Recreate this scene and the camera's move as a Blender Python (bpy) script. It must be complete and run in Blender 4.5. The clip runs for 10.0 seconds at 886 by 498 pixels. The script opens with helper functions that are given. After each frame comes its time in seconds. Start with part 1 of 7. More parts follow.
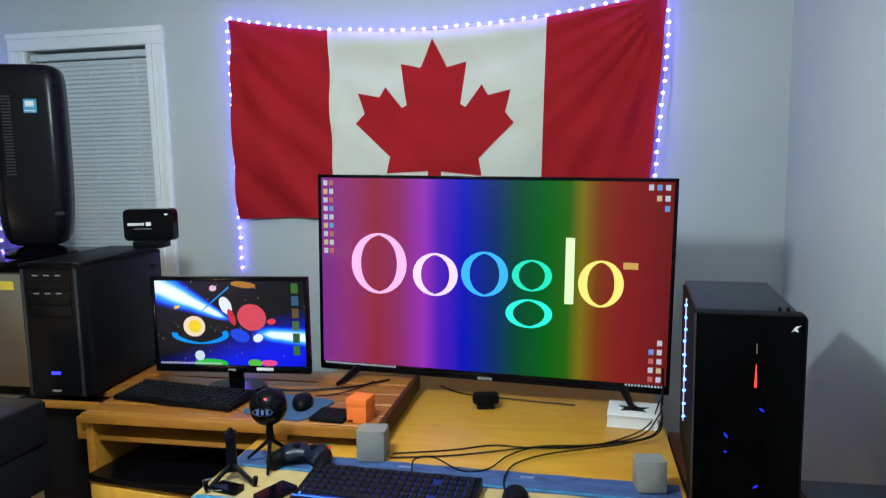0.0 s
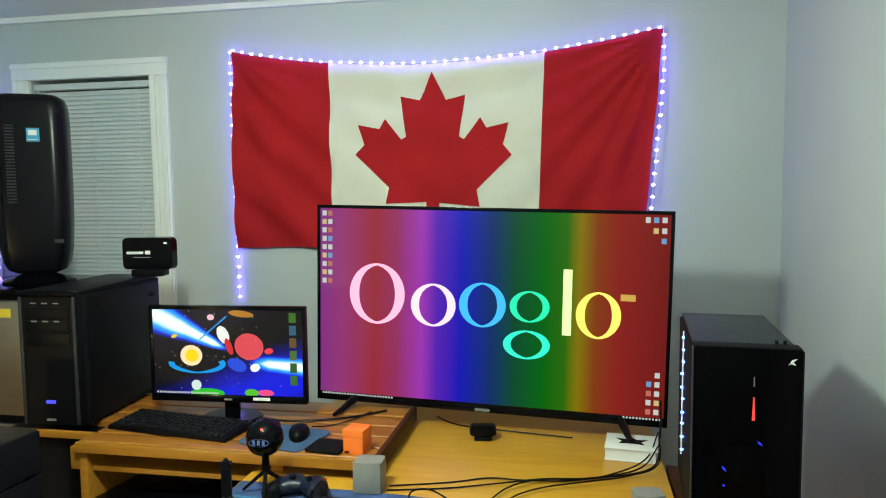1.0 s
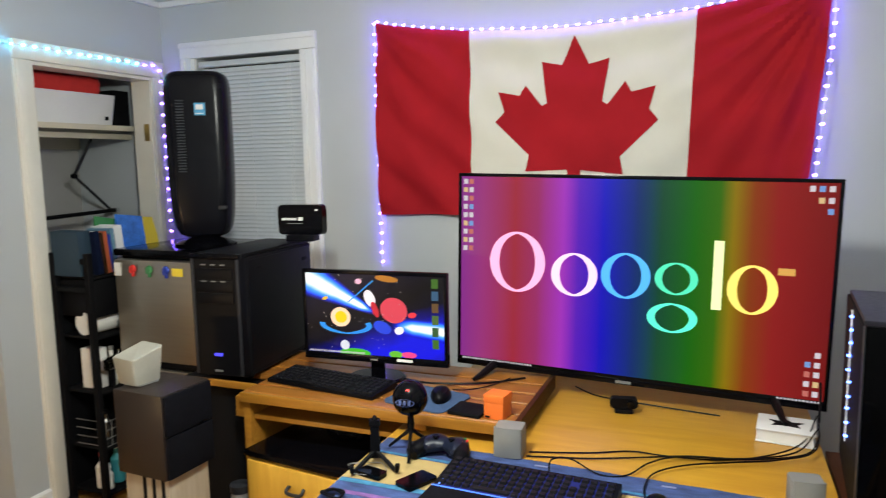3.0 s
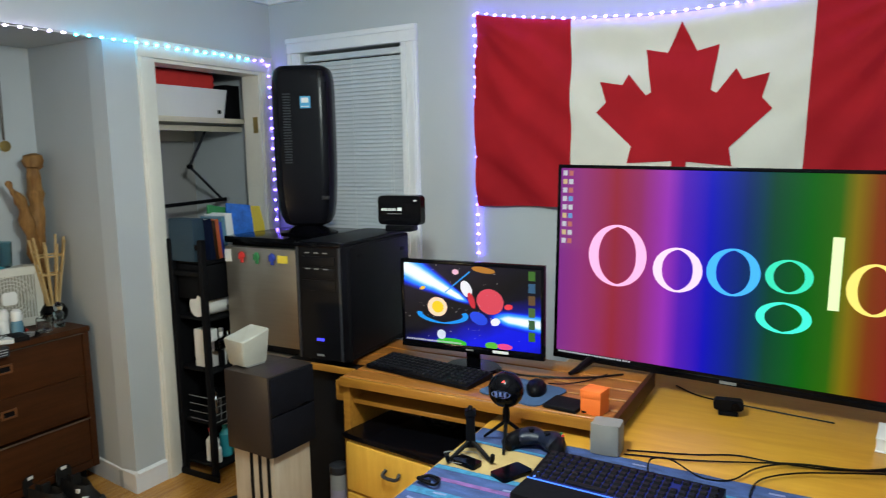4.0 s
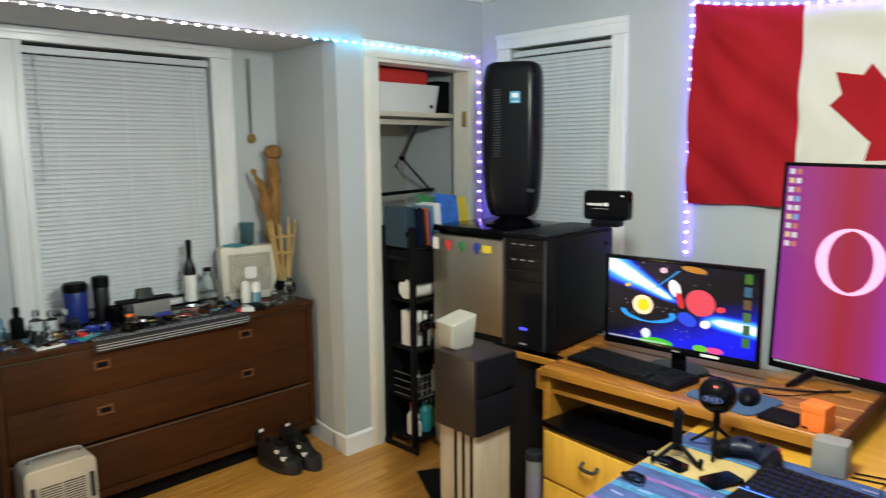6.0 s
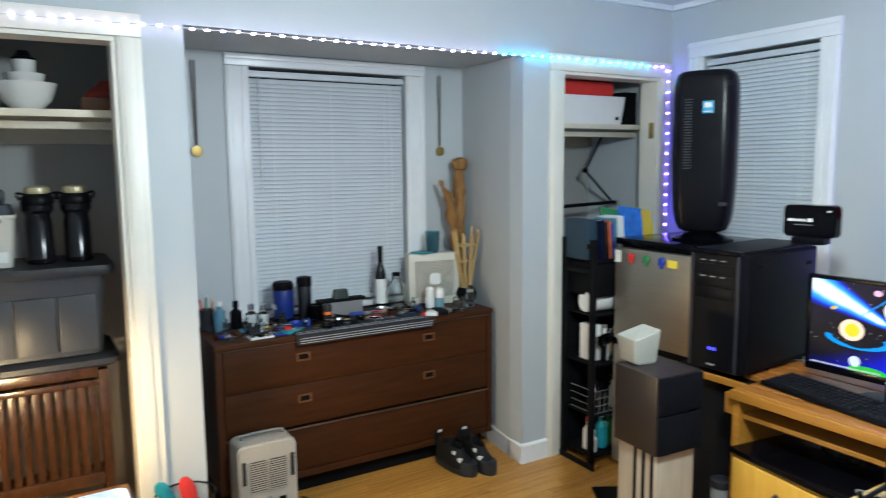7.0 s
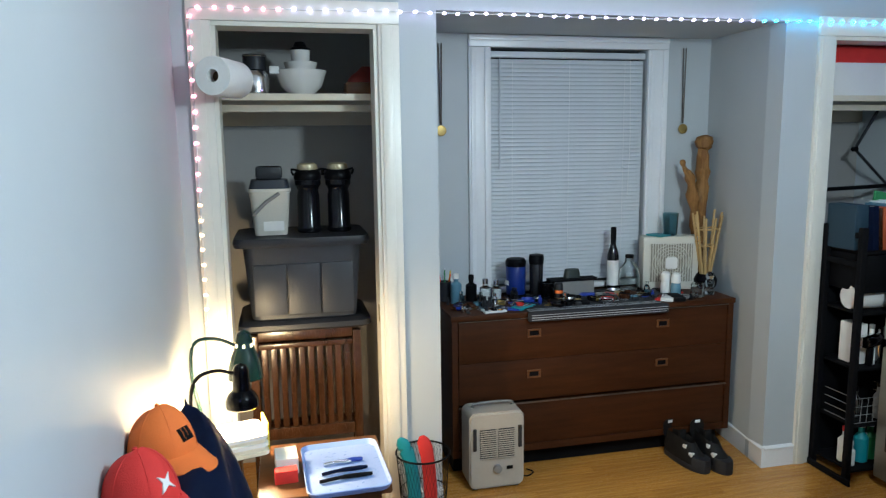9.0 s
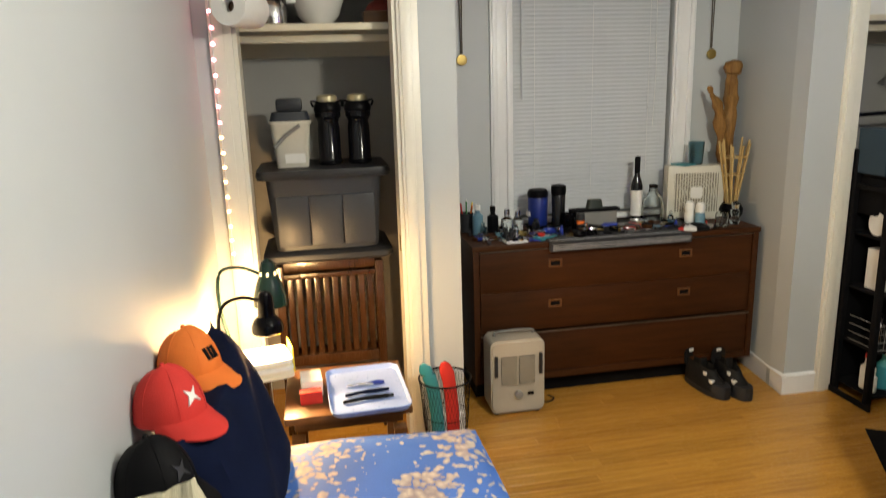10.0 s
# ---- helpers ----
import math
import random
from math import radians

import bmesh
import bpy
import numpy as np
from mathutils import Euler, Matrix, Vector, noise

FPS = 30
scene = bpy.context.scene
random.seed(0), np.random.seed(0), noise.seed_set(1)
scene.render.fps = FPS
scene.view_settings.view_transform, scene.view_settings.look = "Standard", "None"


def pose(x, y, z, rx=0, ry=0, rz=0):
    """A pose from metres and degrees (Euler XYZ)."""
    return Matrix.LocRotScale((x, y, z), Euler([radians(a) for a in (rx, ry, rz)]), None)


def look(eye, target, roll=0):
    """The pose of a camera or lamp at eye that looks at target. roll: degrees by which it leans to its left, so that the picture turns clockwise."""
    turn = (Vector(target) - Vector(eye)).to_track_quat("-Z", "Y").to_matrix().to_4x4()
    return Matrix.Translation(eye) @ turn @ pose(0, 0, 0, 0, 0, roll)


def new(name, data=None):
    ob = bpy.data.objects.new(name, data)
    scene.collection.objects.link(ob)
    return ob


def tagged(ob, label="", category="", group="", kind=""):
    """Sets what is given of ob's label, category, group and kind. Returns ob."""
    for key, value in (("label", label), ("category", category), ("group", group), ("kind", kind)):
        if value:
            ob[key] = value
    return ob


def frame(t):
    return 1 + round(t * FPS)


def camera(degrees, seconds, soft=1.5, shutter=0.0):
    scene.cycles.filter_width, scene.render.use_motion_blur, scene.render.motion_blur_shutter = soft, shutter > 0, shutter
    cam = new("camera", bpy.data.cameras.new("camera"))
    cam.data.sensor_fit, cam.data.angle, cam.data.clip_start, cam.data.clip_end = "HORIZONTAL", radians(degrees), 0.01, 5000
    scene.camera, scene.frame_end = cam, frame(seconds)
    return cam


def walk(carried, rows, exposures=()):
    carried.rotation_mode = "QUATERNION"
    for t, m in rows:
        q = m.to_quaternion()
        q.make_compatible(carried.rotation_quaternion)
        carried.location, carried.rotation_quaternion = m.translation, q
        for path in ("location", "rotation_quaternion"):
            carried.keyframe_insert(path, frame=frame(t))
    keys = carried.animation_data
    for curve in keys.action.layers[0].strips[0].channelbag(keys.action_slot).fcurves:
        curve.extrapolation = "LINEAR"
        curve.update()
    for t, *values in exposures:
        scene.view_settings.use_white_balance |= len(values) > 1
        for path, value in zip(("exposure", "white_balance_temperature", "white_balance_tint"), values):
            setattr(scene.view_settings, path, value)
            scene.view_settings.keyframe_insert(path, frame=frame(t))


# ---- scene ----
cam = camera(64.9, 10.0, soft=1.1, shutter=0.5)
PATH = [
    (0, (0.307, 0.289, 1.566), (-0.073, 2.237, 1.324), -1.07),
    (0.5, (0.305, 0.280, 1.576), (-0.065, 2.238, 1.406), -0.57),
    (1, (0.305, 0.277, 1.570), (-0.067, 2.236, 1.413), -0.64),
    (1.5, (0.300, 0.272, 1.574), (-0.100, 2.223, 1.394), -0.77),
    (2, (0.287, 0.274, 1.563), (-0.190, 2.206, 1.365), -0.83),
    (3.5, (0.270, 0.259, 1.583), (-0.590, 2.044, 1.315), -1.15),
    (4, (0.262, 0.256, 1.580), (-0.709, 1.984, 1.312), -1.05),
    (4.5, (0.255, 0.249, 1.577), (-0.808, 1.920, 1.299), -0.82),
    (5, (0.252, 0.242, 1.575), (-0.887, 1.863, 1.300), -0.77),
    (6.3, (0.232, 0.152, 1.593), (-1.274, 1.442, 1.331), -0.51),
    (6.5, (0.252, 0.146, 1.590), (-1.331, 1.344, 1.350), -0.48),
    (7, (0.254, 0.115, 1.588), (-1.450, 1.134, 1.345), -0.58),
    (7.5, (0.239, 0.087, 1.593), (-1.575, 0.893, 1.349), -1.20),
    (8, (0.220, 0.068, 1.589), (-1.635, 0.771, 1.339), -0.45),
    (8.5, (0.219, 0.051, 1.573), (-1.692, 0.591, 1.329), -0.47),
    (9, (0.233, 0.053, 1.586), (-1.697, 0.490, 1.292), -0.75),
    (9.5, (0.237, 0.060, 1.571), (-1.698, 0.441, 1.239), -1.23),
    (10, (0.270, 0.089, 1.555), (-1.645, 0.430, 1.090), -1.77),
]
walk(cam, [(t, look(eye, target, roll)) for t, eye, target, roll in PATH],
     exposures=[
         (0, -0.38, 5950, 7), (0.5, -0.31, 6750, -7), (1, -0.26, 7000, -8), (1.5, -0.13, 7600, 13), (2, -0.18, 7850, 16),
         (3.5, -0.20, 6550, 17), (4, -0.32, 6400, 10), (4.5, -0.32, 6450, 4), (5, -0.03, 6400, 6), (6.5, 0.01, 7100, 11),
         (7, 0.04, 5850, 11), (7.5, 0.06, 6250, 19), (8, 0.03, 7300, 18), (8.5, -0.43, 6300, 4), (9, -0.29, 5600, 10),
         (9.5, -0.32, 6050, 13), (10, -0.21, 7900, 18)])

# ---- light ----
world = bpy.data.worlds.new("world")
scene.world = world
world.use_nodes = True
world.node_tree.nodes["Background"].inputs["Color"].default_value = (0.02, 0.025, 0.04, 1)
world.node_tree.nodes["Background"].inputs["Strength"].default_value = 0.3
CEIL_LAMP = (-0.45, 1.28, 2.06)


def lamp(name, kind, place, watts, rgb, size):
    data = bpy.data.lights.new(name, kind)
    data.energy, data.color = watts, rgb
    data.shadow_soft_size = size
    ob = new(name, data)
    ob.location = place
    return ob


lamp("ceiling_bulb", "POINT", CEIL_LAMP, 118, (0.88, 1.0, 0.95), 0.08)
lamp("desk_lamp_bulb", "POINT", (-2.05, -0.114, 0.735), 34, (1.0, 0.70, 0.34), 0.02)
lamp("desk_lamp_bulb", "POINT", (-2.18, -0.12, 0.785), 20, (1.0, 0.70, 0.34), 0.02)

# ---- materials ----


def lin(r, g, b):
    return tuple((c / 255 / 12.92) if c < 11 else ((c / 255 + 0.055) / 1.055) ** 2.4 for c in (r, g, b)) + (1,)


def mat(name, rgb, rough=0.5, metal=0.0, vary=0.12, scale=6.0, bump=0.05, fine=90.0, stretch=(1, 1, 1), random_tint=0.0, coat=0.0, spec=0.5):
    """A painted, moulded or natural surface: broad stains, fine grain, relief."""
    m = bpy.data.materials.new(name)
    m.use_nodes = True
    nt = m.node_tree
    b = nt.nodes["Principled BSDF"]
    tc = nt.nodes.new("ShaderNodeTexCoord")
    mp = nt.nodes.new("ShaderNodeMapping")
    mp.inputs["Scale"].default_value = stretch
    nt.links.new(tc.outputs["Object"], mp.inputs["Vector"])
    big = nt.nodes.new("ShaderNodeTexNoise")
    big.inputs["Scale"].default_value, big.inputs["Detail"].default_value = scale, 4
    small = nt.nodes.new("ShaderNodeTexNoise")
    small.inputs["Scale"].default_value, small.inputs["Detail"].default_value = fine, 3
    for n in (big, small):
        nt.links.new(mp.outputs["Vector"], n.inputs["Vector"])
    mixf = nt.nodes.new("ShaderNodeMath")
    mixf.operation = "MULTIPLY_ADD"
    nt.links.new(small.outputs["Fac"], mixf.inputs[0])
    mixf.inputs[1].default_value = 0.4
    nt.links.new(big.outputs["Fac"], mixf.inputs[2])
    last = mixf.outputs[0]
    if random_tint:
        oi = nt.nodes.new("ShaderNodeObjectInfo")
        add = nt.nodes.new("ShaderNodeMath")
        add.operation = "MULTIPLY_ADD"
        nt.links.new(oi.outputs["Random"], add.inputs[0])
        add.inputs[1].default_value = random_tint
        nt.links.new(last, add.inputs[2])
        last = add.outputs[0]
    ramp = nt.nodes.new("ShaderNodeValToRGB")
    ramp.color_ramp.elements[0].position, ramp.color_ramp.elements[1].position = 0.35, 1.05 + random_tint
    ramp.color_ramp.elements[0].color = tuple(c * (1 - vary) for c in rgb[:3]) + (1,)
    ramp.color_ramp.elements[1].color = tuple(min(1, c * (1 + vary)) for c in rgb[:3]) + (1,)
    nt.links.new(last, ramp.inputs["Fac"])
    nt.links.new(ramp.outputs["Color"], b.inputs["Base Color"])
    rr = nt.nodes.new("ShaderNodeMapRange")
    rr.inputs["To Min"].default_value, rr.inputs["To Max"].default_value = max(0.02, rough - 0.08), min(1, rough + 0.08)
    nt.links.new(small.outputs["Fac"], rr.inputs["Value"])
    nt.links.new(rr.outputs["Result"], b.inputs["Roughness"])
    b.inputs["Metallic"].default_value = metal
    b.inputs["Coat Weight"].default_value = coat
    b.inputs["Specular IOR Level"].default_value = spec
    if bump:
        bp = nt.nodes.new("ShaderNodeBump")
        bp.inputs["Strength"].default_value, bp.inputs["Distance"].default_value = bump, 0.01
        nt.links.new(mixf.outputs[0], bp.inputs["Height"])
        nt.links.new(bp.outputs["Normal"], b.inputs["Normal"])
    return m


def glow(name, rgb, strength):
    m = bpy.data.materials.new(name)
    m.use_nodes = True
    b = m.node_tree.nodes["Principled BSDF"]
    b.inputs["Base Color"].default_value = (0.01, 0.01, 0.01, 1)
    b.inputs["Specular IOR Level"].default_value = 0.1
    b.inputs["Emission Color"].default_value = (*rgb[:3], 1)
    b.inputs["Emission Strength"].default_value = strength
    return m


def glass(name, rgb, rough=0.03):
    m = bpy.data.materials.new(name)
    m.use_nodes = True
    b = m.node_tree.nodes["Principled BSDF"]
    b.inputs["Base Color"].default_value = (*rgb[:3], 1)
    b.inputs["Transmission Weight"].default_value = 1
    b.inputs["Roughness"].default_value = rough
    b.inputs["IOR"].default_value = 1.45
    return m


def wood(name, dark, light, rough=0.35, along=(1, 12, 12), random_tint=0.0, coat=0.0, scale=4.0, spec=0.35):
    m = mat(name, light, rough, 0, 0.0, scale, 0.06, 60, along, random_tint, coat, spec)
    ramp = [n for n in m.node_tree.nodes if n.type == "VALTORGB"][0]
    ramp.color_ramp.elements[0].color = (*dark, 1)
    ramp.color_ramp.elements[1].color = (*light, 1)
    return m


WALL = mat("wall_paint", (0.45, 0.48, 0.495), 0.55, 0, 0.04, 2.5, 0.06, 160)
CEILING = mat("ceiling_paint", (0.72, 0.73, 0.73), 0.7, 0, 0.04, 2.0, 0.08, 120)
TRIM = mat("white_trim_paint", (0.74, 0.75, 0.76), 0.32, 0, 0.05, 5, 0.03, 60)
DOOR_TRIM = mat("cream_door_paint", (0.70, 0.67, 0.59), 0.35, 0, 0.06, 5, 0.03, 60)
BLIND = mat("blind_vinyl", (0.55, 0.58, 0.605), 0.4, 0, 0.04, 8, 0.0, 60)
FLOOR_WOOD = wood("oak_floor", (0.27, 0.10, 0.015), (0.55, 0.265, 0.05), 0.26, (14, 1.2, 14), 0.25, 0.3)
UNDER = mat("floor_gap", (0.06, 0.03, 0.012), 0.8)
PINE = wood("oiled_pine", (0.12, 0.036, 0.0055), (0.33, 0.122, 0.020), 0.32, (1.0, 18, 18), 0.35, 0.3)
PINE_EDGE = wood("yellow_pine", (0.235, 0.088, 0.0095), (0.39, 0.168, 0.022), 0.34, (1.0, 16, 16), 0.2, 0.25)
BEECH = wood("beech_veneer", (0.46, 0.21, 0.018), (0.60, 0.305, 0.034), 0.36, (1.5, 9, 9), 0, 0.2)
CAB_WOOD = wood("maple_laminate", (0.56, 0.30, 0.035), (0.70, 0.40, 0.06), 0.4, (10, 10, 1.2))
WALNUT = wood("dark_walnut", (0.024, 0.0074, 0.0021), (0.062, 0.0188, 0.0050), 0.5, (9, 1, 9), 0.12, 0.0, 4.0, 0.16)
CHAIR_WOOD = wood("stained_hardwood", (0.013, 0.005, 0.002), (0.046, 0.018, 0.007), 0.26, (8, 8, 1), 0.2, 0.3)
STAND_WOOD = wood("nightstand_wood", (0.075, 0.028, 0.009), (0.18, 0.072, 0.024), 0.35, (9, 1, 9))
BLACK = mat("black_plastic", (0.003, 0.003, 0.004), 0.4, 0, 0.3, 9, 0.03, spec=0.10)
GLOSS = mat("gloss_black", (0.002, 0.002, 0.003), 0.12, 0, 0.2, 8, 0.0, spec=0.12)
SMOKED = mat("smoked_glass", (0.001, 0.001, 0.0012), 0.06, 0, 0.1, 8, 0.0, spec=0.05)
MATTE = mat("matte_black", (0.004, 0.004, 0.005), 0.65, 0, 0.3, 10, 0.08, spec=0.10)
DARKGREY = mat("charcoal_plastic", (0.018, 0.019, 0.023), 0.45, 0, 0.2, 7, 0.04, spec=0.3)
BLUEGREY = mat("slate_plastic", (0.026, 0.030, 0.039), 0.42, 0, 0.2, 6, 0.05, spec=0.35)
STEEL = mat("brushed_steel", (0.38, 0.345, 0.29), 0.34, 0.85, 0.06, 4, 0.02, 120, (1, 1, 18))
CHROME = mat("chrome", (0.75, 0.75, 0.76), 0.12, 1.0, 0.05)
GREYPL = mat("grey_plastic", (0.20, 0.195, 0.185), 0.5, 0, 0.08, 9, 0.04)
CREAM = mat("cream_plastic", (0.55, 0.53, 0.46), 0.42, 0, 0.08, 9, 0.04)
WHITE = mat("white_plastic", (0.72, 0.72, 0.70), 0.4, 0, 0.05)
CERAMIC = mat("white_ceramic", (0.62, 0.61, 0.58), 0.15, 0, 0.04, 5, 0)
PAPER = mat("paper", (0.70, 0.69, 0.66), 0.85, 0, 0.06, 12, 0.15)
BEIGE = mat("heater_enamel", (0.39, 0.355, 0.30), 0.42, 0, 0.08, 6, 0.03)
ORANGE = mat("orange_card", (0.80, 0.16, 0.025), 0.45, 0, 0.06)
SHELF_PAINT = mat("cream_shelf_paint", (0.58, 0.52, 0.40), 0.45, 0, 0.08)
# wall grey set below WALL: part of the closet's shade is in the colour
CLOSET = mat("closet_shaded_paint", (0.33, 0.32, 0.305), 0.7, 0, 0.06, 3, 0.08)
YELLOW = mat("yellow_plastic", (0.72, 0.55, 0.05), 0.45)
RED = mat("red_fabric", (0.58, 0.026, 0.02), 0.8, 0, 0.12, 15, 0.2, 300)
BLUE = mat("blue_plastic", (0.015, 0.04, 0.30), 0.4)
TEAL = mat("teal_plastic", (0.018, 0.23, 0.27), 0.45)
NAVY = mat("navy_cloth", (0.0035, 0.007, 0.024), 0.85, 0, 0.25, 12, 0.25, 300, spec=0.08)
GREEN = mat("green_plastic", (0.03, 0.20, 0.06), 0.45)
DKGREEN = mat("bottle_green_enamel", (0.006, 0.03, 0.022), 0.2, 0, 0.1)
TAN = wood("driftwood", (0.10, 0.040, 0.010), (0.35, 0.18, 0.058), 0.6, (14, 14, 1.2), spec=0.2)
REED = wood("dry_bamboo", (0.34, 0.21, 0.075), (0.56, 0.39, 0.17), 0.5, (8, 8, 1))
GOLD = mat("brass_medal", (0.34, 0.24, 0.08), 0.42, 0.8)
CLEAR = glass("clear_glass", (0.92, 0.96, 0.95))
BROWN_GLASS = mat("dark_bottle_glass", (0.006, 0.006, 0.008), 0.08, 0, 0.1)
BLUEBOTTLE = mat("blue_bottle", (0.10, 0.22, 0.30), 0.3)
SPK_SIDE = mat("speaker_vinyl", (0.026, 0.019, 0.016), 0.32, 0, 0.1, 5, 0.03, spec=0.25)
GRILLE = mat("grille_cloth", (0.004, 0.004, 0.006), 0.9, 0, 0.3, 40, 0.2, 400, spec=0.08)

# ---- mesh helpers ----


def add_box(bm, x0, y0, z0, x1, y1, z1, bev=0.0, seg=2):
    vs = bmesh.ops.create_cube(bm, size=1)["verts"]
    for v in vs:
        v.co = Vector(((x0 + x1) / 2 + v.co.x * (x1 - x0), (y0 + y1) / 2 + v.co.y * (y1 - y0), (z0 + z1) / 2 + v.co.z * (z1 - z0)))
    if bev:
        es = list({e for v in vs for e in v.link_edges})
        bmesh.ops.bevel(bm, geom=es, offset=bev, segments=seg, affect="EDGES", profile=0.6)
    return bm


def box(x0, y0, z0, x1, y1, z1, bev=0.0, seg=2):
    return add_box(bmesh.new(), x0, y0, z0, x1, y1, z1, bev, seg)


def add_ring(bm, rings, close=True, cap=True):
    rows = [[bm.verts.new(p) for p in r] for r in rings]
    n = len(rows[0])
    for a, b in zip(rows, rows[1:]):
        for i in range(n if close else n - 1):
            bm.faces.new((a[i], a[(i + 1) % n], b[(i + 1) % n], b[i]))
    if cap and close:
        bm.faces.new(rows[0][::-1])
        bm.faces.new(rows[-1])
    return bm


def add_lathe(bm, profile, seg=24, at=(0, 0, 0), sx=1.0, sy=1.0, turn=None):
    rings = []
    for r, z in profile:
        ring = [Vector((sx * r * math.cos(6.28318 * i / seg), sy * r * math.sin(6.28318 * i / seg), z)) for i in range(seg)]
        rings.append([(turn @ p if turn else p) + Vector(at) for p in ring])
    return add_ring(bm, rings)


def lathe(profile, seg=24, at=(0, 0, 0), sx=1.0, sy=1.0, turn=None):
    return add_lathe(bmesh.new(), profile, seg, at, sx, sy, turn)


def add_tube(bm, pts, r, seg=8):
    pts = [Vector(p) for p in pts]
    rings = []
    for i, p in enumerate(pts):
        d = (pts[min(i + 1, len(pts) - 1)] - pts[max(i - 1, 0)]).normalized()
        up = Vector((0, 0, 1)) if abs(d.z) < 0.9 else Vector((1, 0, 0))
        a = d.cross(up).normalized()
        b = d.cross(a)
        rr = r[i] if isinstance(r, (list, tuple)) else r
        rings.append([p + rr * (math.cos(6.28318 * k / seg) * a + math.sin(6.28318 * k / seg) * b) for k in range(seg)])
    return add_ring(bm, rings)


def tube(pts, r, seg=8):
    return add_tube(bmesh.new(), pts, r, seg)


def smooth_path(pts, n=8):
    """A curve through the points."""
    P = [Vector(p) for p in pts]
    P = [2 * P[0] - P[1]] + P + [2 * P[-1] - P[-2]]
    out = []
    for i in range(1, len(P) - 2):
        for k in range(n):
            t = k / n
            a, b, c, d = P[i - 1], P[i], P[i + 1], P[i + 2]
            out.append(0.5 * ((2 * b) + (c - a) * t + (2 * a - 5 * b + 4 * c - d) * t * t + (3 * b - a - 3 * c + d) * t ** 3))
    return out + [P[-2]]


def rounded(w, h, r, n=5):
    """Outline of a rounded rectangle about the origin."""
    out = []
    for cx, cy, a0 in ((w / 2 - r, h / 2 - r, 0), (-w / 2 + r, h / 2 - r, 90), (-w / 2 + r, -h / 2 + r, 180), (w / 2 - r, -h / 2 + r, 270)):
        out += [(cx + r * math.cos(radians(a0 + 90 * k / n)), cy + r * math.sin(radians(a0 + 90 * k / n))) for k in range(n + 1)]
    return out


def prism(outline, z0, z1, taper=1.0, m=None):
    """An outline in x, y raised from z0 to z1."""
    f = (lambda p: m @ Vector(p)) if m else Vector
    return add_ring(bmesh.new(), [[f((x, y, z0)) for x, y in outline], [f((x * taper, y * taper, z1)) for x, y in outline]])


UPRIGHT = Matrix.Rotation(radians(90), 4, "X")      # outline x, y becomes x, z; height goes to -y


def mesh_of(name, bm, material, soft=True):
    bmesh.ops.recalc_face_normals(bm, faces=bm.faces)
    me = bpy.data.meshes.new(name)
    bm.to_mesh(me)
    bm.free()
    for mt in material if isinstance(material, (list, tuple)) else [material]:
        me.materials.append(mt)
    if soft:
        for p in me.polygons:
            p.use_smooth = True
        me.set_sharp_from_angle(angle=radians(32))
    return me


def part(name, bm, material, parent, label=""):
    ob = new(name, mesh_of(name, bm, material))
    ob.parent = parent
    if label:
        tagged(ob, label)
    return ob


def shared(name, me, parent, place):
    ob = new(name, me)
    ob.parent = parent
    ob.matrix_basis = place if isinstance(place, Matrix) else Matrix.Translation(place)
    return ob


def thing(name, label, category, place=(0, 0, 0), turn=0, group="", kind=""):
    ob = new(name)
    ob.empty_display_size = 0.05
    ob.matrix_basis = pose(*place, 0, 0, turn)
    return tagged(ob, label, category, group, kind)


def single(name, bm, material, label, category, place=(0, 0, 0), turn=0, group="", kind=""):
    """A thing of one piece."""
    ob = new(name, mesh_of(name, bm, material))
    ob.matrix_basis = pose(*place, 0, 0, turn)
    return tagged(ob, label, category, group, kind)


# ---- the room ----
XW, XE, YS, YN, ZC = -2.58, 1.14, -0.33, 3.35, 2.46
NICHE_L, NICHE_R, NICHE_RB, NICHE_X, SOFFIT = 0.674, 2.285, 2.37, -3.28, 2.12
C1 = (-0.188, 0.436)
C2 = (2.535, 3.251)
DOOR_Z = 2.056
T = 0.12


def structure(name, bm, material, label, category):
    return tagged(new(name, mesh_of(name, bm, material, False)), label, category, kind="structure")


floor = structure("floor", box(XW - 1.0, YS - T, -0.12, XE + T, YN + T, -0.018), UNDER, "honey oak strip flooring with a satin finish", "floor")
structure("ceiling", box(XW - 1.0, YS - T, ZC, XE + T, YN + T, ZC + 0.1), CEILING, "plain white painted ceiling", "ceiling")
structure("wall_east", box(XE, YS - T, -0.02, XE + T, YN + T, ZC), WALL, "pale grey-blue painted plaster wall", "wall")
structure("wall_south", box(XW - 1.0, YS - T, -0.02, XE, YS, ZC), WALL, "pale grey-blue painted plaster wall", "wall")

NW = dict(x0=-2.35, x1=-1.694, z0=0.95, z1=2.15)
bm = box(XW - 1.0, YN, -0.02, NW["x0"], YN + T, ZC)
add_box(bm, NW["x1"], YN, -0.02, XE, YN + T, ZC)
add_box(bm, NW["x0"], YN, NW["z1"], NW["x1"], YN + T, ZC)
add_box(bm, NW["x0"], YN, -0.02, NW["x1"], YN + T, NW["z0"])
structure("wall_north", bm, WALL, "pale grey-blue painted plaster wall with a window", "wall")

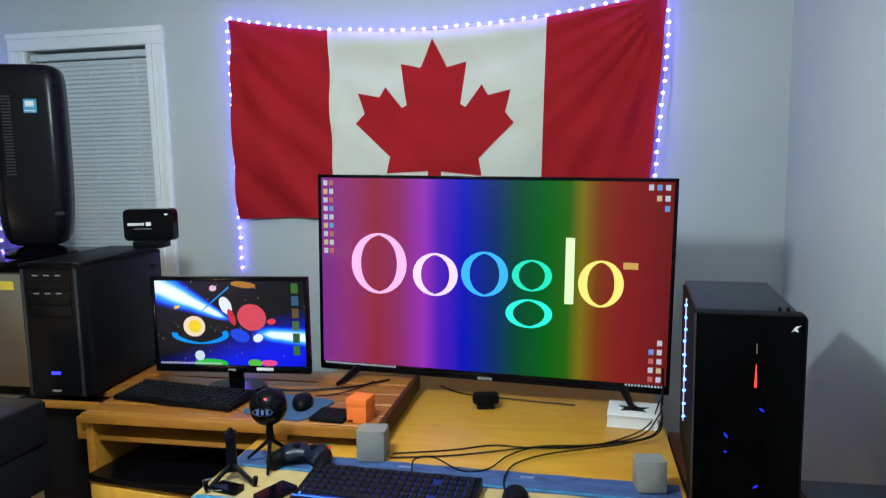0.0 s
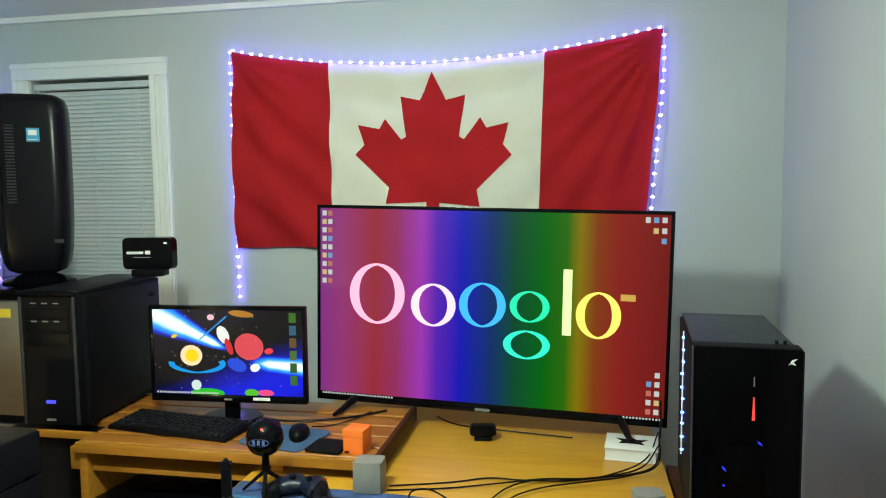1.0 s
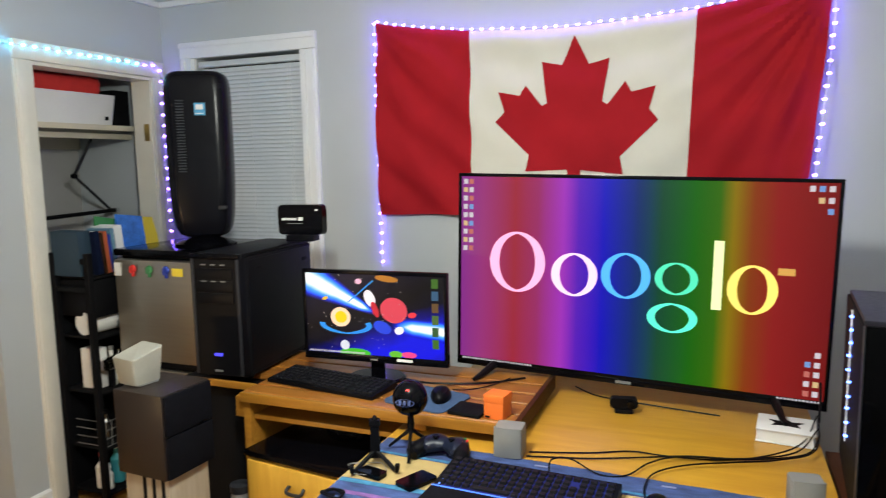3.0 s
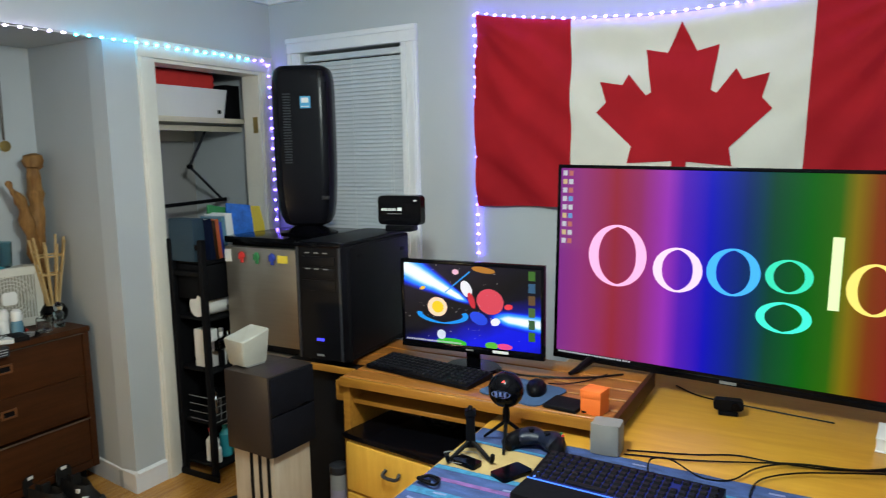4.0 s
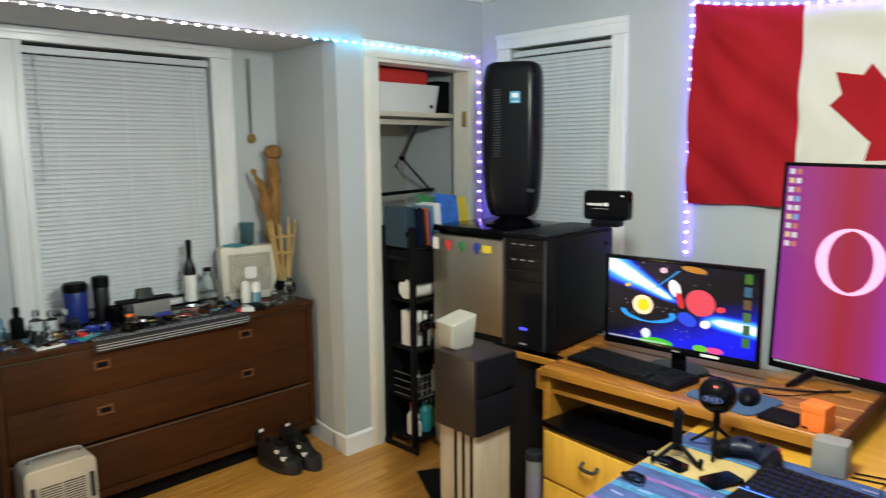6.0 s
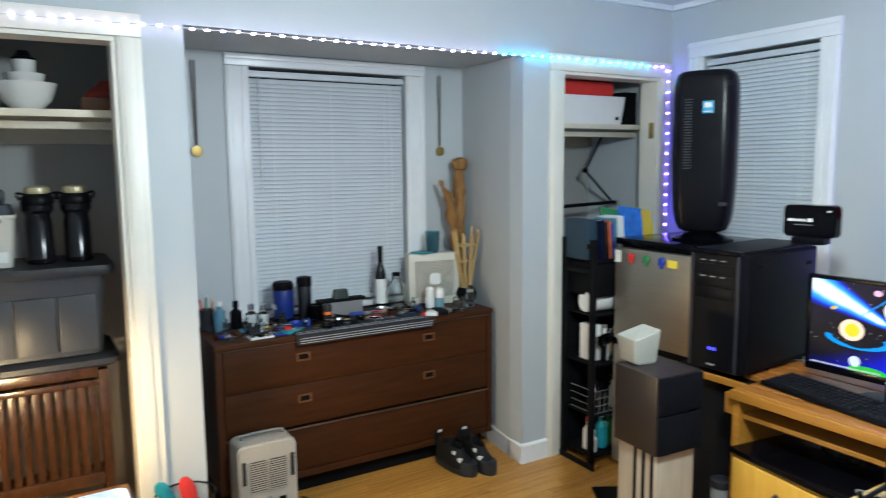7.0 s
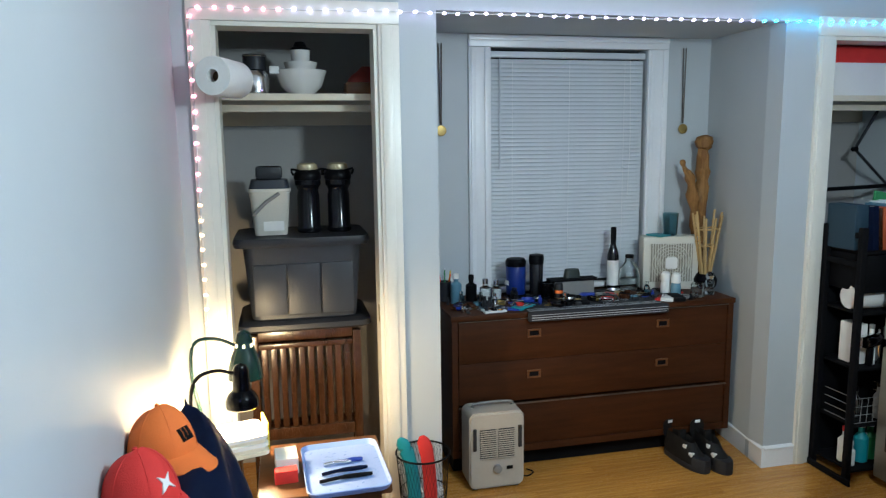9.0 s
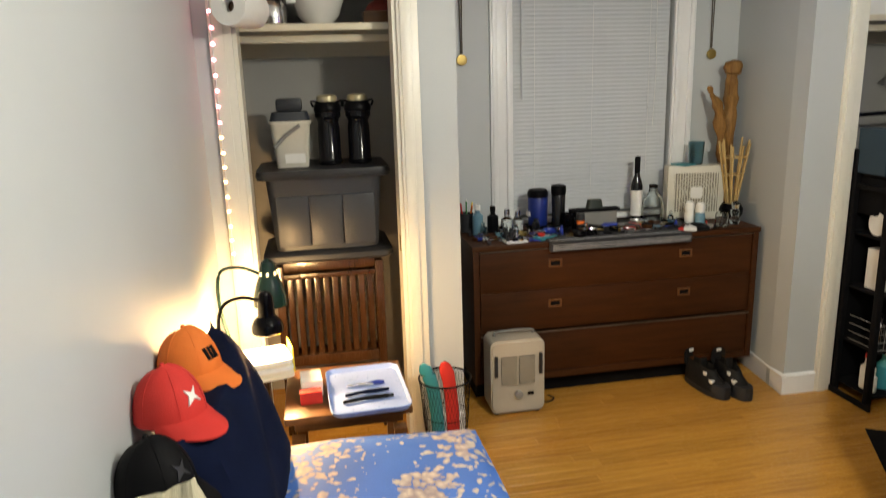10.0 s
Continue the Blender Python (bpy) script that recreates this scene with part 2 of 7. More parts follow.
# west wall: header, piers, niche cheeks; closets behind
WT = 0.11
bm = box(XW - WT, YS, SOFFIT, XW, YN, ZC)
for y0, y1 in ((YS, C1[0]), (C1[1], NICHE_L), (NICHE_R, C2[0]), (C2[1], YN)):
    add_box(bm, XW - WT, y0, -0.02, XW, y1, SOFFIT)
for y0, y1 in (C1, C2):
    add_box(bm, XW - WT, y0, DOOR_Z, XW, y1, SOFFIT)
structure("wall_west", bm, WALL, "pale grey-blue plaster wall with a deep window niche", "wall")
bm = bmesh.new()
add_ring(bm, [[Vector(p) for p in ((XW - WT, NICHE_R, z), (NICHE_X, NICHE_RB, z), (NICHE_X, NICHE_RB + 0.1, z), (XW - WT, NICHE_R + 0.1, z))] for z in (-0.02, 2.25)])
add_ring(bm, [[Vector(p) for p in ((XW - WT, NICHE_L, z), (NICHE_X, NICHE_L, z), (NICHE_X, NICHE_L - 0.1, z), (XW - WT, NICHE_L - 0.1, z))] for z in (-0.02, 2.25)])
structure("wall_niche_sides", bm, WALL, "painted cheeks of the window niche", "wall")
bm = bmesh.new()
add_ring(bm, [[Vector(p) for p in ((XW - WT, NICHE_L - 0.05, z0), (NICHE_X, NICHE_L - 0.05, z1), (NICHE_X, NICHE_RB + 0.05, z1), (XW - WT, NICHE_RB + 0.05, z0))] for z0, z1 in ((SOFFIT, 2.142), (2.3, 2.3))])
structure("ceiling_niche", bm, WALL, "painted soffit over the window niche", "ceiling")
WW = dict(y0=1.107, y1=1.988, z0=0.835, z1=2.077)
bm = box(NICHE_X - T, NICHE_L - 0.1, -0.02, NICHE_X, WW["y0"], 2.3)
add_box(bm, NICHE_X - T, WW["y1"], -0.02, NICHE_X, NICHE_RB + 0.1, 2.3)
add_box(bm, NICHE_X - T, WW["y0"], WW["z1"], NICHE_X, WW["y1"], 2.3)
add_box(bm, NICHE_X - T, WW["y0"], -0.02, NICHE_X, WW["y1"], WW["z0"])
structure("wall_niche_back", bm, WALL, "painted back wall of the niche round its window", "wall")
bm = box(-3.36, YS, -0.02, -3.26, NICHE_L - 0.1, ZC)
structure("wall_closet_south", bm, CLOSET, "back wall of the closet, grey darkened for its shade", "wall")
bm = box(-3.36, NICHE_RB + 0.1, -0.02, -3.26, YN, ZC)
structure("wall_closet_north", bm, CLOSET, "back wall of the closet, grey darkened for its shade", "wall")


def casing(name, y0, y1):
    """White door casing round a closet opening, with jambs."""
    ob = thing(name, "white painted wooden closet door casing", "door frame", kind="structure")
    w, d = 0.085, 0.018
    for side, a, b in (("left", y0 - w, y0), ("right", y1, y1 + w)):
        bm = box(XW, a, 0, XW + d, b, DOOR_Z, 0.004)
        add_box(bm, XW + d, a + 0.012, 0, XW + d + 0.006, b - 0.03, DOOR_Z, 0.003)
        part("side_casing", bm, DOOR_TRIM, ob)
    bm = box(XW, y0 - w, DOOR_Z + 0.001, XW + d, y1 + w, DOOR_Z + w, 0.004)
    part("head_casing", bm, DOOR_TRIM, ob)
    for a, b in ((y0, y0 + 0.016), (y1 - 0.016, y1)):
        part("jamb", box(XW - WT - 0.01, a, 0, XW + 0.004, b, DOOR_Z - 0.017), DOOR_TRIM, ob)
    part("jamb", box(XW - WT - 0.01, y0, DOOR_Z - 0.016, XW + 0.004, y1, DOOR_Z), DOOR_TRIM, ob)
    return ob


d1 = casing("door_1", *C1)
d2 = casing("door_2", *C2)
part("strike_plate", box(XW - 0.05, C1[1] - 0.0175, 0.86, XW - 0.02, C1[1] - 0.0155, 0.93, 0.0005), GOLD, d1, "worn brass strike plate")
part("hinge", box(XW - 0.05, C2[1] - 0.019, 1.72, XW - 0.015, C2[1] - 0.0155, 1.81, 0.001), GOLD, d2, "old brass hinge leaf")


def window(name, label, width, z0, z1, place, turn, cas=0.095, top=0.085):
    """A cased window whose white blind is let down. Local x runs along the wall, y out of the room."""
    ob = thing(name, label, "window", place, turn, kind="structure")
    for a, b in ((-width / 2 - cas, -width / 2), (width / 2, width / 2 + cas)):
        bm = box(a, -0.02, z0 - 0.05, b, 0, z1, 0.004)
        add_box(bm, a + 0.01, -0.028, z0 - 0.05, a + 0.035, -0.02, z1, 0.003)
        add_box(bm, b - 0.035, -0.028, z0 - 0.05, b - 0.01, -0.02, z1, 0.003)
        part("window_frame", bm, TRIM, ob)
    bm = box(-width / 2 - cas, -0.022, z1 + 0.001, width / 2 + cas, 0, z1 + top, 0.004)
    add_box(bm, -width / 2 - cas, -0.03, z1 + top - 0.03, width / 2 + cas, -0.022, z1 + top - 0.004, 0.004)
    part("window_frame", bm, TRIM, ob)
    part("window_sill", box(-width / 2 - cas - 0.02, -0.05, z0 - 0.025, width / 2 + cas + 0.02, 0.03, z0, 0.005), TRIM, ob)
    part("pane", box(-width / 2, 0.095, z0, width / 2, 0.10, z1), GLOSS, ob, "window pane, black with the night outside")
    part("head_rail", box(-width / 2 + 0.006, 0.006, z1 - 0.047, width / 2 - 0.006, 0.045, z1 - 0.016, 0.003), BLIND, ob, "metal head rail of the blind")
    bm = bmesh.new()
    n, w = 4, 0.025
    tilt = radians(68)
    rows = []
    for k in range(n + 1):
        u = (k / n - 0.5)
        bulge = 0.003 * (1 - 4 * u * u)
        c = Vector((0, u * w * math.cos(tilt) - bulge * math.sin(tilt), u * w * math.sin(tilt) + bulge * math.cos(tilt)))
        rows.append(c)
    add_ring(bm, [[Vector((x, c.y, c.z)) for c in rows] + [Vector((x, c.y + 0.001, c.z)) for c in rows[::-1]] for x in (-width / 2 + 0.01, width / 2 - 0.01)])
    slat = mesh_of("slat", bm, BLIND)
    z = z1 - 0.064
    k = 0
    while z > z0 + 0.03:
        shared("slat", slat, ob, pose(0, 0.026, z, 0.6 * math.sin(k * 1.7), 0.06 * math.sin(k * 2.3), 0))
        z -= 0.0212
        k += 1
    part("bottom_rail", box(-width / 2 + 0.01, 0.014, z0 + 0.008, width / 2 - 0.01, 0.038, z0 + 0.022, 0.003), BLIND, ob)
    for x in (-width * 0.36, 0, width * 0.36):
        part("ladder_cord", tube([(x, 0.010, z0 + 0.02), (x, 0.010, z1 - 0.03)], 0.0009, 5), WHITE, ob)
    part("pull_cord", tube([(width * 0.39, 0.002, z1 - 0.04), (width * 0.40, -0.001, z1 - 0.5), (width * 0.39, 0.001, z1 - 0.78)], 0.0013, 5), WHITE, ob)
    part("tilt_wand", tube([(-width * 0.44, 0.0, z1 - 0.04), (-width * 0.44, -0.003, z1 - 0.62)], 0.003, 6), BLIND, ob)
    return ob


w1 = window("window_1", "white cased window with closed white venetian blind", 0.656, NW["z0"], NW["z1"], (-2.022, YN, 0), 0)
w2 = window("window_2", "white cased niche window with closed white venetian blind", WW["y1"] - WW["y0"], WW["z0"], WW["z1"], (NICHE_X, (WW["y0"] + WW["y1"]) / 2, 0), 90, 0.118, 0.062)

# baseboards
bb = thing("baseboard", "white painted baseboard with a small cap", "baseboard", kind="structure")


def board(x0, y0, x1, y1):
    """A length of baseboard from one place to another, the room on its right."""
    a, b = Vector((x0, y0, 0)), Vector((x1, y1, 0))
    d = (b - a).normalized()
    n = Vector((d.y, -d.x, 0))
    prof = [(0, 0), (0.014, 0), (0.014, 0.086), (0.018, 0.089), (0.018, 0.097), (0.010, 0.104), (0, 0.106)]
    part("board", add_ring(bmesh.new(), [[p + n * u + Vector((0, 0, v)) for u, v in prof] for p in (a, b)]), TRIM, bb)


board(XW, NICHE_R, XW, C2[0] - 0.086)
board(NICHE_X, NICHE_RB, XW + 0.014, NICHE_R)
board(XW, C1[1] + 0.086, XW, NICHE_L)
board(-2.45, YN, XE, YN)
board(XE, YN, XE, YS)

# cornice line where wall meets ceiling
cove = structure("trim", box(XW, YN - 0.025, ZC - 0.03, XE, YN, ZC, 0.006), TRIM, "narrow white trim under the ceiling", "trim")
part("moulding", box(XW, YS, ZC - 0.03, XW + 0.025, YN - 0.026, ZC, 0.006), TRIM, cove)

# ---- floor boards ----
BW = 0.0572
rng = random.Random(4)
plank_meshes = {}
for L in (0.5, 0.7, 0.9, 1.15):
    plank_meshes[L] = mesh_of("plank", box(0.0005, 0.0005, -0.017, BW - 0.0005, L - 0.0008, 0, 0.0008, 1), FLOOR_WOOD)
rest = bmesh.new()
x = -3.36
while x < XE - BW:
    y = YS
    first = rng.uniform(0.15, 0.6)
    while y < YN - 0.001:
        L = rng.choice((0.5, 0.7, 0.9, 1.15))
        if y == YS:
            L = first
        if y + L > YN - 0.08:
            L = YN - y
        if L in plank_meshes and -2.95 < x < -1.2 and 0.2 < y + L and y < 2.85:
            shared("plank", plank_meshes[L], floor, (x, y, 0))
        else:
            add_box(rest, x + 0.0005, y + 0.0005, -0.017, x + BW - 0.0005, y + L - 0.0008, 0)
        y += L
    x += BW
add_box(rest, x + 0.0005, YS, -0.017, XE, YN, 0)
tagged(part("more_planks", rest, FLOOR_WOOD, floor), kind="stuff")

# ---- flag ----
FLAG_RED = mat("flag_red_cloth", (0.34, 0.010, 0.016), 0.8, 0, 0.14, 5, 0.15, 400, spec=0.12)
FLAG_WHITE = mat("flag_white_cloth", (0.62, 0.595, 0.52), 0.8, 0, 0.06, 5, 0.15, 400, spec=0.2)


def flag_at(u, v, off=0.0):
    """A place on the hanging flag: u from hoist to fly, v from top to bottom."""
    top = 2.236 - 0.098 * math.sin(math.pi * min(1, u * 1.02)) ** 0.8 + 0.004 * u
    x = -1.259 + 1.918 * u - v * 0.075 * max(0, u - 0.55) / 0.45
    low = 1.327 + 0.012 * math.sin(7 * u) - 0.03 * u
    z = top + (low - top) * v
    hang = math.sin(math.pi * u)
    fold = 0.013 * math.sin(11 * u + 3.5 * v) * (0.3 + v) + 0.011 * math.sin(23 * u - 9 * v) * (1 - 0.6 * hang) + 0.016 * abs(math.sin(5 * (u + v * 0.35))) * v
    fold += 0.012 * math.sin(40 * (u - 0.5 * v)) * (1 if u < 0.25 else 0.3) * min(1, 4 * v) + 0.012 * math.sin(34 * (u + 0.5 * v)) * max(0, (u - 0.7) / 0.3)
    sag = 0.006 * math.sin(26 * (v - 0.5 * (u - 0.5) ** 2)) * hang * max(0, 1 - 2.2 * v)
    right, left = math.hypot(1.9 * (1 - u), 0.9 * v), math.hypot(1.9 * u, 0.9 * v)
    fan_r = 0.0085 * math.sin(26 * math.atan2(0.9 * v, 1.9 * (1 - u) + 0.02)) * min(1, right / 0.25) * math.exp(-((1 - u) / 0.30) ** 2)
    fan_l = 0.006 * math.sin(17 * math.atan2(0.9 * v, 1.9 * u + 0.02) + 0.6) * min(1, left / 0.3) * math.exp(-(u / 0.26) ** 2)
    swag = 0.008 * math.sin(20 * (v + 0.55 * (u - 0.5) ** 2) + 1.0) * hang * math.exp(-(v / 0.42) ** 2) + 0.004 * math.sin(30 * (u - 0.7 * v)) * max(0, v - 0.5)
    y = 3.318 - off - 0.02 * math.tanh((fold + sag) / 0.02) * 1.2 - fan_r - fan_l - swag
    return Vector((x, y, z))


def cloth(u0, u1, nu, nv=26):
    bm = bmesh.new()
    for off in (0.0, -0.002):
        g = [[bm.verts.new(flag_at(u0 + (u1 - u0) * i / nu, j / nv, off)) for j in range(nv + 1)] for i in range(nu + 1)]
        for i in range(nu):
            for j in range(nv):
                bm.faces.new((g[i][j], g[i + 1][j], g[i + 1][j + 1], g[i][j + 1]))
    return bm


flag = thing("flag", "red and white maple leaf flag hung on the wall", "flag")
part("red_band", cloth(0, 0.2455, 30, 60), FLAG_RED, flag)
part("white_field", cloth(0.2455, 0.748, 70, 60), FLAG_WHITE, flag, "off-white middle field")
part("red_band", cloth(0.748, 1, 30, 60), FLAG_RED, flag)
LEAF = ((0, 0), (23, 48), (58, 41), (48, 112), (57, 117), (86, 81), (97, 99), (137, 93), (127, 128), (143, 146), (80, 203), (86, 232), (12, 226), (8, 290), (0, 290))
half = [(a / 766, b / 330) for a, b in LEAF]
outline = half[:-1] + [(-a, b) for a, b in half[::-1][1:-1]]
bm = bmesh.new()
vs = []
for (a, b), (c, d) in zip(outline, outline[1:] + outline[:1]):
    for k in range(4):
        vs.append(bm.verts.new((a + (c - a) * k / 4, b + (d - b) * k / 4, 0)))
bm.faces.new(vs)
for k in range(1, 44):
    for co, no in (((-0.2 + 0.4 * k / 44, 0, 0), (1, 0, 0)), ((0, 0.9 * k / 44, 0), (0, 1, 0))):
        bmesh.ops.bisect_plane(bm, geom=bm.verts[:] + bm.edges[:] + bm.faces[:], plane_co=co, plane_no=no)
bmesh.ops.triangulate(bm, faces=bm.faces)
for v in bm.verts:
    v.co = flag_at(0.4935 + v.co.x, 0.043 + v.co.y, 0.0045)
part("maple_leaf", bm, FLAG_RED, flag, "red maple leaf sewn on the white field")
part("grommet", lathe([(0.004, 0), (0.011, 0), (0.011, 0.003), (0.004, 0.003)], 14, turn=UPRIGHT.to_3x3(), at=(-1.24, 3.322, 1.36)), GOLD, flag, "brass grommet")

# ---- light strings ----
BEAD_RINGS = [(0.002, -0.0055), (0.0078, -0.003), (0.0078, 0.003), (0.002, 0.0055)]
LED_HUES = {"violet": (0.16, 0.09, 1.0), "blue": (0.03, 0.10, 1.0), "cyan": (0.05, 0.55, 1.0), "pale": (0.75, 0.62, 1.0), "rose": (1.0, 0.30, 0.42), "amber": (1.0, 0.55, 0.28)}
BEADS = {hue: mesh_of("led", lathe(BEAD_RINGS, 8), glow("led_" + hue, rgb, 15 if hue in ("amber", "rose", "pale") else 40)) for hue, rgb in LED_HUES.items()}


def light_string(label, path, gap, hues=("violet",), size=1.0):
    """A thin cord with glowing beads at even steps; the hues follow one another along it."""
    ob = thing("led_string", label, "string lights", group="wall lights")
    P = [Vector(p) for p in path]
    part("cord", tube(P, 0.0022, 6), WHITE, ob, "thin clear cord")
    whole = sum((b - a).length for a, b in zip(P, P[1:]))
    carry, gone = gap / 2, 0.0
    for a, b in zip(P, P[1:]):
        L = (b - a).length
        d = carry
        while d < L:
            p = a.lerp(b, d / L)
            hue = hues[min(len(hues) - 1, int((gone + d) / whole * len(hues)))]
            shared("led", BEADS[hue], ob, Matrix.Translation(p + Vector((random.uniform(-.002, .002), random.uniform(-.002, .002), random.uniform(-.002, .002)))) @ Matrix.Diagonal((size, size, size, 1)))
            d += gap
        carry = d - L
        gone += L
    return ob


top = [flag_at(i / 24, 0, 0.016) + Vector((0, 0, 0.004)) for i in range(25)]
light_string("glowing LED string hung round the flag", [(-1.265, 3.335, 1.07), (-1.268, 3.33, 1.7), (-1.268, 3.322, 2.238)] + top + [flag_at(1, v, 0.016) + Vector((0.016, 0, 0)) for v in (0.15, 0.4, 0.65, 0.9, 1.0)], 0.0475)
light_string("glowing LED string along the closet wall", [(XW + 0.024, -0.262, 0.88), (XW + 0.024, -0.260, 2.09), (XW + 0.024, -0.25, 2.10)] + [(XW + 0.024, y, 2.099 + 0.005 * y + 0.003 * math.sin(y * 3.1)) for y in (0.1, 0.5, 0.9, 1.3, 1.7, 2.1, 2.5, 2.9)] + [(XW + 0.024, 3.285, 2.116), (XW + 0.024, 3.298, 2.10), (XW + 0.024, 3.305, 1.22)], 0.058, ("amber", "rose", "rose", "pale", "pale", "pale", "pale", "cyan", "cyan", "violet", "violet"))

# ---- desk wall ----
DESK = 0.735
desk = thing("desk", "wide beech-veneered desk with a worn satin top", "desk", (0, 0, 0))
part("tabletop", box(-0.66, 1.42, DESK - 0.03, 0.575, 3.2, DESK, 0.004), BEECH, desk)
for px, py in ((-0.61, 1.47), (0.52, 1.47), (-0.61, 3.14), (0.52, 3.14)):
    part("leg", box(px - 0.03, py - 0.03, 0, px + 0.03, py + 0.03, DESK - 0.031, 0.004), BEECH, desk)

SHELF = 0.80
riser = thing("shelf_riser", "slatted pine shelf standing over the desk", "shelf")
for k, (y0, y1) in enumerate(((2.19, 2.268), (2.276, 2.37), (2.378, 2.472), (2.48, 2.574), (2.582, 2.70))):
    part("slat", box(-1.25 if y0 < 2.3 else -1.58, y0, SHELF - 0.024, -0.275, y1 - 0.002, SHELF - (0 if k else -0.001), 0.007, 3), PINE, riser)
part("side_rail", box(-1.58, 2.262, SHELF - 0.026, -1.2515, 2.2755, SHELF - 0.001, 0.003), PINE_EDGE, riser)
part("front_rail", box(-1.25, 2.172, SHELF - 0.034, -0.275, 2.189, SHELF - 0.001, 0.003), PINE_EDGE, riser)
part("end_rail", box(-0.274, 2.172, SHELF - 0.05, -0.258, 2.70, SHELF + 0.004, 0.003), WALNUT, riser, "dark end rail")
part("lower_shelf", box(-1.22, 2.21, 0.695, -0.67, 2.62, 0.712, 0.002), PINE_EDGE, riser)
part("upright", box(-1.25, 2.19, 0.0, -1.222, 2.68, SHELF - 0.025, 0.003), PINE_EDGE, riser)
# added black filler for the dark void below the shelf's left end
part("side_panel", box(-1.64, 2.30, 0, -1.27, 2.69, SHELF - 0.027, 0.004), MATTE, riser, "black block added to fill the dark space under the shelf")
part("bracket", box(-1.29, 2.20, 0.70, -1.2515, 2.235, SHELF - 0.026, 0.003), PINE_EDGE, riser)
part("block", box(-0.60, 2.20, DESK + 0.001, -0.56, 2.26, SHELF - 0.043, 0.003), PINE_EDGE, riser)
part("block", box(-0.60, 2.60, DESK + 0.001, -0.56, 2.68, SHELF - 0.025, 0.003), PINE, riser)
part("block", box(-0.31, 2.60, DESK + 0.001, -0.28, 2.68, SHELF - 0.025, 0.003), PINE, riser)

cab = thing("drawer_cabinet", "light maple drawer cabinet with a black top", "cabinet", (-0.945, 2.343, 0))
cab.matrix_basis = pose(-0.945, 2.343, 0, 0, 0, -7) @ Matrix.Diagonal((1, 1, 1.022, 1))
part("body", box(-0.24, -0.215, 0.0, 0.27, 0.28, 0.575, 0.004), CAB_WOOD, cab)
part("top", box(-0.25, -0.235, 0.576, 0.28, 0.29, 0.596, 0.005), GLOSS, cab, "black glossy top")
for z0, z1 in ((0.39, 0.565), (0.20, 0.38), (0.01, 0.19)):
    d = part("drawer", box(-0.235, -0.234, z0, 0.265, -0.2155, z1, 0.004), CAB_WOOD, cab)
    part("handle", tube(smooth_path([(-0.048, -0.236, (z0 + z1) / 2 + 0.032), (-0.046, -0.256, (z0 + z1) / 2 + 0.018), (0.010, -0.256, (z0 + z1) / 2 + 0.018), (0.012, -0.236, (z0 + z1) / 2 + 0.032)], 4), 0.006), DARKGREY, d, "dark bow handle")

# television
TV_W, TV_H = 1.235, 0.715
tv = thing("television", "large flat television showing a rainbow desktop", "television", (-0.012, 2.655, 0.7655), -2.5)
tv.matrix_basis = pose(-0.012, 2.655, 0.7655, 0, 1.45, -2.5)
tvz = 0.042
part("back_case", prism(rounded(TV_W - 0.02, TV_H - 0.02, 0.02), 0.0, 0.035, 0.93, Matrix.Translation((0, 0.012, tvz + TV_H / 2)) @ Matrix.Rotation(radians(-90), 4, "X")), BLACK, tv)
bm = bmesh.new()
bz = 0.012
for x0, z0, x1, z1 in ((-TV_W / 2, tvz, TV_W / 2, tvz + 0.02), (-TV_W / 2, tvz + TV_H - bz, TV_W / 2, tvz + TV_H), (-TV_W / 2, tvz + 0.02, -TV_W / 2 + bz, tvz + TV_H - bz), (TV_W / 2 - bz, tvz + 0.02, TV_W / 2, tvz + TV_H - bz)):
    add_box(bm, x0, -0.012, z0, x1, 0.012, z1, 0.002)
part("bezel", bm, GLOSS, tv, "thin glossy black bezel")
SW, SH = TV_W - 2 * bz, TV_H - bz - 0.02
SZ = tvz + 0.02 + SH / 2


def rainbow():
    m = bpy.data.materials.new("screen_rainbow")
    m.use_nodes = True
    nt = m.node_tree
    b = nt.nodes["Principled BSDF"]
    b.inputs["Base Color"].default_value, b.inputs["Roughness"].default_value, b.inputs["Specular IOR Level"].default_value = (0.004, 0.004, 0.004, 1), 0.35, 0.12
    tc, sep, mr, ramp = (nt.nodes.new("ShaderNode" + k) for k in ("TexCoord", "SeparateXYZ", "MapRange", "ValToRGB"))
    nt.links.new(tc.outputs["Object"], sep.inputs[0])
    nt.links.new(sep.outputs["X"], mr.inputs["Value"])
    mr.inputs["From Min"].default_value, mr.inputs["From Max"].default_value = -SW / 2, SW / 2
    nt.links.new(mr.outputs["Result"], ramp.inputs["Fac"])
    stops = ((0, (140, 50, 150)), (0.07, (160, 55, 130)), (0.17, (165, 40, 62)), (0.24, (160, 45, 110)), (0.315, (168, 52, 200)), (0.36, (90, 25, 200)), (0.43, (8, 8, 205)), (0.52, (0, 45, 120)), (0.585, (0, 75, 50)), (0.67, (0, 105, 5)), (0.73, (45, 110, 0)), (0.765, (140, 120, 5)), (0.81, (140, 60, 12)), (0.87, (148, 28, 28)), (1, (120, 22, 22)))
    el = ramp.color_ramp.elements
    el[0].position, el[0].color = stops[0][0], lin(*stops[0][1])
    el[1].position, el[1].color = 1, lin(*stops[-1][1])
    for p, c in stops[1:-1]:
        el.new(p).color = lin(*c)
    nt.links.new(ramp.outputs["Color"], b.inputs["Emission Color"])
    b.inputs["Emission Strength"].default_value = 1.0
    return m


screen = part("screen", box(-SW / 2, -0.009, SZ - SH / 2, SW / 2, -0.004, SZ + SH / 2), rainbow(), tv, "lit screen with vertical rainbow bands")


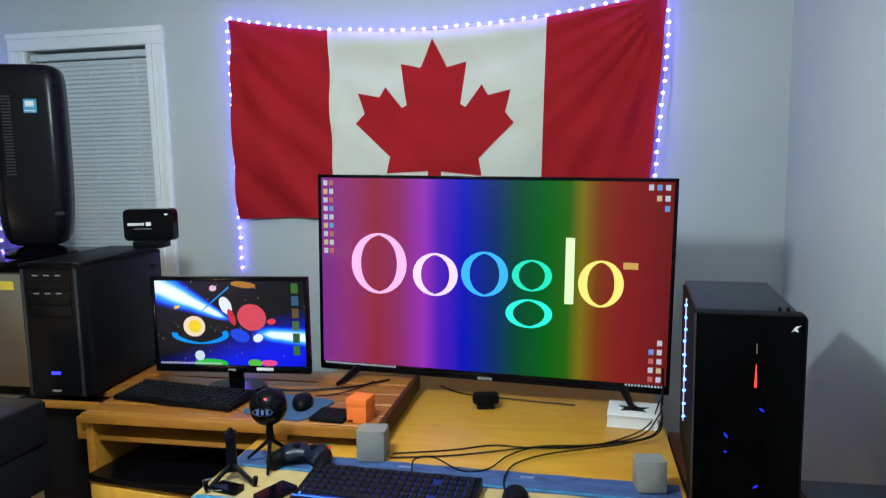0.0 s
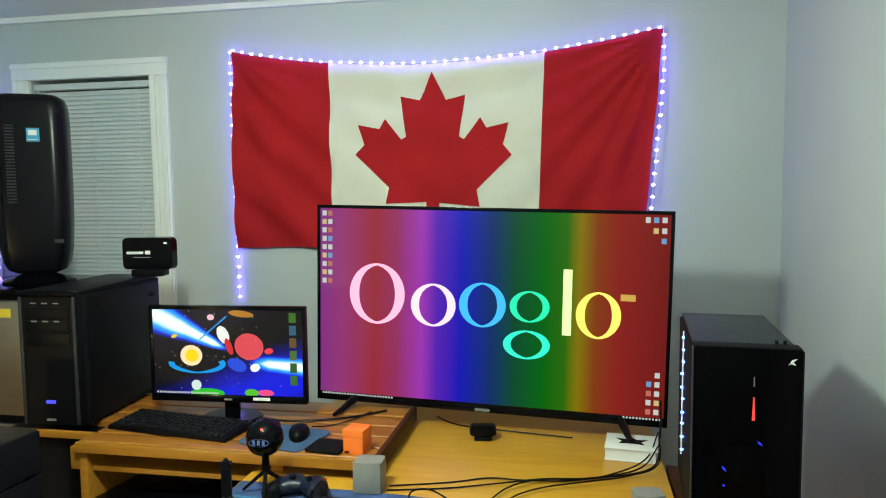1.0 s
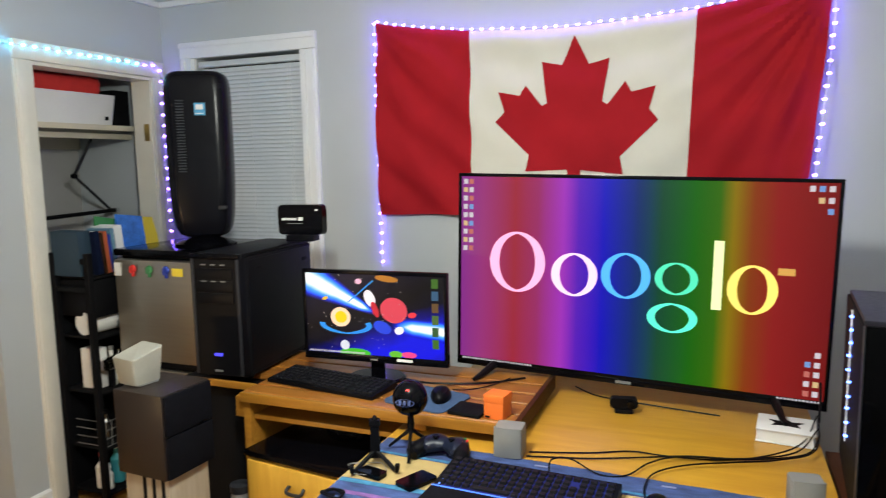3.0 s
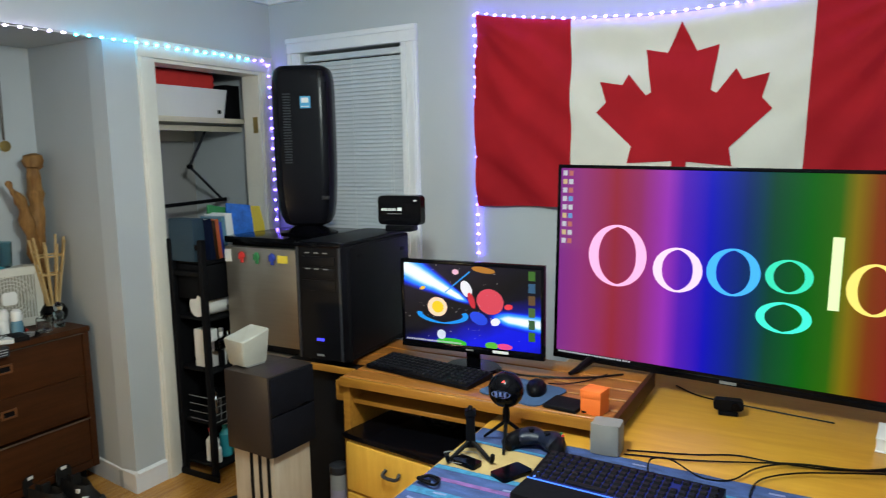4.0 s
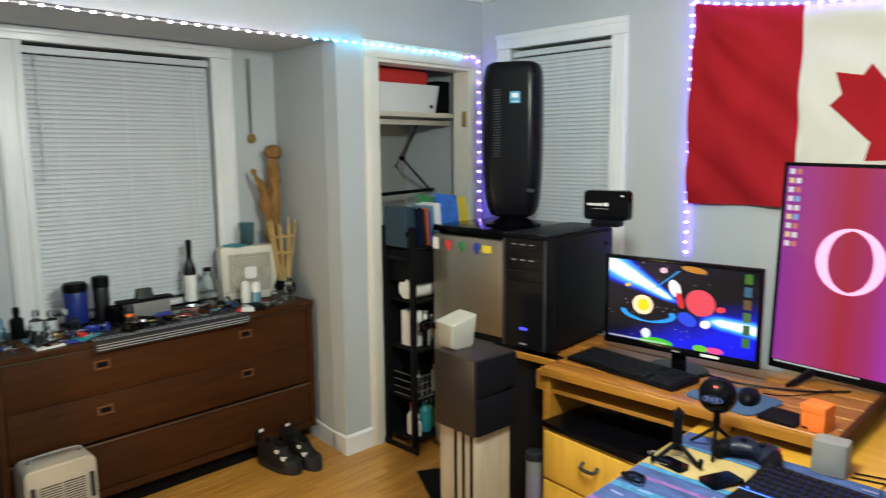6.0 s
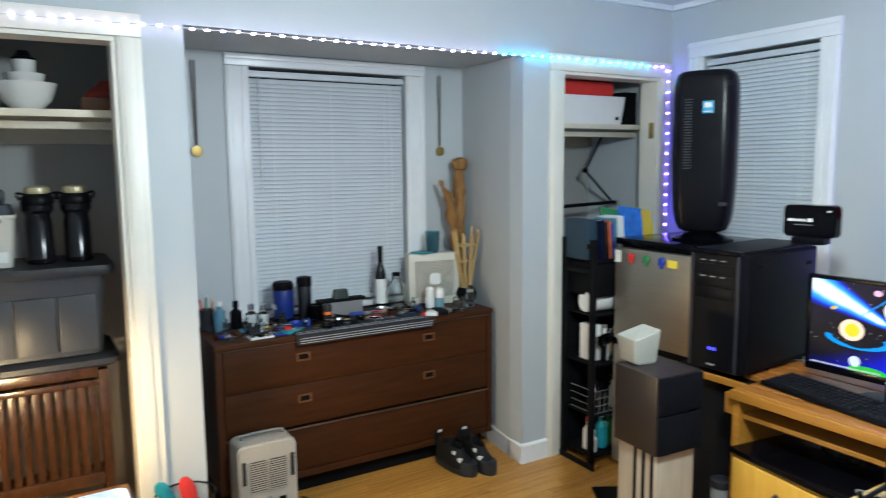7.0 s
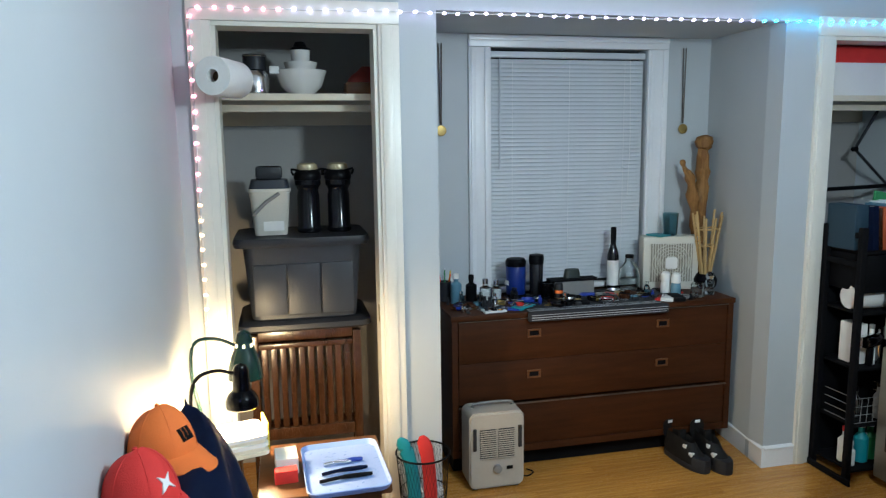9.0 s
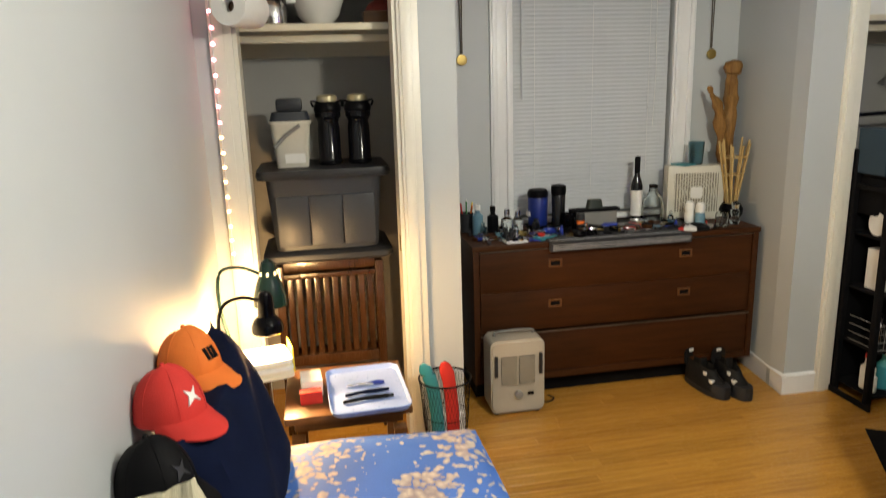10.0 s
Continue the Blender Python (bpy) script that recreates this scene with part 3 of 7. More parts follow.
def flat_arc(cx, cz, rx, rz, wide, a0, a1, y0, n=40, slant=0.0):
    """A flat band round an ellipse, thick at its sides and thin at its top and bottom."""
    bm = bmesh.new()
    prev = None
    for i in range(n + 1):
        a = radians(a0 + (a1 - a0) * i / n)
        w = wide * (0.28 + 0.72 * abs(math.cos(a - slant)))
        o = bm.verts.new((cx + rx * math.cos(a), y0, cz + rz * math.sin(a)))
        q = bm.verts.new((cx + (rx - w) * math.cos(a), y0, cz + (rz - w * 0.75) * math.sin(a)))
        if prev:
            bm.faces.new((prev[0], o, q, prev[1]))
        prev = (o, q)
    return bm


YM = -0.0105
sign = ((-0.389, 0.443, 0.103, 0.109, 0.036, (255, 190, 235)), (-0.182, 0.412, 0.081, 0.076, 0.03, (255, 225, 250)), (-0.007, 0.421, 0.082, 0.078, 0.03, (70, 185, 255)),
        (0.156, 0.423, 0.068, 0.054, 0.024, (60, 235, 190)), (0.148, 0.291, 0.080, 0.050, 0.026, (70, 250, 220)), (0.385, 0.405, 0.074, 0.079, 0.03, (255, 240, 120)))
for cx, cz, rx, rz, wide, c in sign:
    part("screen_shape", flat_arc(cx, cz, rx, rz, wide, 0, 360, YM, 48), glow("sign_light", lin(*c), 1.35), screen, "pale ring shape on the screen")
part("screen_shape", box(0.267, YM - 0.001, 0.332, 0.297, YM, 0.556), glow("sign_bar", lin(235, 255, 190), 1.4), screen, "pale upright bar on the screen")
part("screen_shape", box(0.455, YM - 0.001, 0.458, 0.503, YM, 0.480), glow("sign_small", lin(230, 180, 90), 1.0), screen)
ICON = [glow("icon_light", lin(*c), 0.9) for c in ((225, 225, 235), (120, 170, 235), (230, 205, 150), (210, 120, 110))]
icon_meshes = [mesh_of("screen_icon", box(-0.008, -0.0008, -0.009, 0.008, 0, 0.009, 0.0003, 1), m) for m in ICON]
spots = [(-SW / 2 + 0.016 + 0.022 * i, SZ + SH / 2 - 0.018 - 0.0305 * j) for j in range(9) for i in range(2)]
spots += [(SW / 2 - 0.02 - 0.026 * i, SZ + SH / 2 - 0.018) for i in range(3)] + [(SW / 2 - 0.02, SZ + SH / 2 - 0.053), (SW / 2 - 0.046, SZ + SH / 2 - 0.053), (SW / 2 - 0.02, SZ + SH / 2 - 0.086)]
spots += [(SW / 2 - 0.025 - 0.026 * i, SZ - SH / 2 + 0.03 + 0.031 * j) for j in range(4) for i in range(2)] + [(SW / 2 - 0.025, SZ - SH / 2 + 0.154)]
for k, (ix, iz) in enumerate(spots):
    shared("screen_icon", icon_meshes[(k * 7) % 4 if k % 3 else 0], screen, (ix, -0.0095, iz))
dot = mesh_of("taskbar_icon", box(-0.003, -0.0008, -0.003, 0.003, 0, 0.003), ICON[0])
part("taskbar", box(-SW / 2, -0.0096, SZ - SH / 2, SW / 2, -0.0091, SZ - SH / 2 + 0.0105), GLOSS, screen, "black task bar")
for k in range(26):
    shared("taskbar_icon", dot, screen, (-SW / 2 + 0.012 + 0.0105 * k, -0.0098, SZ - SH / 2 + 0.0055))
for k in range(12):
    shared("taskbar_icon", dot, screen, (SW / 2 - 0.012 - 0.0105 * k, -0.0098, SZ - SH / 2 + 0.0055))
part("badge", box(-0.026, -0.0135, tvz + 0.004, 0.026, -0.0122, tvz + 0.014), GREYPL, tv, "small silver maker's badge")
for sx in (-0.47, 0.47):
    bm = tube([(sx, 0, tvz + 0.012), (sx + (0.02 if sx > 0 else -0.02), -0.09, 0.035), (sx + (0.03 if sx > 0 else -0.03), -0.14, 0.031)], [0.016, 0.011, 0.007], 8)
    add_tube(bm, [(sx, 0.01, tvz + 0.012), (sx, 0.12, 0.031)], [0.014, 0.007], 8)
    part("foot", bm, BLACK, tv, "splayed black plastic foot")

# monitor
mon = thing("monitor", "slim black monitor showing a blue space picture", "monitor", (-0.866, 2.46, SHELF), 3)
MW, MH, mz = 0.562, 0.335, 0.063
bm = bmesh.new()
for x0, z0, x1, z1 in ((-MW / 2, mz, MW / 2, mz + 0.026), (-MW / 2, mz + MH - 0.014, MW / 2, mz + MH), (-MW / 2, mz + 0.026, -MW / 2 + 0.013, mz + MH - 0.014), (MW / 2 - 0.013, mz + 0.026, MW / 2, mz + MH - 0.014)):
    add_box(bm, x0, -0.012, z0, x1, 0.012, z1, 0.002)
part("bezel", bm, GLOSS, mon, "glossy black bezel")
part("back_case", prism(rounded(MW - 0.01, MH - 0.01, 0.02), 0, 0.03, 0.85, Matrix.Translation((0, 0.0125, mz + MH / 2)) @ Matrix.Rotation(radians(-90), 4, "X")), BLACK, mon)
mw, mh, mcz = MW - 0.026, MH - 0.04, mz + 0.026 + (MH - 0.04) / 2


def space_picture():
    m = bpy.data.materials.new("screen_space")
    m.use_nodes = True
    nt = m.node_tree
    b = nt.nodes["Principled BSDF"]
    b.inputs["Base Color"].default_value, b.inputs["Roughness"].default_value, b.inputs["Specular IOR Level"].default_value = (0.004, 0.004, 0.004, 1), 0.35, 0.12
    tc = nt.nodes.new("ShaderNodeTexCoord")
    mp = nt.nodes.new("ShaderNodeMapping")
    mp.inputs["Location"].default_value = (0.0, 0, -mcz)
    mp.inputs["Rotation"].default_value = (0, radians(20), 0)
    nt.links.new(tc.outputs["Object"], mp.inputs["Vector"])
    sep = nt.nodes.new("ShaderNodeSeparateXYZ")
    nt.links.new(mp.outputs[0], sep.inputs[0])
    nz = nt.nodes.new("ShaderNodeTexNoise")
    nz.inputs["Scale"].default_value, nz.inputs["Detail"].default_value = 9, 5
    nt.links.new(tc.outputs["Object"], nz.inputs["Vector"])
    add = nt.nodes.new("ShaderNodeMath")
    add.operation = "MULTIPLY_ADD"
    add.inputs[1].default_value = 0.08
    nt.links.new(nz.outputs["Fac"], add.inputs[0])
    nt.links.new(sep.outputs["Z"], add.inputs[2])
    ramp = nt.nodes.new("ShaderNodeValToRGB")
    mr = nt.nodes.new("ShaderNodeMapRange")
    mr.inputs["From Min"].default_value, mr.inputs["From Max"].default_value = -0.25, 0.25
    nt.links.new(add.outputs[0], mr.inputs["Value"])
    nt.links.new(mr.outputs["Result"], ramp.inputs["Fac"])
    el = ramp.color_ramp.elements
    el[0].position, el[0].color = 0.0, lin(4, 6, 90)
    el[1].position, el[1].color = 1.0, lin(5, 5, 40)
    for p, c in ((0.16, (6, 16, 220)), (0.30, (5, 20, 215)), (0.42, (3, 6, 110)), (0.50, (1, 2, 22)), (0.60, (1, 1, 8)), (0.80, (2, 3, 30))):
        el.new(p).color = lin(*c)

    def calc(op, a, c=0.0, d=0.0):
        n = nt.nodes.new("ShaderNodeMath")
        n.operation = op
        for k, v in enumerate((a, c, d)):
            if isinstance(v, (int, float)):
                n.inputs[k].default_value = v
            else:
                nt.links.new(v, n.inputs[k])
        return n.outputs[0]

    def along(origin, way):
        """How far a place on the screen lies along a direction."""
        off, dot = nt.nodes.new("ShaderNodeVectorMath"), nt.nodes.new("ShaderNodeVectorMath")
        off.operation, dot.operation = "SUBTRACT", "DOT_PRODUCT"
        nt.links.new(tc.outputs["Object"], off.inputs[0])
        off.inputs[1].default_value = (origin[0], 0, mcz + origin[1])
        nt.links.new(off.outputs["Vector"], dot.inputs[0])
        length = math.hypot(*way)
        dot.inputs[1].default_value = (way[0] / length, 0, way[1] / length)
        return dot.outputs["Value"]

    def beam(origin, way, wide, spread, start, full):
        far, side = along(origin, way), along(origin, (-way[1], way[0]))
        edge = calc("DIVIDE", calc("ABSOLUTE", side), calc("MAXIMUM", calc("MULTIPLY_ADD", far, spread, wide), 0.002))
        fade = nt.nodes.new("ShaderNodeMapRange")
        fade.inputs["From Min"].default_value, fade.inputs["From Max"].default_value = start, full
        nt.links.new(far, fade.inputs["Value"])
        return calc("MULTIPLY", calc("MAXIMUM", calc("SUBTRACT", 1.0, edge), 0.0), fade.outputs["Result"])

    light = calc("MAXIMUM", beam((0.0, 0.012), (-0.262, 0.118), 0.012, 0.22, -0.01, 0.05), beam((0.05, -0.030), (0.22, -0.018), 0.030, 0.05, 0.02, 0.10))
    glowing = nt.nodes.new("ShaderNodeValToRGB")
    gl_ = glowing.color_ramp.elements
    gl_[0].position, gl_[0].color = 0.0, lin(2, 10, 120)
    gl_[1].position, gl_[1].color = 1.0, lin(255, 255, 255)
    for p, c in ((0.25, (8, 50, 235)), (0.52, (60, 165, 255)), (0.75, (225, 245, 255))):
        gl_.new(p).color = lin(*c)
    streak = calc("MULTIPLY_ADD", nz.outputs["Fac"], 0.35, calc("SUBTRACT", light, 0.17))
    nt.links.new(streak, glowing.inputs["Fac"])
    mixed = nt.nodes.new("ShaderNodeMixRGB")
    nt.links.new(calc("MINIMUM", calc("MULTIPLY", light, 3.0), 1.0), mixed.inputs["Fac"])
    nt.links.new(ramp.outputs["Color"], mixed.inputs["Color1"])
    nt.links.new(glowing.outputs["Color"], mixed.inputs["Color2"])
    nt.links.new(mixed.outputs["Color"], b.inputs["Emission Color"])
    b.inputs["Emission Strength"].default_value = 1.45
    return m


ms = part("screen", box(-mw / 2, -0.009, mcz - mh / 2, mw / 2, -0.004, mcz + mh / 2), space_picture(), mon, "lit screen with a starry blue sky")


def blob(cx, cz, rx, rz, rgb, turn=0.0, y0=-0.0100, n=28):
    t = radians(turn)
    ring = [(cx + rx * math.cos(a) * math.cos(t) - rz * math.sin(a) * math.sin(t), cz + rx * math.cos(a) * math.sin(t) + rz * math.sin(a) * math.cos(t)) for a in [6.28318 * k / n for k in range(n)]]
    bm = bmesh.new()
    bm.faces.new([bm.verts.new((x, y0, mcz + z)) for x, z in ring])
    part("screen_shape", bm, glow("picture_patch", lin(*rgb), 1.25), ms)


def patch(points, rgb, strength, y0):
    """A flat patch of light in the picture, from corners about the screen's centre."""
    bm = bmesh.new()
    bm.faces.new([bm.verts.new((x, y0, mcz + z)) for x, z in points])
    part("screen_shape", bm, glow("picture_beam", lin(*rgb), strength), ms)


# plain patches of colour in the picture: soft bodies, ground, a thin ray
blob(-0.130, -0.012, 0.040, 0.036, (255, 225, 190))
blob(-0.128, -0.012, 0.024, 0.022, (255, 215, 30), y0=-0.0104)
blob(0.080, 0.022, 0.052, 0.046, (222, 70, 88), -12, -0.0100)
blob(-0.012, 0.062, 0.020, 0.032, (245, 245, 250), 25, -0.0103)
blob(0.008, 0.022, 0.012, 0.030, (205, 40, 55), 20, -0.0105)
blob(0.035, -0.042, 0.036, 0.022, (30, 70, 225), -20, -0.0102)
blob(0.10, -0.050, 0.018, 0.014, (245, 245, 250), 20, -0.0106)
blob(0.15, 0.008, 0.016, 0.010, (235, 60, 70), 10, -0.0102)
blob(-0.075, -0.142, 0.062, 0.016, (50, 190, 40))
blob(-0.115, -0.115, 0.018, 0.018, (215, 225, 240), y0=-0.0103)
blob(0.085, -0.138, 0.026, 0.013, (90, 190, 50))
blob(0.135, -0.137, 0.030, 0.011, (235, 70, 140))
blob(-0.055, 0.122, 0.013, 0.010, (240, 190, 215))
blob(0.055, 0.135, 0.045, 0.011, (180, 120, 40), -6)
blob(-0.19, 0.055, 0.012, 0.006, (235, 190, 40), 20)
part("screen_shape", flat_arc(-0.110, mcz - 0.040, 0.105, 0.034, 0.022, 170, 385, -0.0101), glow("swirl_light", lin(15, 150, 245), 1.2), ms)
patch([(-0.10, 0.045), (-0.096, 0.043), (0.005, 0.125), (0.0, 0.128)], (30, 150, 240), 1.1, -0.0099)
star = mesh_of("star", box(-0.0012, -0.0004, -0.0012, 0.0012, 0, 0.0012), ICON[0])
for k in range(46):
    shared("star", star, ms, (random.uniform(-mw / 2, mw * 0.4), -0.0096, mcz + random.uniform(-mh / 2 + 0.02, mh / 2)))
thumbs = [mesh_of("thumbnail", box(-0.012, -0.0005, -0.0165, 0.012, 0, 0.0165), glow("thumb", lin(*c), 0.8)) for c in ((70, 130, 40), (60, 110, 150), (120, 90, 50), (90, 130, 60), (60, 110, 60))]
for k in range(6):
    shared("thumbnail", thumbs[k % 5], ms, (mw / 2 - 0.032, -0.0098, mcz + mh / 2 - 0.024 - 0.043 * k))
for k in range(24):
    shared("taskbar_icon", dot, ms, (-mw / 2 + 0.01 + 0.0095 * k, -0.0096, mcz - mh / 2 + 0.005))
part("neck", box(-0.026, 0.0125, 0.012, 0.026, 0.03, mz + 0.06, 0.004), GLOSS, mon)
part("base", lathe([(0.108, 0), (0.11, 0.004), (0.10, 0.011), (0.02, 0.014)], 36, (0, 0.01, 0), 1.0, 0.85), GLOSS, mon, "round glossy black foot")
part("badge", box(-0.014, -0.0132, mz + 0.008, 0.014, -0.0122, mz + 0.014), GREYPL, mon)
part("sticker", box(0.09, -0.0132, mz + 0.010, 0.15, -0.0122, mz + 0.02), PAPER, mon)

# desktop computers
tower = thing("computer_tower", "black full-size computer tower with blue lights", "computer", (-1.415, 2.52, SHELF + 0.001), 4)
part("body", box(-0.108, -0.235, 0.012, 0.108, 0.25, 0.452, 0.006), MATTE, tower)
part("front_panel", prism(rounded(0.214, 0.45, 0.012), 0.236, 0.262, 0.96, Matrix.Translation((0, 0, 0.236)) @ UPRIGHT), BLACK, tower, "brushed black front panel")
part("top_panel", box(-0.104, -0.245, 0.4525, 0.104, 0.245, 0.466, 0.006), BLACK, tower)
for k in range(3):
    part("drive_bay", box(-0.075, -0.2655, 0.375 - 0.045 * k, 0.075, -0.2615, 0.414 - 0.045 * k, 0.002), BLACK, tower)
for k in range(3):
    for r in range(2):
        part("port", box(-0.055 + 0.04 * k, -0.2675, 0.425 - 0.02 * r - 0.04 * (r == 1), -0.035 + 0.04 * k, -0.266, 0.429 - 0.02 * r - 0.04 * (r == 1)), GREYPL, tower)
for sx in (-1, 1):
    part("front_rail", box(sx * 0.094 - 0.006, -0.2665, 0.02, sx * 0.094 + 0.006, -0.2612, 0.45, 0.003), DARKGREY, tower, "raised satin rail beside the bays")
part("front_brow", box(-0.104, -0.270, 0.448, 0.104, -0.2455, 0.4665, 0.006), GLOSS, tower, "glossy rounded brow over the front")
part("side_panel", box(0.1082, -0.215, 0.03, 0.1105, 0.24, 0.44, 0.001), BLACK, tower, "black steel side panel")
part("side_latch", box(0.1106, 0.17, 0.385, 0.1135, 0.205, 0.40, 0.001), MATTE, tower)
part("side_latch", box(0.1106, -0.16, 0.40, 0.1135, -0.12, 0.412, 0.001), MATTE, tower)
part("power_light", box(-0.018, -0.2645, 0.092, 0.014, -0.2615, 0.102), glow("blue_led", (0.05, 0.05, 1.0), 2.5), tower, "small blue power light")
part("badge", box(-0.02, -0.2645, 0.033, 0.012, -0.2615, 0.04), GREYPL, tower)
for sx in (-0.08, 0.08):
    for sy in (-0.2, 0.2):
        part("foot", lathe([(0.018, 0), (0.018, 0.012)], 12, (sx, sy, 0)), BLACK, tower)

side = thing("side_table", "small dark side table under the computer", "table", (0.82, 2.25, 0))
part("tabletop", box(-0.235, -0.36, 0.70, 0.05, 0.22, 0.725, 0.003), WALNUT, side)
part("side_leaf", box(0.0515, -0.36, 0.70, 0.30, -0.07, 0.724, 0.003), mat("slate_laminate", (0.06, 0.065, 0.082), 0.5, 0, 0.1), side, "slate grey side leaf")
for lx, ly in ((-0.21, -0.33), (-0.21, 0.19), (0.02, 0.19), (0.27, -0.33), (0.27, -0.10)):
    part("leg", box(lx - 0.02, ly - 0.02, 0, lx + 0.02, ly + 0.02, 0.699), WALNUT, side)
pc = thing("computer_tower", "black glass-fronted gaming computer with blue fans", "computer", (0.716, 2.208, 0.726), -4.5)
part("body", box(-0.118, -0.225, 0.012, 0.118, 0.23, 0.47, 0.004), MATTE, pc)
part("top_panel", box(-0.112, -0.22, 0.4705, 0.112, 0.225, 0.482, 0.003), DARKGREY, pc, "grey meshed top panel")
part("front_panel", box(-0.116, -0.252, 0.006, 0.116, -0.2255, 0.482, 0.004), SMOKED, pc, "smoked glass front panel")
for ex in (-0.1195, 0.1165):
    part("edge_strip", box(ex, -0.2545, 0.01, ex + 0.003, -0.23, 0.48, 0.001), DARKGREY if ex < 0 else MATTE, pc, "thin metal edge")
part("top_lip", box(-0.116, -0.2525, 0.4822, 0.116, -0.2, 0.4855, 0.001), MATTE, pc, "black front lip of the top")
part("badge", add_ring(bmesh.new(), [[Vector((0.086 + 0.7 * a, y, 0.448 + 0.8 * b)) for a, b in ((0, 0), (0.012, 0.016), (0.028, 0.02), (0.016, 0.01), (0.022, 0.0), (0.008, 0.004))] for y in (-0.2532, -0.2522)]), WHITE, pc, "small pale maker's badge")
for z0 in (0.09, 0.21, 0.33):
    bm = bmesh.new()
    add_lathe(bm, [(0.046, -0.002), (0.05, -0.002), (0.05, 0.002), (0.046, 0.002)], 28, (-0.012, -0.2525, z0), turn=UPRIGHT.to_3x3())
    part("fan_ring", bm, SMOKED, pc)
FAN_BLUE = glow("blue_fan", (0.02, 0.03, 1.0), 1.6)
for fx, fz, fl_, fa in ((0.030, 0.262, 0.018, -40), (-0.046, 0.195, 0.018, -52), (-0.046, 0.155, 0.008, 10), (0.022, 0.075, 0.016, 35)):
    sliver = prism([(-fl_ / 2, 0), (0, 0.0026), (fl_ / 2, 0), (0, -0.0026)], 0.2552, 0.2558, 1.0, Matrix.Translation((fx, 0, fz)) @ Matrix.Rotation(radians(-fa), 4, "Y") @ UPRIGHT)
    part("fan_light", sliver, FAN_BLUE, pc, "dim blue glint of a fan blade")
part("light_tube", prism([(-0.0035, 0), (0.0035, 0), (0.0012, 0.055), (-0.0012, 0.055)], 0.2552, 0.2558, 1.0, Matrix.Translation((0.015, 0, 0.315)) @ UPRIGHT), glow("red_tube", (0.9, 0.06, 0.05), 1.6), pc, "thin red light inside")
part("light_tube", box(0.0135, -0.2558, 0.395, 0.0165, -0.2552, 0.418), glow("dim_tube", (0.25, 0.2, 0.2), 0.6), pc, "faint grey light inside")
for k in range(2):
    part("top_button", lathe([(0.004, 0), (0.004, 0.012)], 10, (0.07 + 0.018 * k, -0.20, 0.4821)), BLACK, pc)
for sx in (-0.09, 0.09):
    for sy in (-0.19, 0.19):
        part("foot", lathe([(0.018, 0), (0.018, 0.012)], 12, (sx, sy, 0)), BLACK, pc)
light_string("glowing LED string down the computer's side edge", [(0.598, 2.245, 1.19), (0.594, 2.225, 1.03), (0.590, 2.205, 0.86)], 0.0335, ("blue",), 0.55)

# fridge and what stands on it
fr = thing("mini_fridge", "two-door brushed steel compact fridge, black top", "fridge", (-2.05, 2.91, 0))
part("body", box(-0.24, -0.215, 0.02, 0.24, 0.24, 1.18, 0.006), BLACK, fr)
part("top", box(-0.245, -0.26, 1.181, 0.245, 0.245, 1.213, 0.008), GLOSS, fr, "glossy black top")
door_up = part("freezer_door", box(-0.24, -0.262, 0.70, 0.24, -0.217, 1.165, 0.008), STEEL, fr, "brushed steel freezer door")
part("fridge_door", box(-0.24, -0.262, 0.05, 0.24, -0.217, 0.665, 0.008), STEEL, fr, "brushed steel door")
part("door_grip", box(-0.235, -0.255, 0.668, 0.235, -0.219, 0.698, 0.003), BLACK, fr)
for k, (mx, m) in enumerate(((-0.125, RED), (-0.03, GREEN), (0.065, BLUE))):
    bm = lathe([(0.012, -0.004), (0.02, 0), (0.012, 0.006)], 12, (mx, -0.268, 1.125), turn=UPRIGHT.to_3x3())
    add_box(bm, mx - 0.008, -0.272, 1.09, mx + 0.008, -0.264, 1.12, 0.003)
    add_box(bm, mx - 0.02, -0.272, 1.105, mx - 0.006, -0.264, 1.135, 0.003)
    single("fridge_magnet", bm, m, "small bright clip magnet on the freezer door", "magnet", (-2.05, 2.91, 0), group="fridge magnets")
single("note", box(0.095, -0.2655, 1.10, 0.155, -0.2625, 1.135), YELLOW, "small yellow energy sticker on the freezer door", "sticker", (-2.05, 2.91, 0))
single("note", box(-0.238, -0.2655, 1.09, -0.20, -0.2625, 1.15), PAPER, "small white paper note on the freezer door", "note", (-2.05, 2.91, 0))

fan = thing("tower_fan", "black tower air purifier standing on the fridge", "air purifier", (-1.939, 2.86, 1.2135), 27)
prof = [(0.55, 0.0), (0.74, 0.012), (0.86, 0.045), (0.925, 0.10), (0.965, 0.19), (0.99, 0.33), (0.99, 0.50), (0.985, 0.62), (0.97, 0.675), (0.935, 0.708), (0.87, 0.728), (0.74, 0.740), (0.40, 0.745)]
SATIN = mat("satin_black", (0.004, 0.004, 0.006), 0.24, 0, 0.1, 3, 0.0, 8, spec=0.16)
rings = [[Vector((x * k, y * k, z + 0.045)) for x, y in rounded(0.288, 0.17, 0.06, 8)] for k, z in prof]
part("body", add_ring(bmesh.new(), rings), SATIN, fan)
part("base", lathe([(0.13, 0), (0.135, 0.012), (0.10, 0.026), (0.05, 0.045), (0.05, 0.06)], 30, sx=1.05, sy=0.8), GLOSS, fan, "round glossy foot")
part("label", box(0.002, -0.0875, 0.590, 0.050, -0.086, 0.645), mat("blue_label", (0.05, 0.30, 0.52), 0.4), fan, "small blue and white energy label")
part("label_mark", box(0.010, -0.0935, 0.615, 0.042, -0.0926, 0.637), WHITE, fan)
part("label_mark", box(0.008, -0.0935, 0.596, 0.044, -0.0926, 0.600), WHITE, fan)
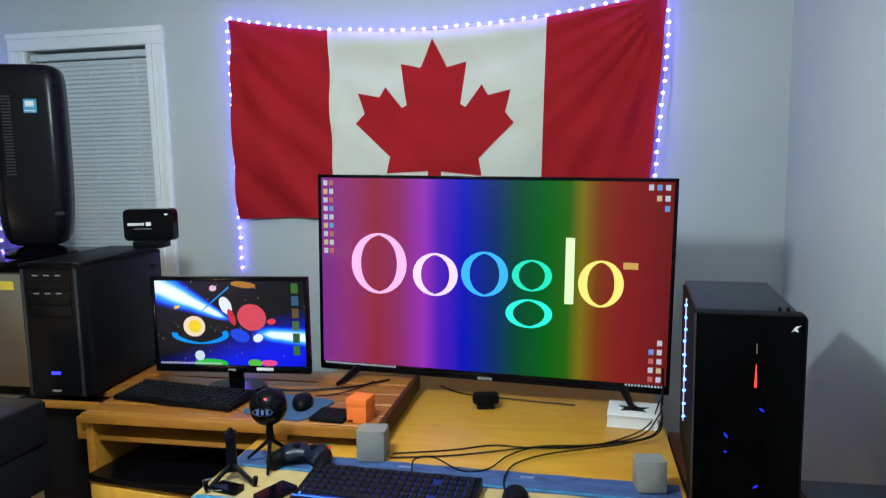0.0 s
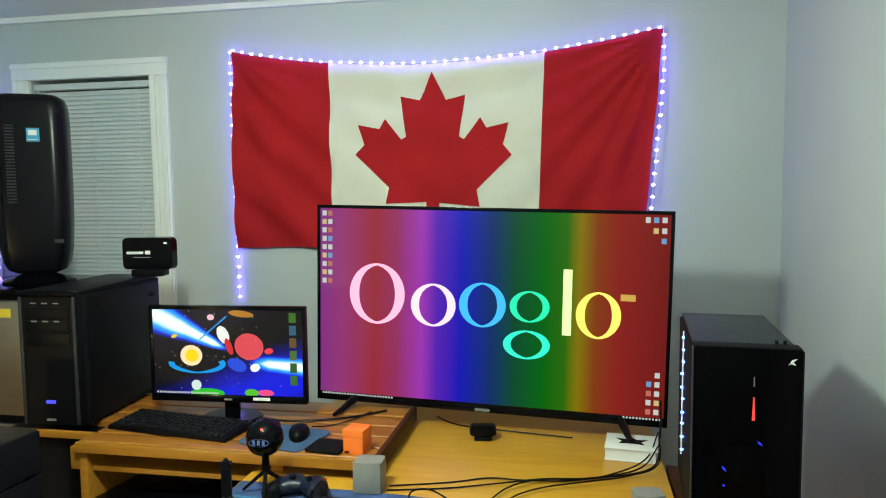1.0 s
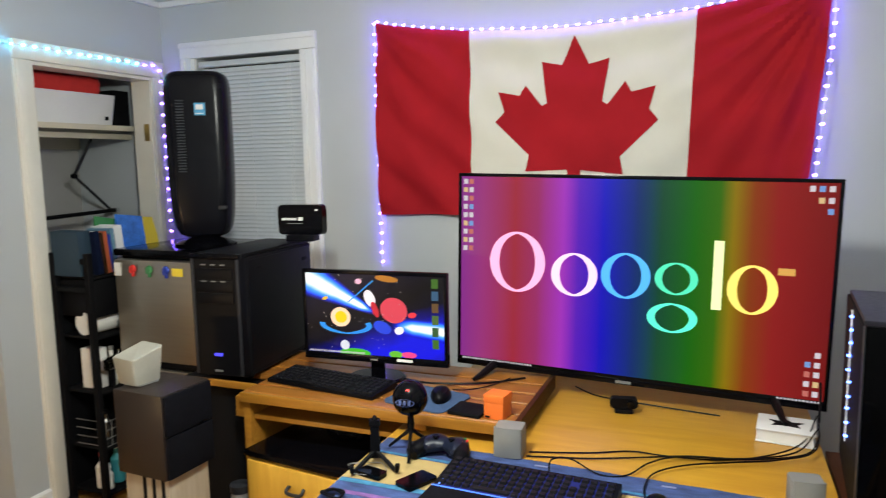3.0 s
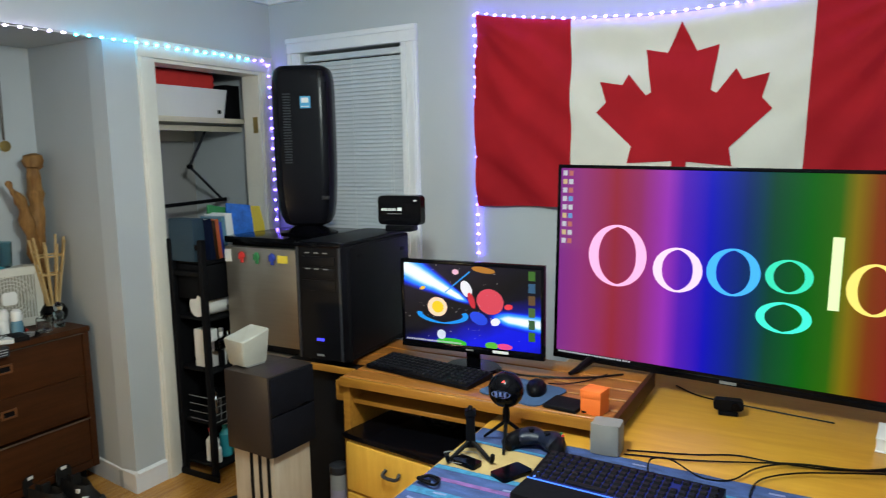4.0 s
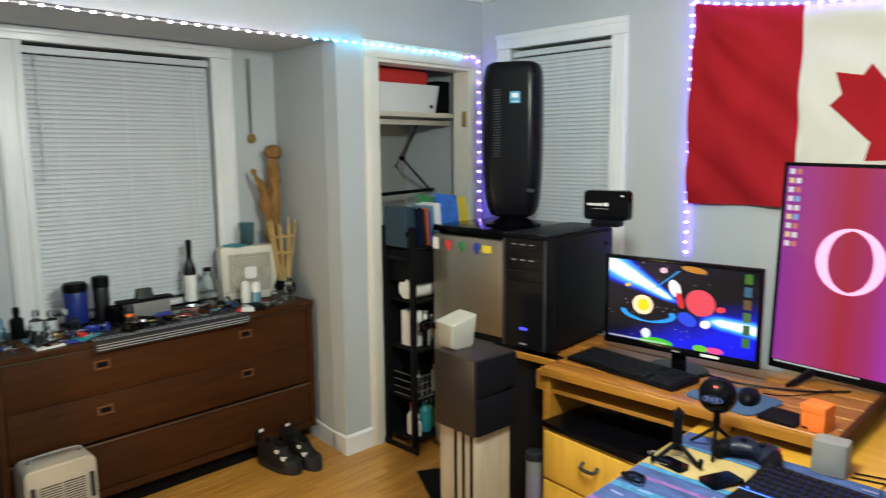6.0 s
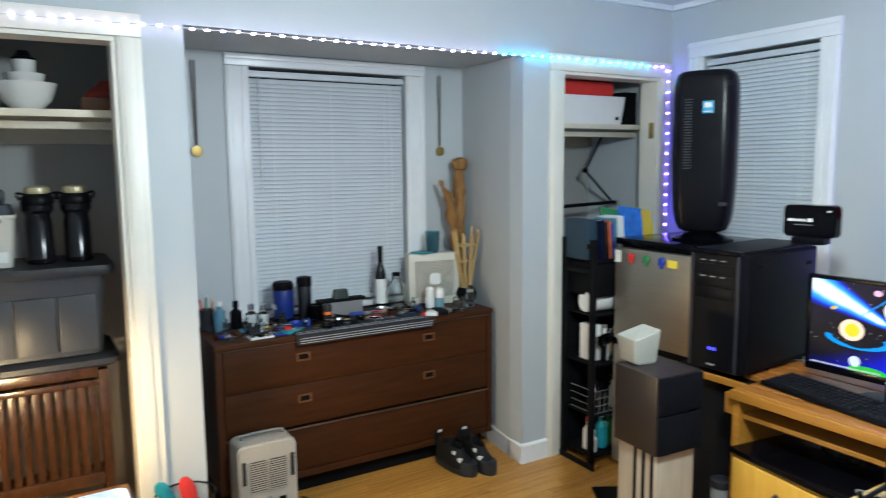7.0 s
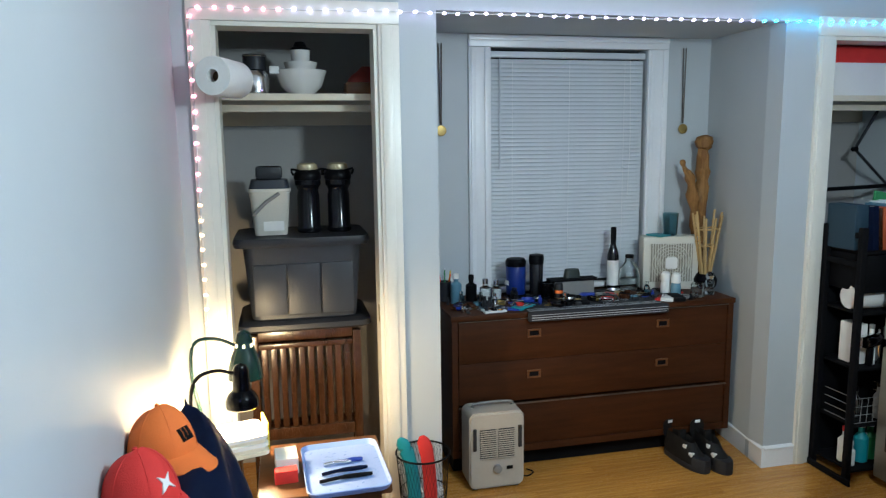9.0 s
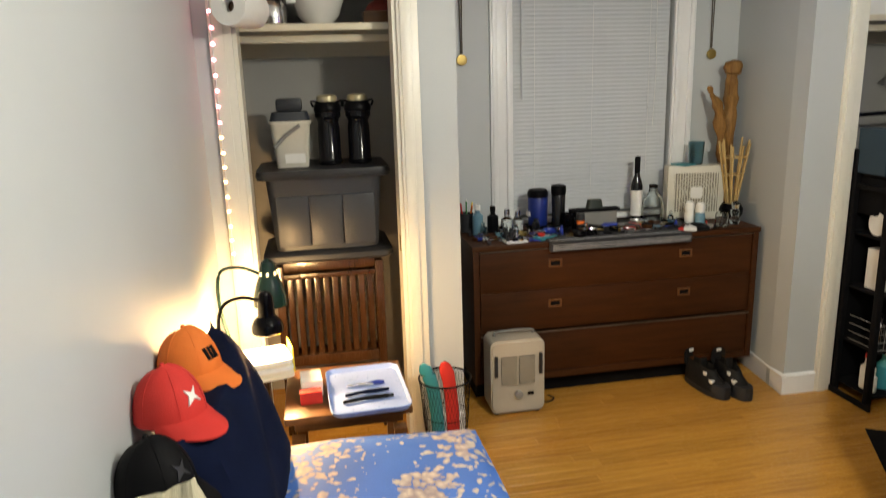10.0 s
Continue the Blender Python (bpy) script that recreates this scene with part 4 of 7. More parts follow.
for k in range(26):
    part("vent_slot", box(-0.078, -0.0918, 0.34 + 0.0125 * k, -0.044, -0.086, 0.345 + 0.0125 * k, 0.001), BLUEGREY, fan)
part("maker_mark", box(0.085, -0.0905, 0.17, 0.118, -0.078, 0.186, 0.001), DARKGREY, fan)

rt = thing("network_box", "small black router standing on the tower", "router", (-1.308, 2.70, 1.2675), 8)
part("body", prism(rounded(0.20, 0.125, 0.02), -0.02, 0.02, 0.97, Matrix.Translation((0, 0, 0.088)) @ UPRIGHT), GLOSS, rt)
part("foot", box(-0.06, -0.035, 0, 0.06, 0.035, 0.027, 0.006), BLACK, rt)
for k in range(7):
    part("marking", box(-0.080 + 0.0095 * k, -0.0218, 0.086, -0.0725 + 0.0095 * k, -0.0203, 0.096), PAPER, rt)
part("marking", box(-0.008, -0.0218, 0.085, 0.012, -0.0203, 0.099), PAPER, rt)
part("marking", box(-0.055, -0.0218, 0.072, 0.012, -0.0203, 0.075), GREYPL, rt)
part("marking", box(0.066, -0.0218, 0.125, 0.078, -0.0203, 0.131), PAPER, rt)

# ---- on the desk ----
CLOTH_BLUE = mat("blue_woven_cloth", (0.034, 0.062, 0.175), 0.9, 0, 0.65, 16, 0.3, 260, (1, 2.5, 1))
CLOTH_TAN = mat("tan_woven_cloth", (0.40, 0.28, 0.11), 0.9, 0, 0.2, 14, 0.3, 260)
mat_cloth = thing("table_cloth", "blue and tan woven cloth on the desk", "table cloth", (0, 0, DESK))
for y0, y1, m, lab in ((2.005, 2.115, CLOTH_BLUE, "blue patterned border"), (1.83, 2.005, CLOTH_TAN, "plain tan middle band"), (1.43, 1.83, CLOTH_BLUE, "blue patterned field")):
    bm = bmesh.new()
    nx, ny = 40, 6
    for off in (0.0, 0.003):
        g = [[bm.verts.new((-0.652 + 1.215 * i / nx, y0 + (y1 - y0) * j / ny - 0.05 * (i / nx) * ((y0 + (y1 - y0) * j / ny) > 1.9), 0.001 + off + 0.0008 * math.sin(i * 1.3 + j))) for j in range(ny + 1)] for i in range(nx + 1)]
        for i in range(nx):
            for j in range(ny):
                bm.faces.new((g[i][j], g[i + 1][j], g[i + 1][j + 1], g[i][j + 1]))
    part("band", bm, m, mat_cloth, lab)
for y0, y1, rgb in ((2.006, 2.018, (0.03, 0.16, 0.30)), (1.806, 1.826, (0.03, 0.17, 0.30)), (1.745, 1.762, (0.16, 0.07, 0.22)), (1.66, 1.69, (0.03, 0.15, 0.28)), (1.56, 1.58, (0.14, 0.06, 0.20))):
    part("woven_stripe", prism([(-0.650, y0), (0.0, y0 - 0.02 * (y0 > 1.9)), (0.56, y0 - 0.045 * (y0 > 1.9)), (0.56, y1 - 0.045 * (y0 > 1.9)), (0.0, y1 - 0.02 * (y0 > 1.9)), (-0.650, y1)], 0.0046, 0.0052), mat("stripe_weave", rgb, 0.9, 0, 0.6, 40, 0.3, 260), mat_cloth, "woven coloured stripe")
fleck = mesh_of("fleck", box(-0.018, -0.004, 0, 0.018, 0.004, 0.0012), mat("pale_weft", (0.20, 0.22, 0.38), 0.9))
for k in range(30):
    shared("fleck", fleck, mat_cloth, pose(random.uniform(-0.62, 0.5), random.choice((2.06, 1.78, 1.70, 1.62)) + random.uniform(-0.02, 0.02), 0.0045, 0, 0, random.uniform(-12, 12)))
CLZ = DESK + 0.0055

KEY = mat("keycap", (0.007, 0.007, 0.009), 0.5, 0, 0.2, 9, 0.0, spec=0.15)


def keyboard(label, place, turn, w, d, slope, lit=None, rows=6, cols=20, split=True):
    ob = thing("keyboard", label, "keyboard", place, turn)
    h0, h1 = 0.012, 0.012 + slope
    bm = add_ring(bmesh.new(), [[Vector((x, y, z)) for y, z in ((-d / 2, 0), (d / 2, 0), (d / 2, h1), (-d / 2, h0))] for x in (-w / 2, w / 2)])
    part("case", bm, BLACK, ob)
    pitch = (w - 0.02) / cols
    kd = (d - 0.022) / rows
    bm = bmesh.new()
    add_ring(bm, [[Vector((a * pitch * 0.43 * k, b * kd * 0.40 * k, z)) for a, b in ((-1, -1), (1, -1), (1, 1), (-1, 1))] for k, z in ((1, 0), (0.8, 0.007))])
    cap = mesh_of("key", bm, KEY)
    for r in range(rows):
        y = -d / 2 + 0.011 + kd * (r + 0.5)
        for c in range(cols):
            if split and c in (15,) and r in (0, 1, 4):
                continue
            if r == 0 and 4 <= c <= 8:
                continue
            shared("key", cap, ob, (-w / 2 + 0.01 + pitch * (c + 0.5), y, h0 + (h1 - h0) * (r + 0.5) / rows + 0.0005))
    part("space_bar", box(-w / 2 + 0.01 + pitch * 4.1, -d / 2 + 0.014, h0 + 0.001, -w / 2 + 0.01 + pitch * 8.9, -d / 2 + 0.011 + kd * 0.9, h0 + 0.008, 0.002), KEY, ob)
    return ob


keyboard("slim black office keyboard on the pine shelf", (-0.985, 2.345, SHELF + 0.002), -8, 0.46, 0.155, 0.010)
gk = keyboard("black gaming keyboard with lit coloured edges", (-0.16, 1.90, CLZ), -3, 0.455, 0.155, 0.018)
part("palm_rest", box(-0.2275, -0.175, 0.0, 0.2275, -0.079, 0.016, 0.004), MATTE, gk, "soft black palm rest")
part("under_light", add_ring(bmesh.new(), [[Vector((x, y, z)) for y, z in ((-0.07, 0.0125), (0.07, 0.0285), (0.07, 0.0292), (-0.07, 0.0132))] for x in (-0.205, 0.215)]), glow("key_under", (0.05, 0.10, 1.0), 0.22), gk, "blue light under the keys")
part("light_bar", box(-0.226, -0.0785, 0.013, 0.226, -0.0755, 0.0165), glow("key_glow", (0.06, 0.20, 1.0), 2.4), gk, "blue light bar")
part("light_bar", box(-0.212, -0.07, 0.0155, -0.2085, 0.07, 0.0185), glow("key_glow_b", (0.10, 0.25, 1.0), 2.0), gk, "blue light bar")

PADM = mat("blue_mouse_pad", (0.035, 0.075, 0.16), 0.9, 0, 0.1, 8, 0.2, 300)
pad = single("mouse_pad", prism(rounded(0.235, 0.20, 0.03), 0, 0.004), PADM, "dark blue cloth mouse pad on the shelf", "mouse pad", (-0.60, 2.31, SHELF + 0.002), -12)


def mouse(label, place, turn):
    ob = thing("mouse", label, "mouse", place, turn, "computer mice")
    rings = []
    for k, z in ((0.94, 0), (1.0, 0.008), (0.95, 0.02), (0.75, 0.031), (0.35, 0.037)):
        rings.append([Vector((0.033 * k * math.cos(a) * (1 + 0.1 * math.sin(a)), 0.058 * k * math.sin(a) - 0.006 * (1 - k), z)) for a in [6.28318 * i / 22 for i in range(22)]])
    part("shell", add_ring(bmesh.new(), rings), BLACK, ob)
    part("wheel", lathe([(0.008, -0.003), (0.009, 0), (0.008, 0.003)], 14, (0, 0.03, 0.026), turn=Matrix.Rotation(radians(90), 3, "Y")), DARKGREY, ob)
    return ob


mouse("black wired mouse on the blue pad", (-0.555, 2.315, SHELF + 0.007), 15)
mouse("black wireless mouse beside the microphone", (-0.665, 2.345, SHELF + 0.007), 20)
single("wallet", box(-0.055, -0.05, 0, 0.055, 0.05, 0.012, 0.004), MATTE, "flat black leather wallet on the shelf", "wallet", (-0.43, 2.245, SHELF + 0.002), -6)
oc = thing("gift_box", "small bright orange card box", "box", (-0.335, 2.235, SHELF + 0.002), -8)
oc.matrix_basis = pose(-0.335, 2.235, SHELF + 0.002, 0, 0, -8) @ Matrix.Diagonal((0.78, 0.78, 0.84, 1))
part("box_body", box(-0.041, -0.041, 0, 0.041, 0.041, 0.078, 0.002), ORANGE, oc)
part("lid", box(-0.0425, -0.0425, 0.06, 0.0425, 0.0425, 0.0885, 0.002), ORANGE, oc)
part("mark", box(-0.036, -0.0427, 0.004, -0.016, -0.0413, 0.011), BLACK, oc)


def satellite(label, place, turn, m):
    ob = thing("satellite_speaker", label, "speaker", place, turn, "satellite speakers")
    bm = bmesh.new()
    rings = []
    for z, k in ((0, 0.94), (0.006, 1.0), (0.085, 0.98), (0.094, 0.94)):
        rings.append([Vector((x * k, y * k, z)) for x, y in rounded(0.094, 0.085, 0.012, 3)])
    part("case", add_ring(bm, rings), m, ob)
    rings = []
    for z in (0.006, 0.03, 0.06, 0.085, 0.1):
        lift = 0.014 * math.sin(math.pi * z / 0.105)
        rings.append([Vector((x, -0.043 - 0.012 * (1 - (x / 0.044) ** 2) * (0.4 + 0.6 * lift / 0.014), z)) for x in [-0.043 + 0.0086 * i for i in range(11)]] + [Vector((0.043, -0.036, z)), Vector((-0.043, -0.036, z))])
    part("grille", add_ring(bmesh.new(), rings), m, ob, "curved grey front grille")
    return ob


satellite("small grey cube speaker on the desk", (-0.265, 2.125, DESK + 0.001), 4, GREYPL).scale = (0.9, 0.9, 0.92)
satellite("small grey cube speaker by the computer", (0.488, 2.035, DESK + 0.006), 8, GREYPL).scale = (0.8, 0.76, 0.84)

wc = thing("webcam", "small black webcam lying under the television", "webcam", (0.0, 2.575, DESK + 0.001), 10)
part("clip", box(-0.03, -0.02, 0, 0.03, 0.025, 0.014, 0.004), BLACK, wc)
part("body", prism(rounded(0.09, 0.034, 0.012), -0.016, 0.016, 1.0, Matrix.Translation((0, 0, 0.034)) @ UPRIGHT), BLACK, wc)
part("lens", lathe([(0.012, 0), (0.012, 0.006), (0.008, 0.006)], 18, (0.02, -0.022, 0.034), turn=UPRIGHT.to_3x3()), GLOSS, wc)

bk = thing("book", "thick white book under the television's foot", "book", (0.485, 2.515, DESK + 0.001), -6)
part("page_block", box(-0.078, -0.066, 0.004, 0.074, 0.066, 0.036), PAPER, bk, "cream page block")
part("cover", box(-0.08, -0.07, 0.0365, 0.08, 0.07, 0.0405, 0.001), WHITE, bk, "white printed cover")
part("cover", box(-0.08, -0.07, 0, 0.08, 0.07, 0.0035, 0.001), WHITE, bk)
part("print_mark", prism([(0.05 * a, 0.04 * b) for a, b in ((0, 1), (0.3, 0.5), (1, 0.6), (0.6, 0), (0.8, -0.6), (0, -0.4), (-0.8, -0.6), (-0.6, 0), (-1, 0.6), (-0.3, 0.5))], 0.0406, 0.0412), MATTE, bk, "dark printed shape")

mc = thing("microphone", "round black desk microphone on a tripod", "microphone", (-0.535, 2.03, CLZ), 8)
ball = [(0.0515 * math.cos(radians(a)), 0.165 + 0.0515 * math.sin(radians(a))) for a in range(-85, 90, 12)]
part("body", lathe(ball, 28), GLOSS, mc)
bm = flat_arc(0, 0.168, 0.028, 0.011, 0.0025, 0, 360, -0.054, 24)
part("badge", bm, CHROME, mc, "chrome oval badge")
for k in range(3):
    part("badge_bar", box(-0.018 + 0.013 * k, -0.0535, 0.161, -0.010 + 0.013 * k, -0.0515, 0.175), CHROME, mc)
part("status_light", lathe([(0.003, 0), (0.004, 0.002), (0.002, 0.004)], 10, (0.004, -0.040, 0.199)), glow("mic_red", (1.0, 0.05, 0.04), 6), mc, "red status light")
part("stem", lathe([(0.009, 0.065), (0.011, 0.09), (0.009, 0.115)], 14), BLACK, mc)
for k in range(3):
    a = radians(40 + 120 * k)
    part("leg", tube([(0, 0, 0.072), (0.08 * math.cos(a), 0.08 * math.sin(a), 0.004)], [0.006, 0.004]), BLACK, mc)

ps = thing("plate_stand", "black folding easel stand on the desk", "stand", (-0.60, 1.93, CLZ), 25)
part("post", add_ring(bmesh.new(), [[Vector((sx, y, z)) for sx in (-w, w) for y in ((-d, d) if sx < 0 else (d, -d))] for z, w, d in ((0.02, 0.014, 0.011), (0.10, 0.0125, 0.010), (0.112, 0.0125, 0.010), (0.114, 0.016, 0.013), (0.128, 0.015, 0.012))]), BLACK, ps)
part("knob", lathe([(0.004, 0.12), (0.009, 0.13), (0.005, 0.139)], 12), BLACK, ps)
for sx in (-1, 1):
    part("arm", tube(smooth_path([(0, 0, 0.04), (0.03 * sx, -0.03, 0.02), (0.055 * sx, -0.06, 0.006), (0.06 * sx, -0.075, 0.012), (0.062 * sx, -0.08, 0.03)], 4), 0.0065), BLACK, ps)
part("back_leg", tube([(0, 0, 0.06), (0, 0.06, 0.004)], 0.006), BLACK, ps)

gp = thing("game_controller", "dark blue wireless game controller", "controller", (-0.435, 2.055, CLZ), -6)
rings = []
for i in range(13):
    x = -0.075 + 0.15 * i / 12
    e = abs(x) / 0.075
    r = 0.021 + 0.010 * math.sin(math.pi * min(1, e)) if e < 0.98 else 0.010
    yo = -0.030 * max(0, e - 0.35) ** 1.2
    rings.append([Vector((x, yo + (r * 1.25 + 0.016 * (e > .4) * (1 - e)) * math.cos(a), 0.026 + 0.004 * (1 - e) + r * 0.8 * math.sin(a))) for a in [6.28318 * k / 14 for k in range(14)]])
part("shell", add_ring(bmesh.new(), rings), mat("midnight_plastic", (0.006, 0.009, 0.022), 0.35, spec=0.3), gp)
for sx in (-1, 1):
    part("grip", tube(smooth_path([(0.055 * sx, -0.01, 0.026), (0.07 * sx, -0.05, 0.020), (0.076 * sx, -0.078, 0.014)], 4), [0.024] * 5 + [0.02] * 3 + [0.010], 12), BLACK, gp)
    part("thumb_stick", lathe([(0.006, 0.04), (0.006, 0.052), (0.010, 0.054), (0.009, 0.058)], 14, (0.025 * sx, -0.016, 0)), BLACK, gp)
for k, c in enumerate((RED, GREEN, BLUE, YELLOW)):
    part("button", lathe([(0.004, 0.044), (0.004, 0.049)], 10, (0.052 + 0.011 * math.cos(k * 1.57), 0.008 + 0.011 * math.sin(k * 1.57), 0)), c, gp)
single("phone", prism(rounded(0.062, 0.10, 0.008), 0, 0.01), GLOSS, "small black phone lying on the cloth", "phone", (-0.445, 1.86, CLZ), -25)
single("media_player", prism(rounded(0.075, 0.04, 0.006), 0, 0.013), GLOSS, "small black player with white earphone cord", "player", (-0.575, 1.86, CLZ), -12)


def tangle(name, label, category, place, spread, r, m, loops=3, seed=1):
    g = random.Random(seed)
    pts = []
    for k in range(loops * 7):
        a = k * 0.9 + g.uniform(-0.2, 0.2)
        q = spread * g.uniform(0.35, 1.0)
        pts.append((q * math.cos(a), 0.7 * q * math.sin(a), r + 0.004 + g.uniform(0, 0.006)))
    return single(name, tube(smooth_path(pts, 5), r, 6), m, label, category, place)


tangle("earphones", "tangled white earphone cord on the cloth", "earphones", (-0.60, 1.88, CLZ), 0.07, 0.0009, GREYPL, 2, 5)
tangle("cable_coil", "coiled black cable bundle on the cloth", "cable", (-0.645 + 0.03, 1.72, CLZ), 0.05, 0.0035, BLACK, 2, 9)
tangle("cable_coil", "loose coil of black cable on the cabinet", "cable", (-0.96, 2.42, 0.6105), 0.12, 0.004, BLACK, 3, 3)


def cable(label, pts, r=0.0023):
    return single("cable", tube(smooth_path(pts, 6), r, 6), BLACK, label, "cable", (0, 0, 0), group="desk cables")


Z = DESK + 0.004
cable("thin black speaker cable across the desk", [(-0.215, 2.15, Z), (-0.05, 2.20, Z), (0.06, 2.25, Z), (0.16, 2.24, Z + .004), (0.30, 2.27, Z), (0.42, 2.33, Z + .004), (0.52, 2.42, Z + .02), (0.57, 2.55, Z + .06)])
cable("thin black speaker cable across the desk", [(-0.215, 2.12, Z), (-0.05, 2.16, Z), (0.10, 2.21, Z + .004), (0.22, 2.255, Z + .006), (0.36, 2.29, Z + .004), (0.50, 2.37, Z + .01), (0.565, 2.47, Z + .05)])
cable("black keyboard cable looping over the desk", [(-0.12, 1.99, CLZ + 0.01), (-0.125, 2.04, Z + .035), (-0.08, 2.075, Z + .03), (0.0, 2.06, Z + .004), (0.07, 2.08, Z + .004), (0.12, 2.17, Z + .008), (0.20, 2.235, Z + .01), (0.36, 2.275, Z + .008), (0.52, 2.35, Z + .014), (0.566, 2.44, Z + .04)])
cable("black mouse cable looping over the desk", [(0.13, 1.95, CLZ + 0.004), (0.12, 2.03, Z + .006), (0.14, 2.12, Z + .005), (0.22, 2.19, Z + .008), (0.34, 2.24, Z + .012), (0.46, 2.30, Z + .012), (0.55, 2.38, Z + .02), (0.568, 2.5, Z + .08)])
cable("black power cable behind the book", [(0.30, 2.63, Z), (0.1, 2.66, Z), (-0.1, 2.70, Z), (-0.2, 2.78, Z)], 0.0025)
cable("black monitor cable on the shelf", [(-0.86, 2.52, SHELF + 0.006), (-0.7, 2.46, SHELF + 0.006), (-0.58, 2.475, SHELF + 0.006), (-0.45, 2.53, SHELF + 0.006), (-0.35, 2.62, SHELF + 0.006)], 0.0035)
cable("black mouse cable on the shelf", [(-0.535, 2.375, SHELF + 0.02), (-0.50, 2.43, SHELF + 0.006), (-0.44, 2.5, SHELF + 0.006), (-0.40, 2.6, SHELF + 0.006)], 0.002)
cable("cables hanging between desk and computer", [(0.57, 2.5, Z + .06), (0.583, 2.6, 0.86), (0.586, 2.7, 0.95), (0.583, 2.78, 0.80)], 0.0035)
mouse("dark gaming mouse on the cloth", (0.16, 1.90, CLZ), 0)

# ---- speaker on its stand ----
sp = thing("speaker_stand", "pale wooden speaker stand with dark grooves", "speaker stand", (-1.37, 1.95, 0), -3.5)
part("base_plate", box(-0.125, -0.10, 0, 0.125, 0.10, 0.018, 0.003), BLACK, sp)
single("floor_mat", box(0, 0, 0, 0.42, 0.20, 0.007, 0.002), MATTE, "thin black rubber mat before the fridge", "mat", (-2.17, 2.40, 0.0005), -30)
STAND_PALE = wood("pale_ash", (0.27, 0.22, 0.16), (0.40, 0.33, 0.25), 0.4, (10, 10, 1.2))
part("column", box(-0.100, -0.085, 0.019, 0.088, 0.085, 0.614, 0.005), STAND_PALE, sp)
for k in range(3):
    part("groove", box(-0.02 + 0.04 * k, -0.0885, 0.02, -0.008 + 0.04 * k, -0.0852, 0.612), MATTE, sp, "dark inlaid groove")
ls = thing("loudspeaker", "dark bookshelf loudspeaker with black grille", "speaker", (-1.37, 1.95, 0.615), -3.5)
ls.matrix_basis = pose(-1.37, 1.95, 0.615, 0, 0, -3.5) @ Matrix.Diagonal((0.92, 1.09, 0.92, 1))
part("cabinet", box(-0.118, -0.092, 0, 0.104, 0.092, 0.295, 0.003), SPK_SIDE, ls)
part("grille", box(0.1045, -0.089, 0.004, 0.118, 0.089, 0.148, 0.004), GRILLE, ls, "black cloth grille")
part("grille", box(0.1045, -0.089, 0.154, 0.118, 0.089, 0.291, 0.004), GRILLE, ls, "black cloth grille")
part("badge", box(0.1182, 0.03, 0.156, 0.12, 0.06, 0.161), CHROME, ls)
cs_ = thing("satellite_speaker", "cream wedge speaker on the loudspeaker", "speaker", (-1.66, 2.145, 0.7855), 78, "satellite speakers")
def wedge_ring(k, z, rise):
    pts = [Vector((x * k, y * k, 0)) for x, y in rounded(0.112, 0.118, 0.010, 4)]
    return [Vector((p.x - 0.006 * rise * (1 - (p.y / 0.059) ** 2) * (p.x > 0), p.y, z + rise * (0.24 * p.y - 0.02 * p.x + 3.4 * p.y * p.y))) for p in pts]


part("case", add_ring(bmesh.new(), [wedge_ring(0.80, 0.006, 0), wedge_ring(0.83, 0.012, 0), wedge_ring(0.99, 0.092, 1), wedge_ring(0.985, 0.100, 1), wedge_ring(0.93, 0.104, 1)]), mat("aged_cream_plastic", (0.31, 0.295, 0.245), 0.45, 0, 0.1, 9, 0.05), cs_)
part("foot", box(-0.045, -0.035, 0, 0.045, 0.04, 0.0055, 0.001), GREYPL, cs_)
cs_.matrix_basis = pose(-1.452, 1.935, 0.8875, 0, 0, -8) @ Matrix.Diagonal((0.95, 0.98, 0.94, 1))


# ---- niche: chest of drawers and what stands on it ----
DX, DZ = -2.83, 0.80
EDGE_METAL = mat("worn_edge_metal", (0.10, 0.07, 0.052), 0.42, 0.4, 0.6, 5, 0.1)
dr = thing("dresser", "long dark walnut dresser with recessed pulls", "dresser", (DX, 1.525, 0))
W2 = 0.742
part("side_panel", box(-0.44, -W2, 0.10, 0.0, -W2 + 0.03, DZ - 0.028, 0.003), WALNUT, dr)
part("side_panel", box(-0.44, W2 - 0.03, 0.10, 0.0, W2, DZ - 0.028, 0.003), WALNUT, dr)
part("top", box(-0.44, -W2 - 0.004, DZ - 0.027, 0.008, W2 + 0.004, DZ, 0.004), WALNUT, dr)
part("back", box(-0.44, -W2 + 0.031, 0.10, -0.425, W2 - 0.031, DZ - 0.028), WALNUT, dr)
# plinth in black, not WALNUT: the shade under the dresser is in its colour
part("plinth", box(-0.40, -W2 + 0.02, 0.0, -0.08, W2 - 0.02, 0.099), MATTE, dr, "recessed plinth, black for the shade under the dresser")
part("bottom_rail", box(-0.42, -W2 + 0.031, 0.10, -0.002, W2 - 0.031, 0.135, 0.002), WALNUT, dr)
part("trim_strip", box(0.0005, -W2 + 0.03, 0.346, 0.008, W2 - 0.03, 0.354, 0.002), EDGE_METAL, dr, "worn pale metal strip")
part("trim_strip", box(0.0005, -W2 + 0.03, 0.766, 0.005, W2 - 0.03, 0.770, 0.001), EDGE_METAL, dr)
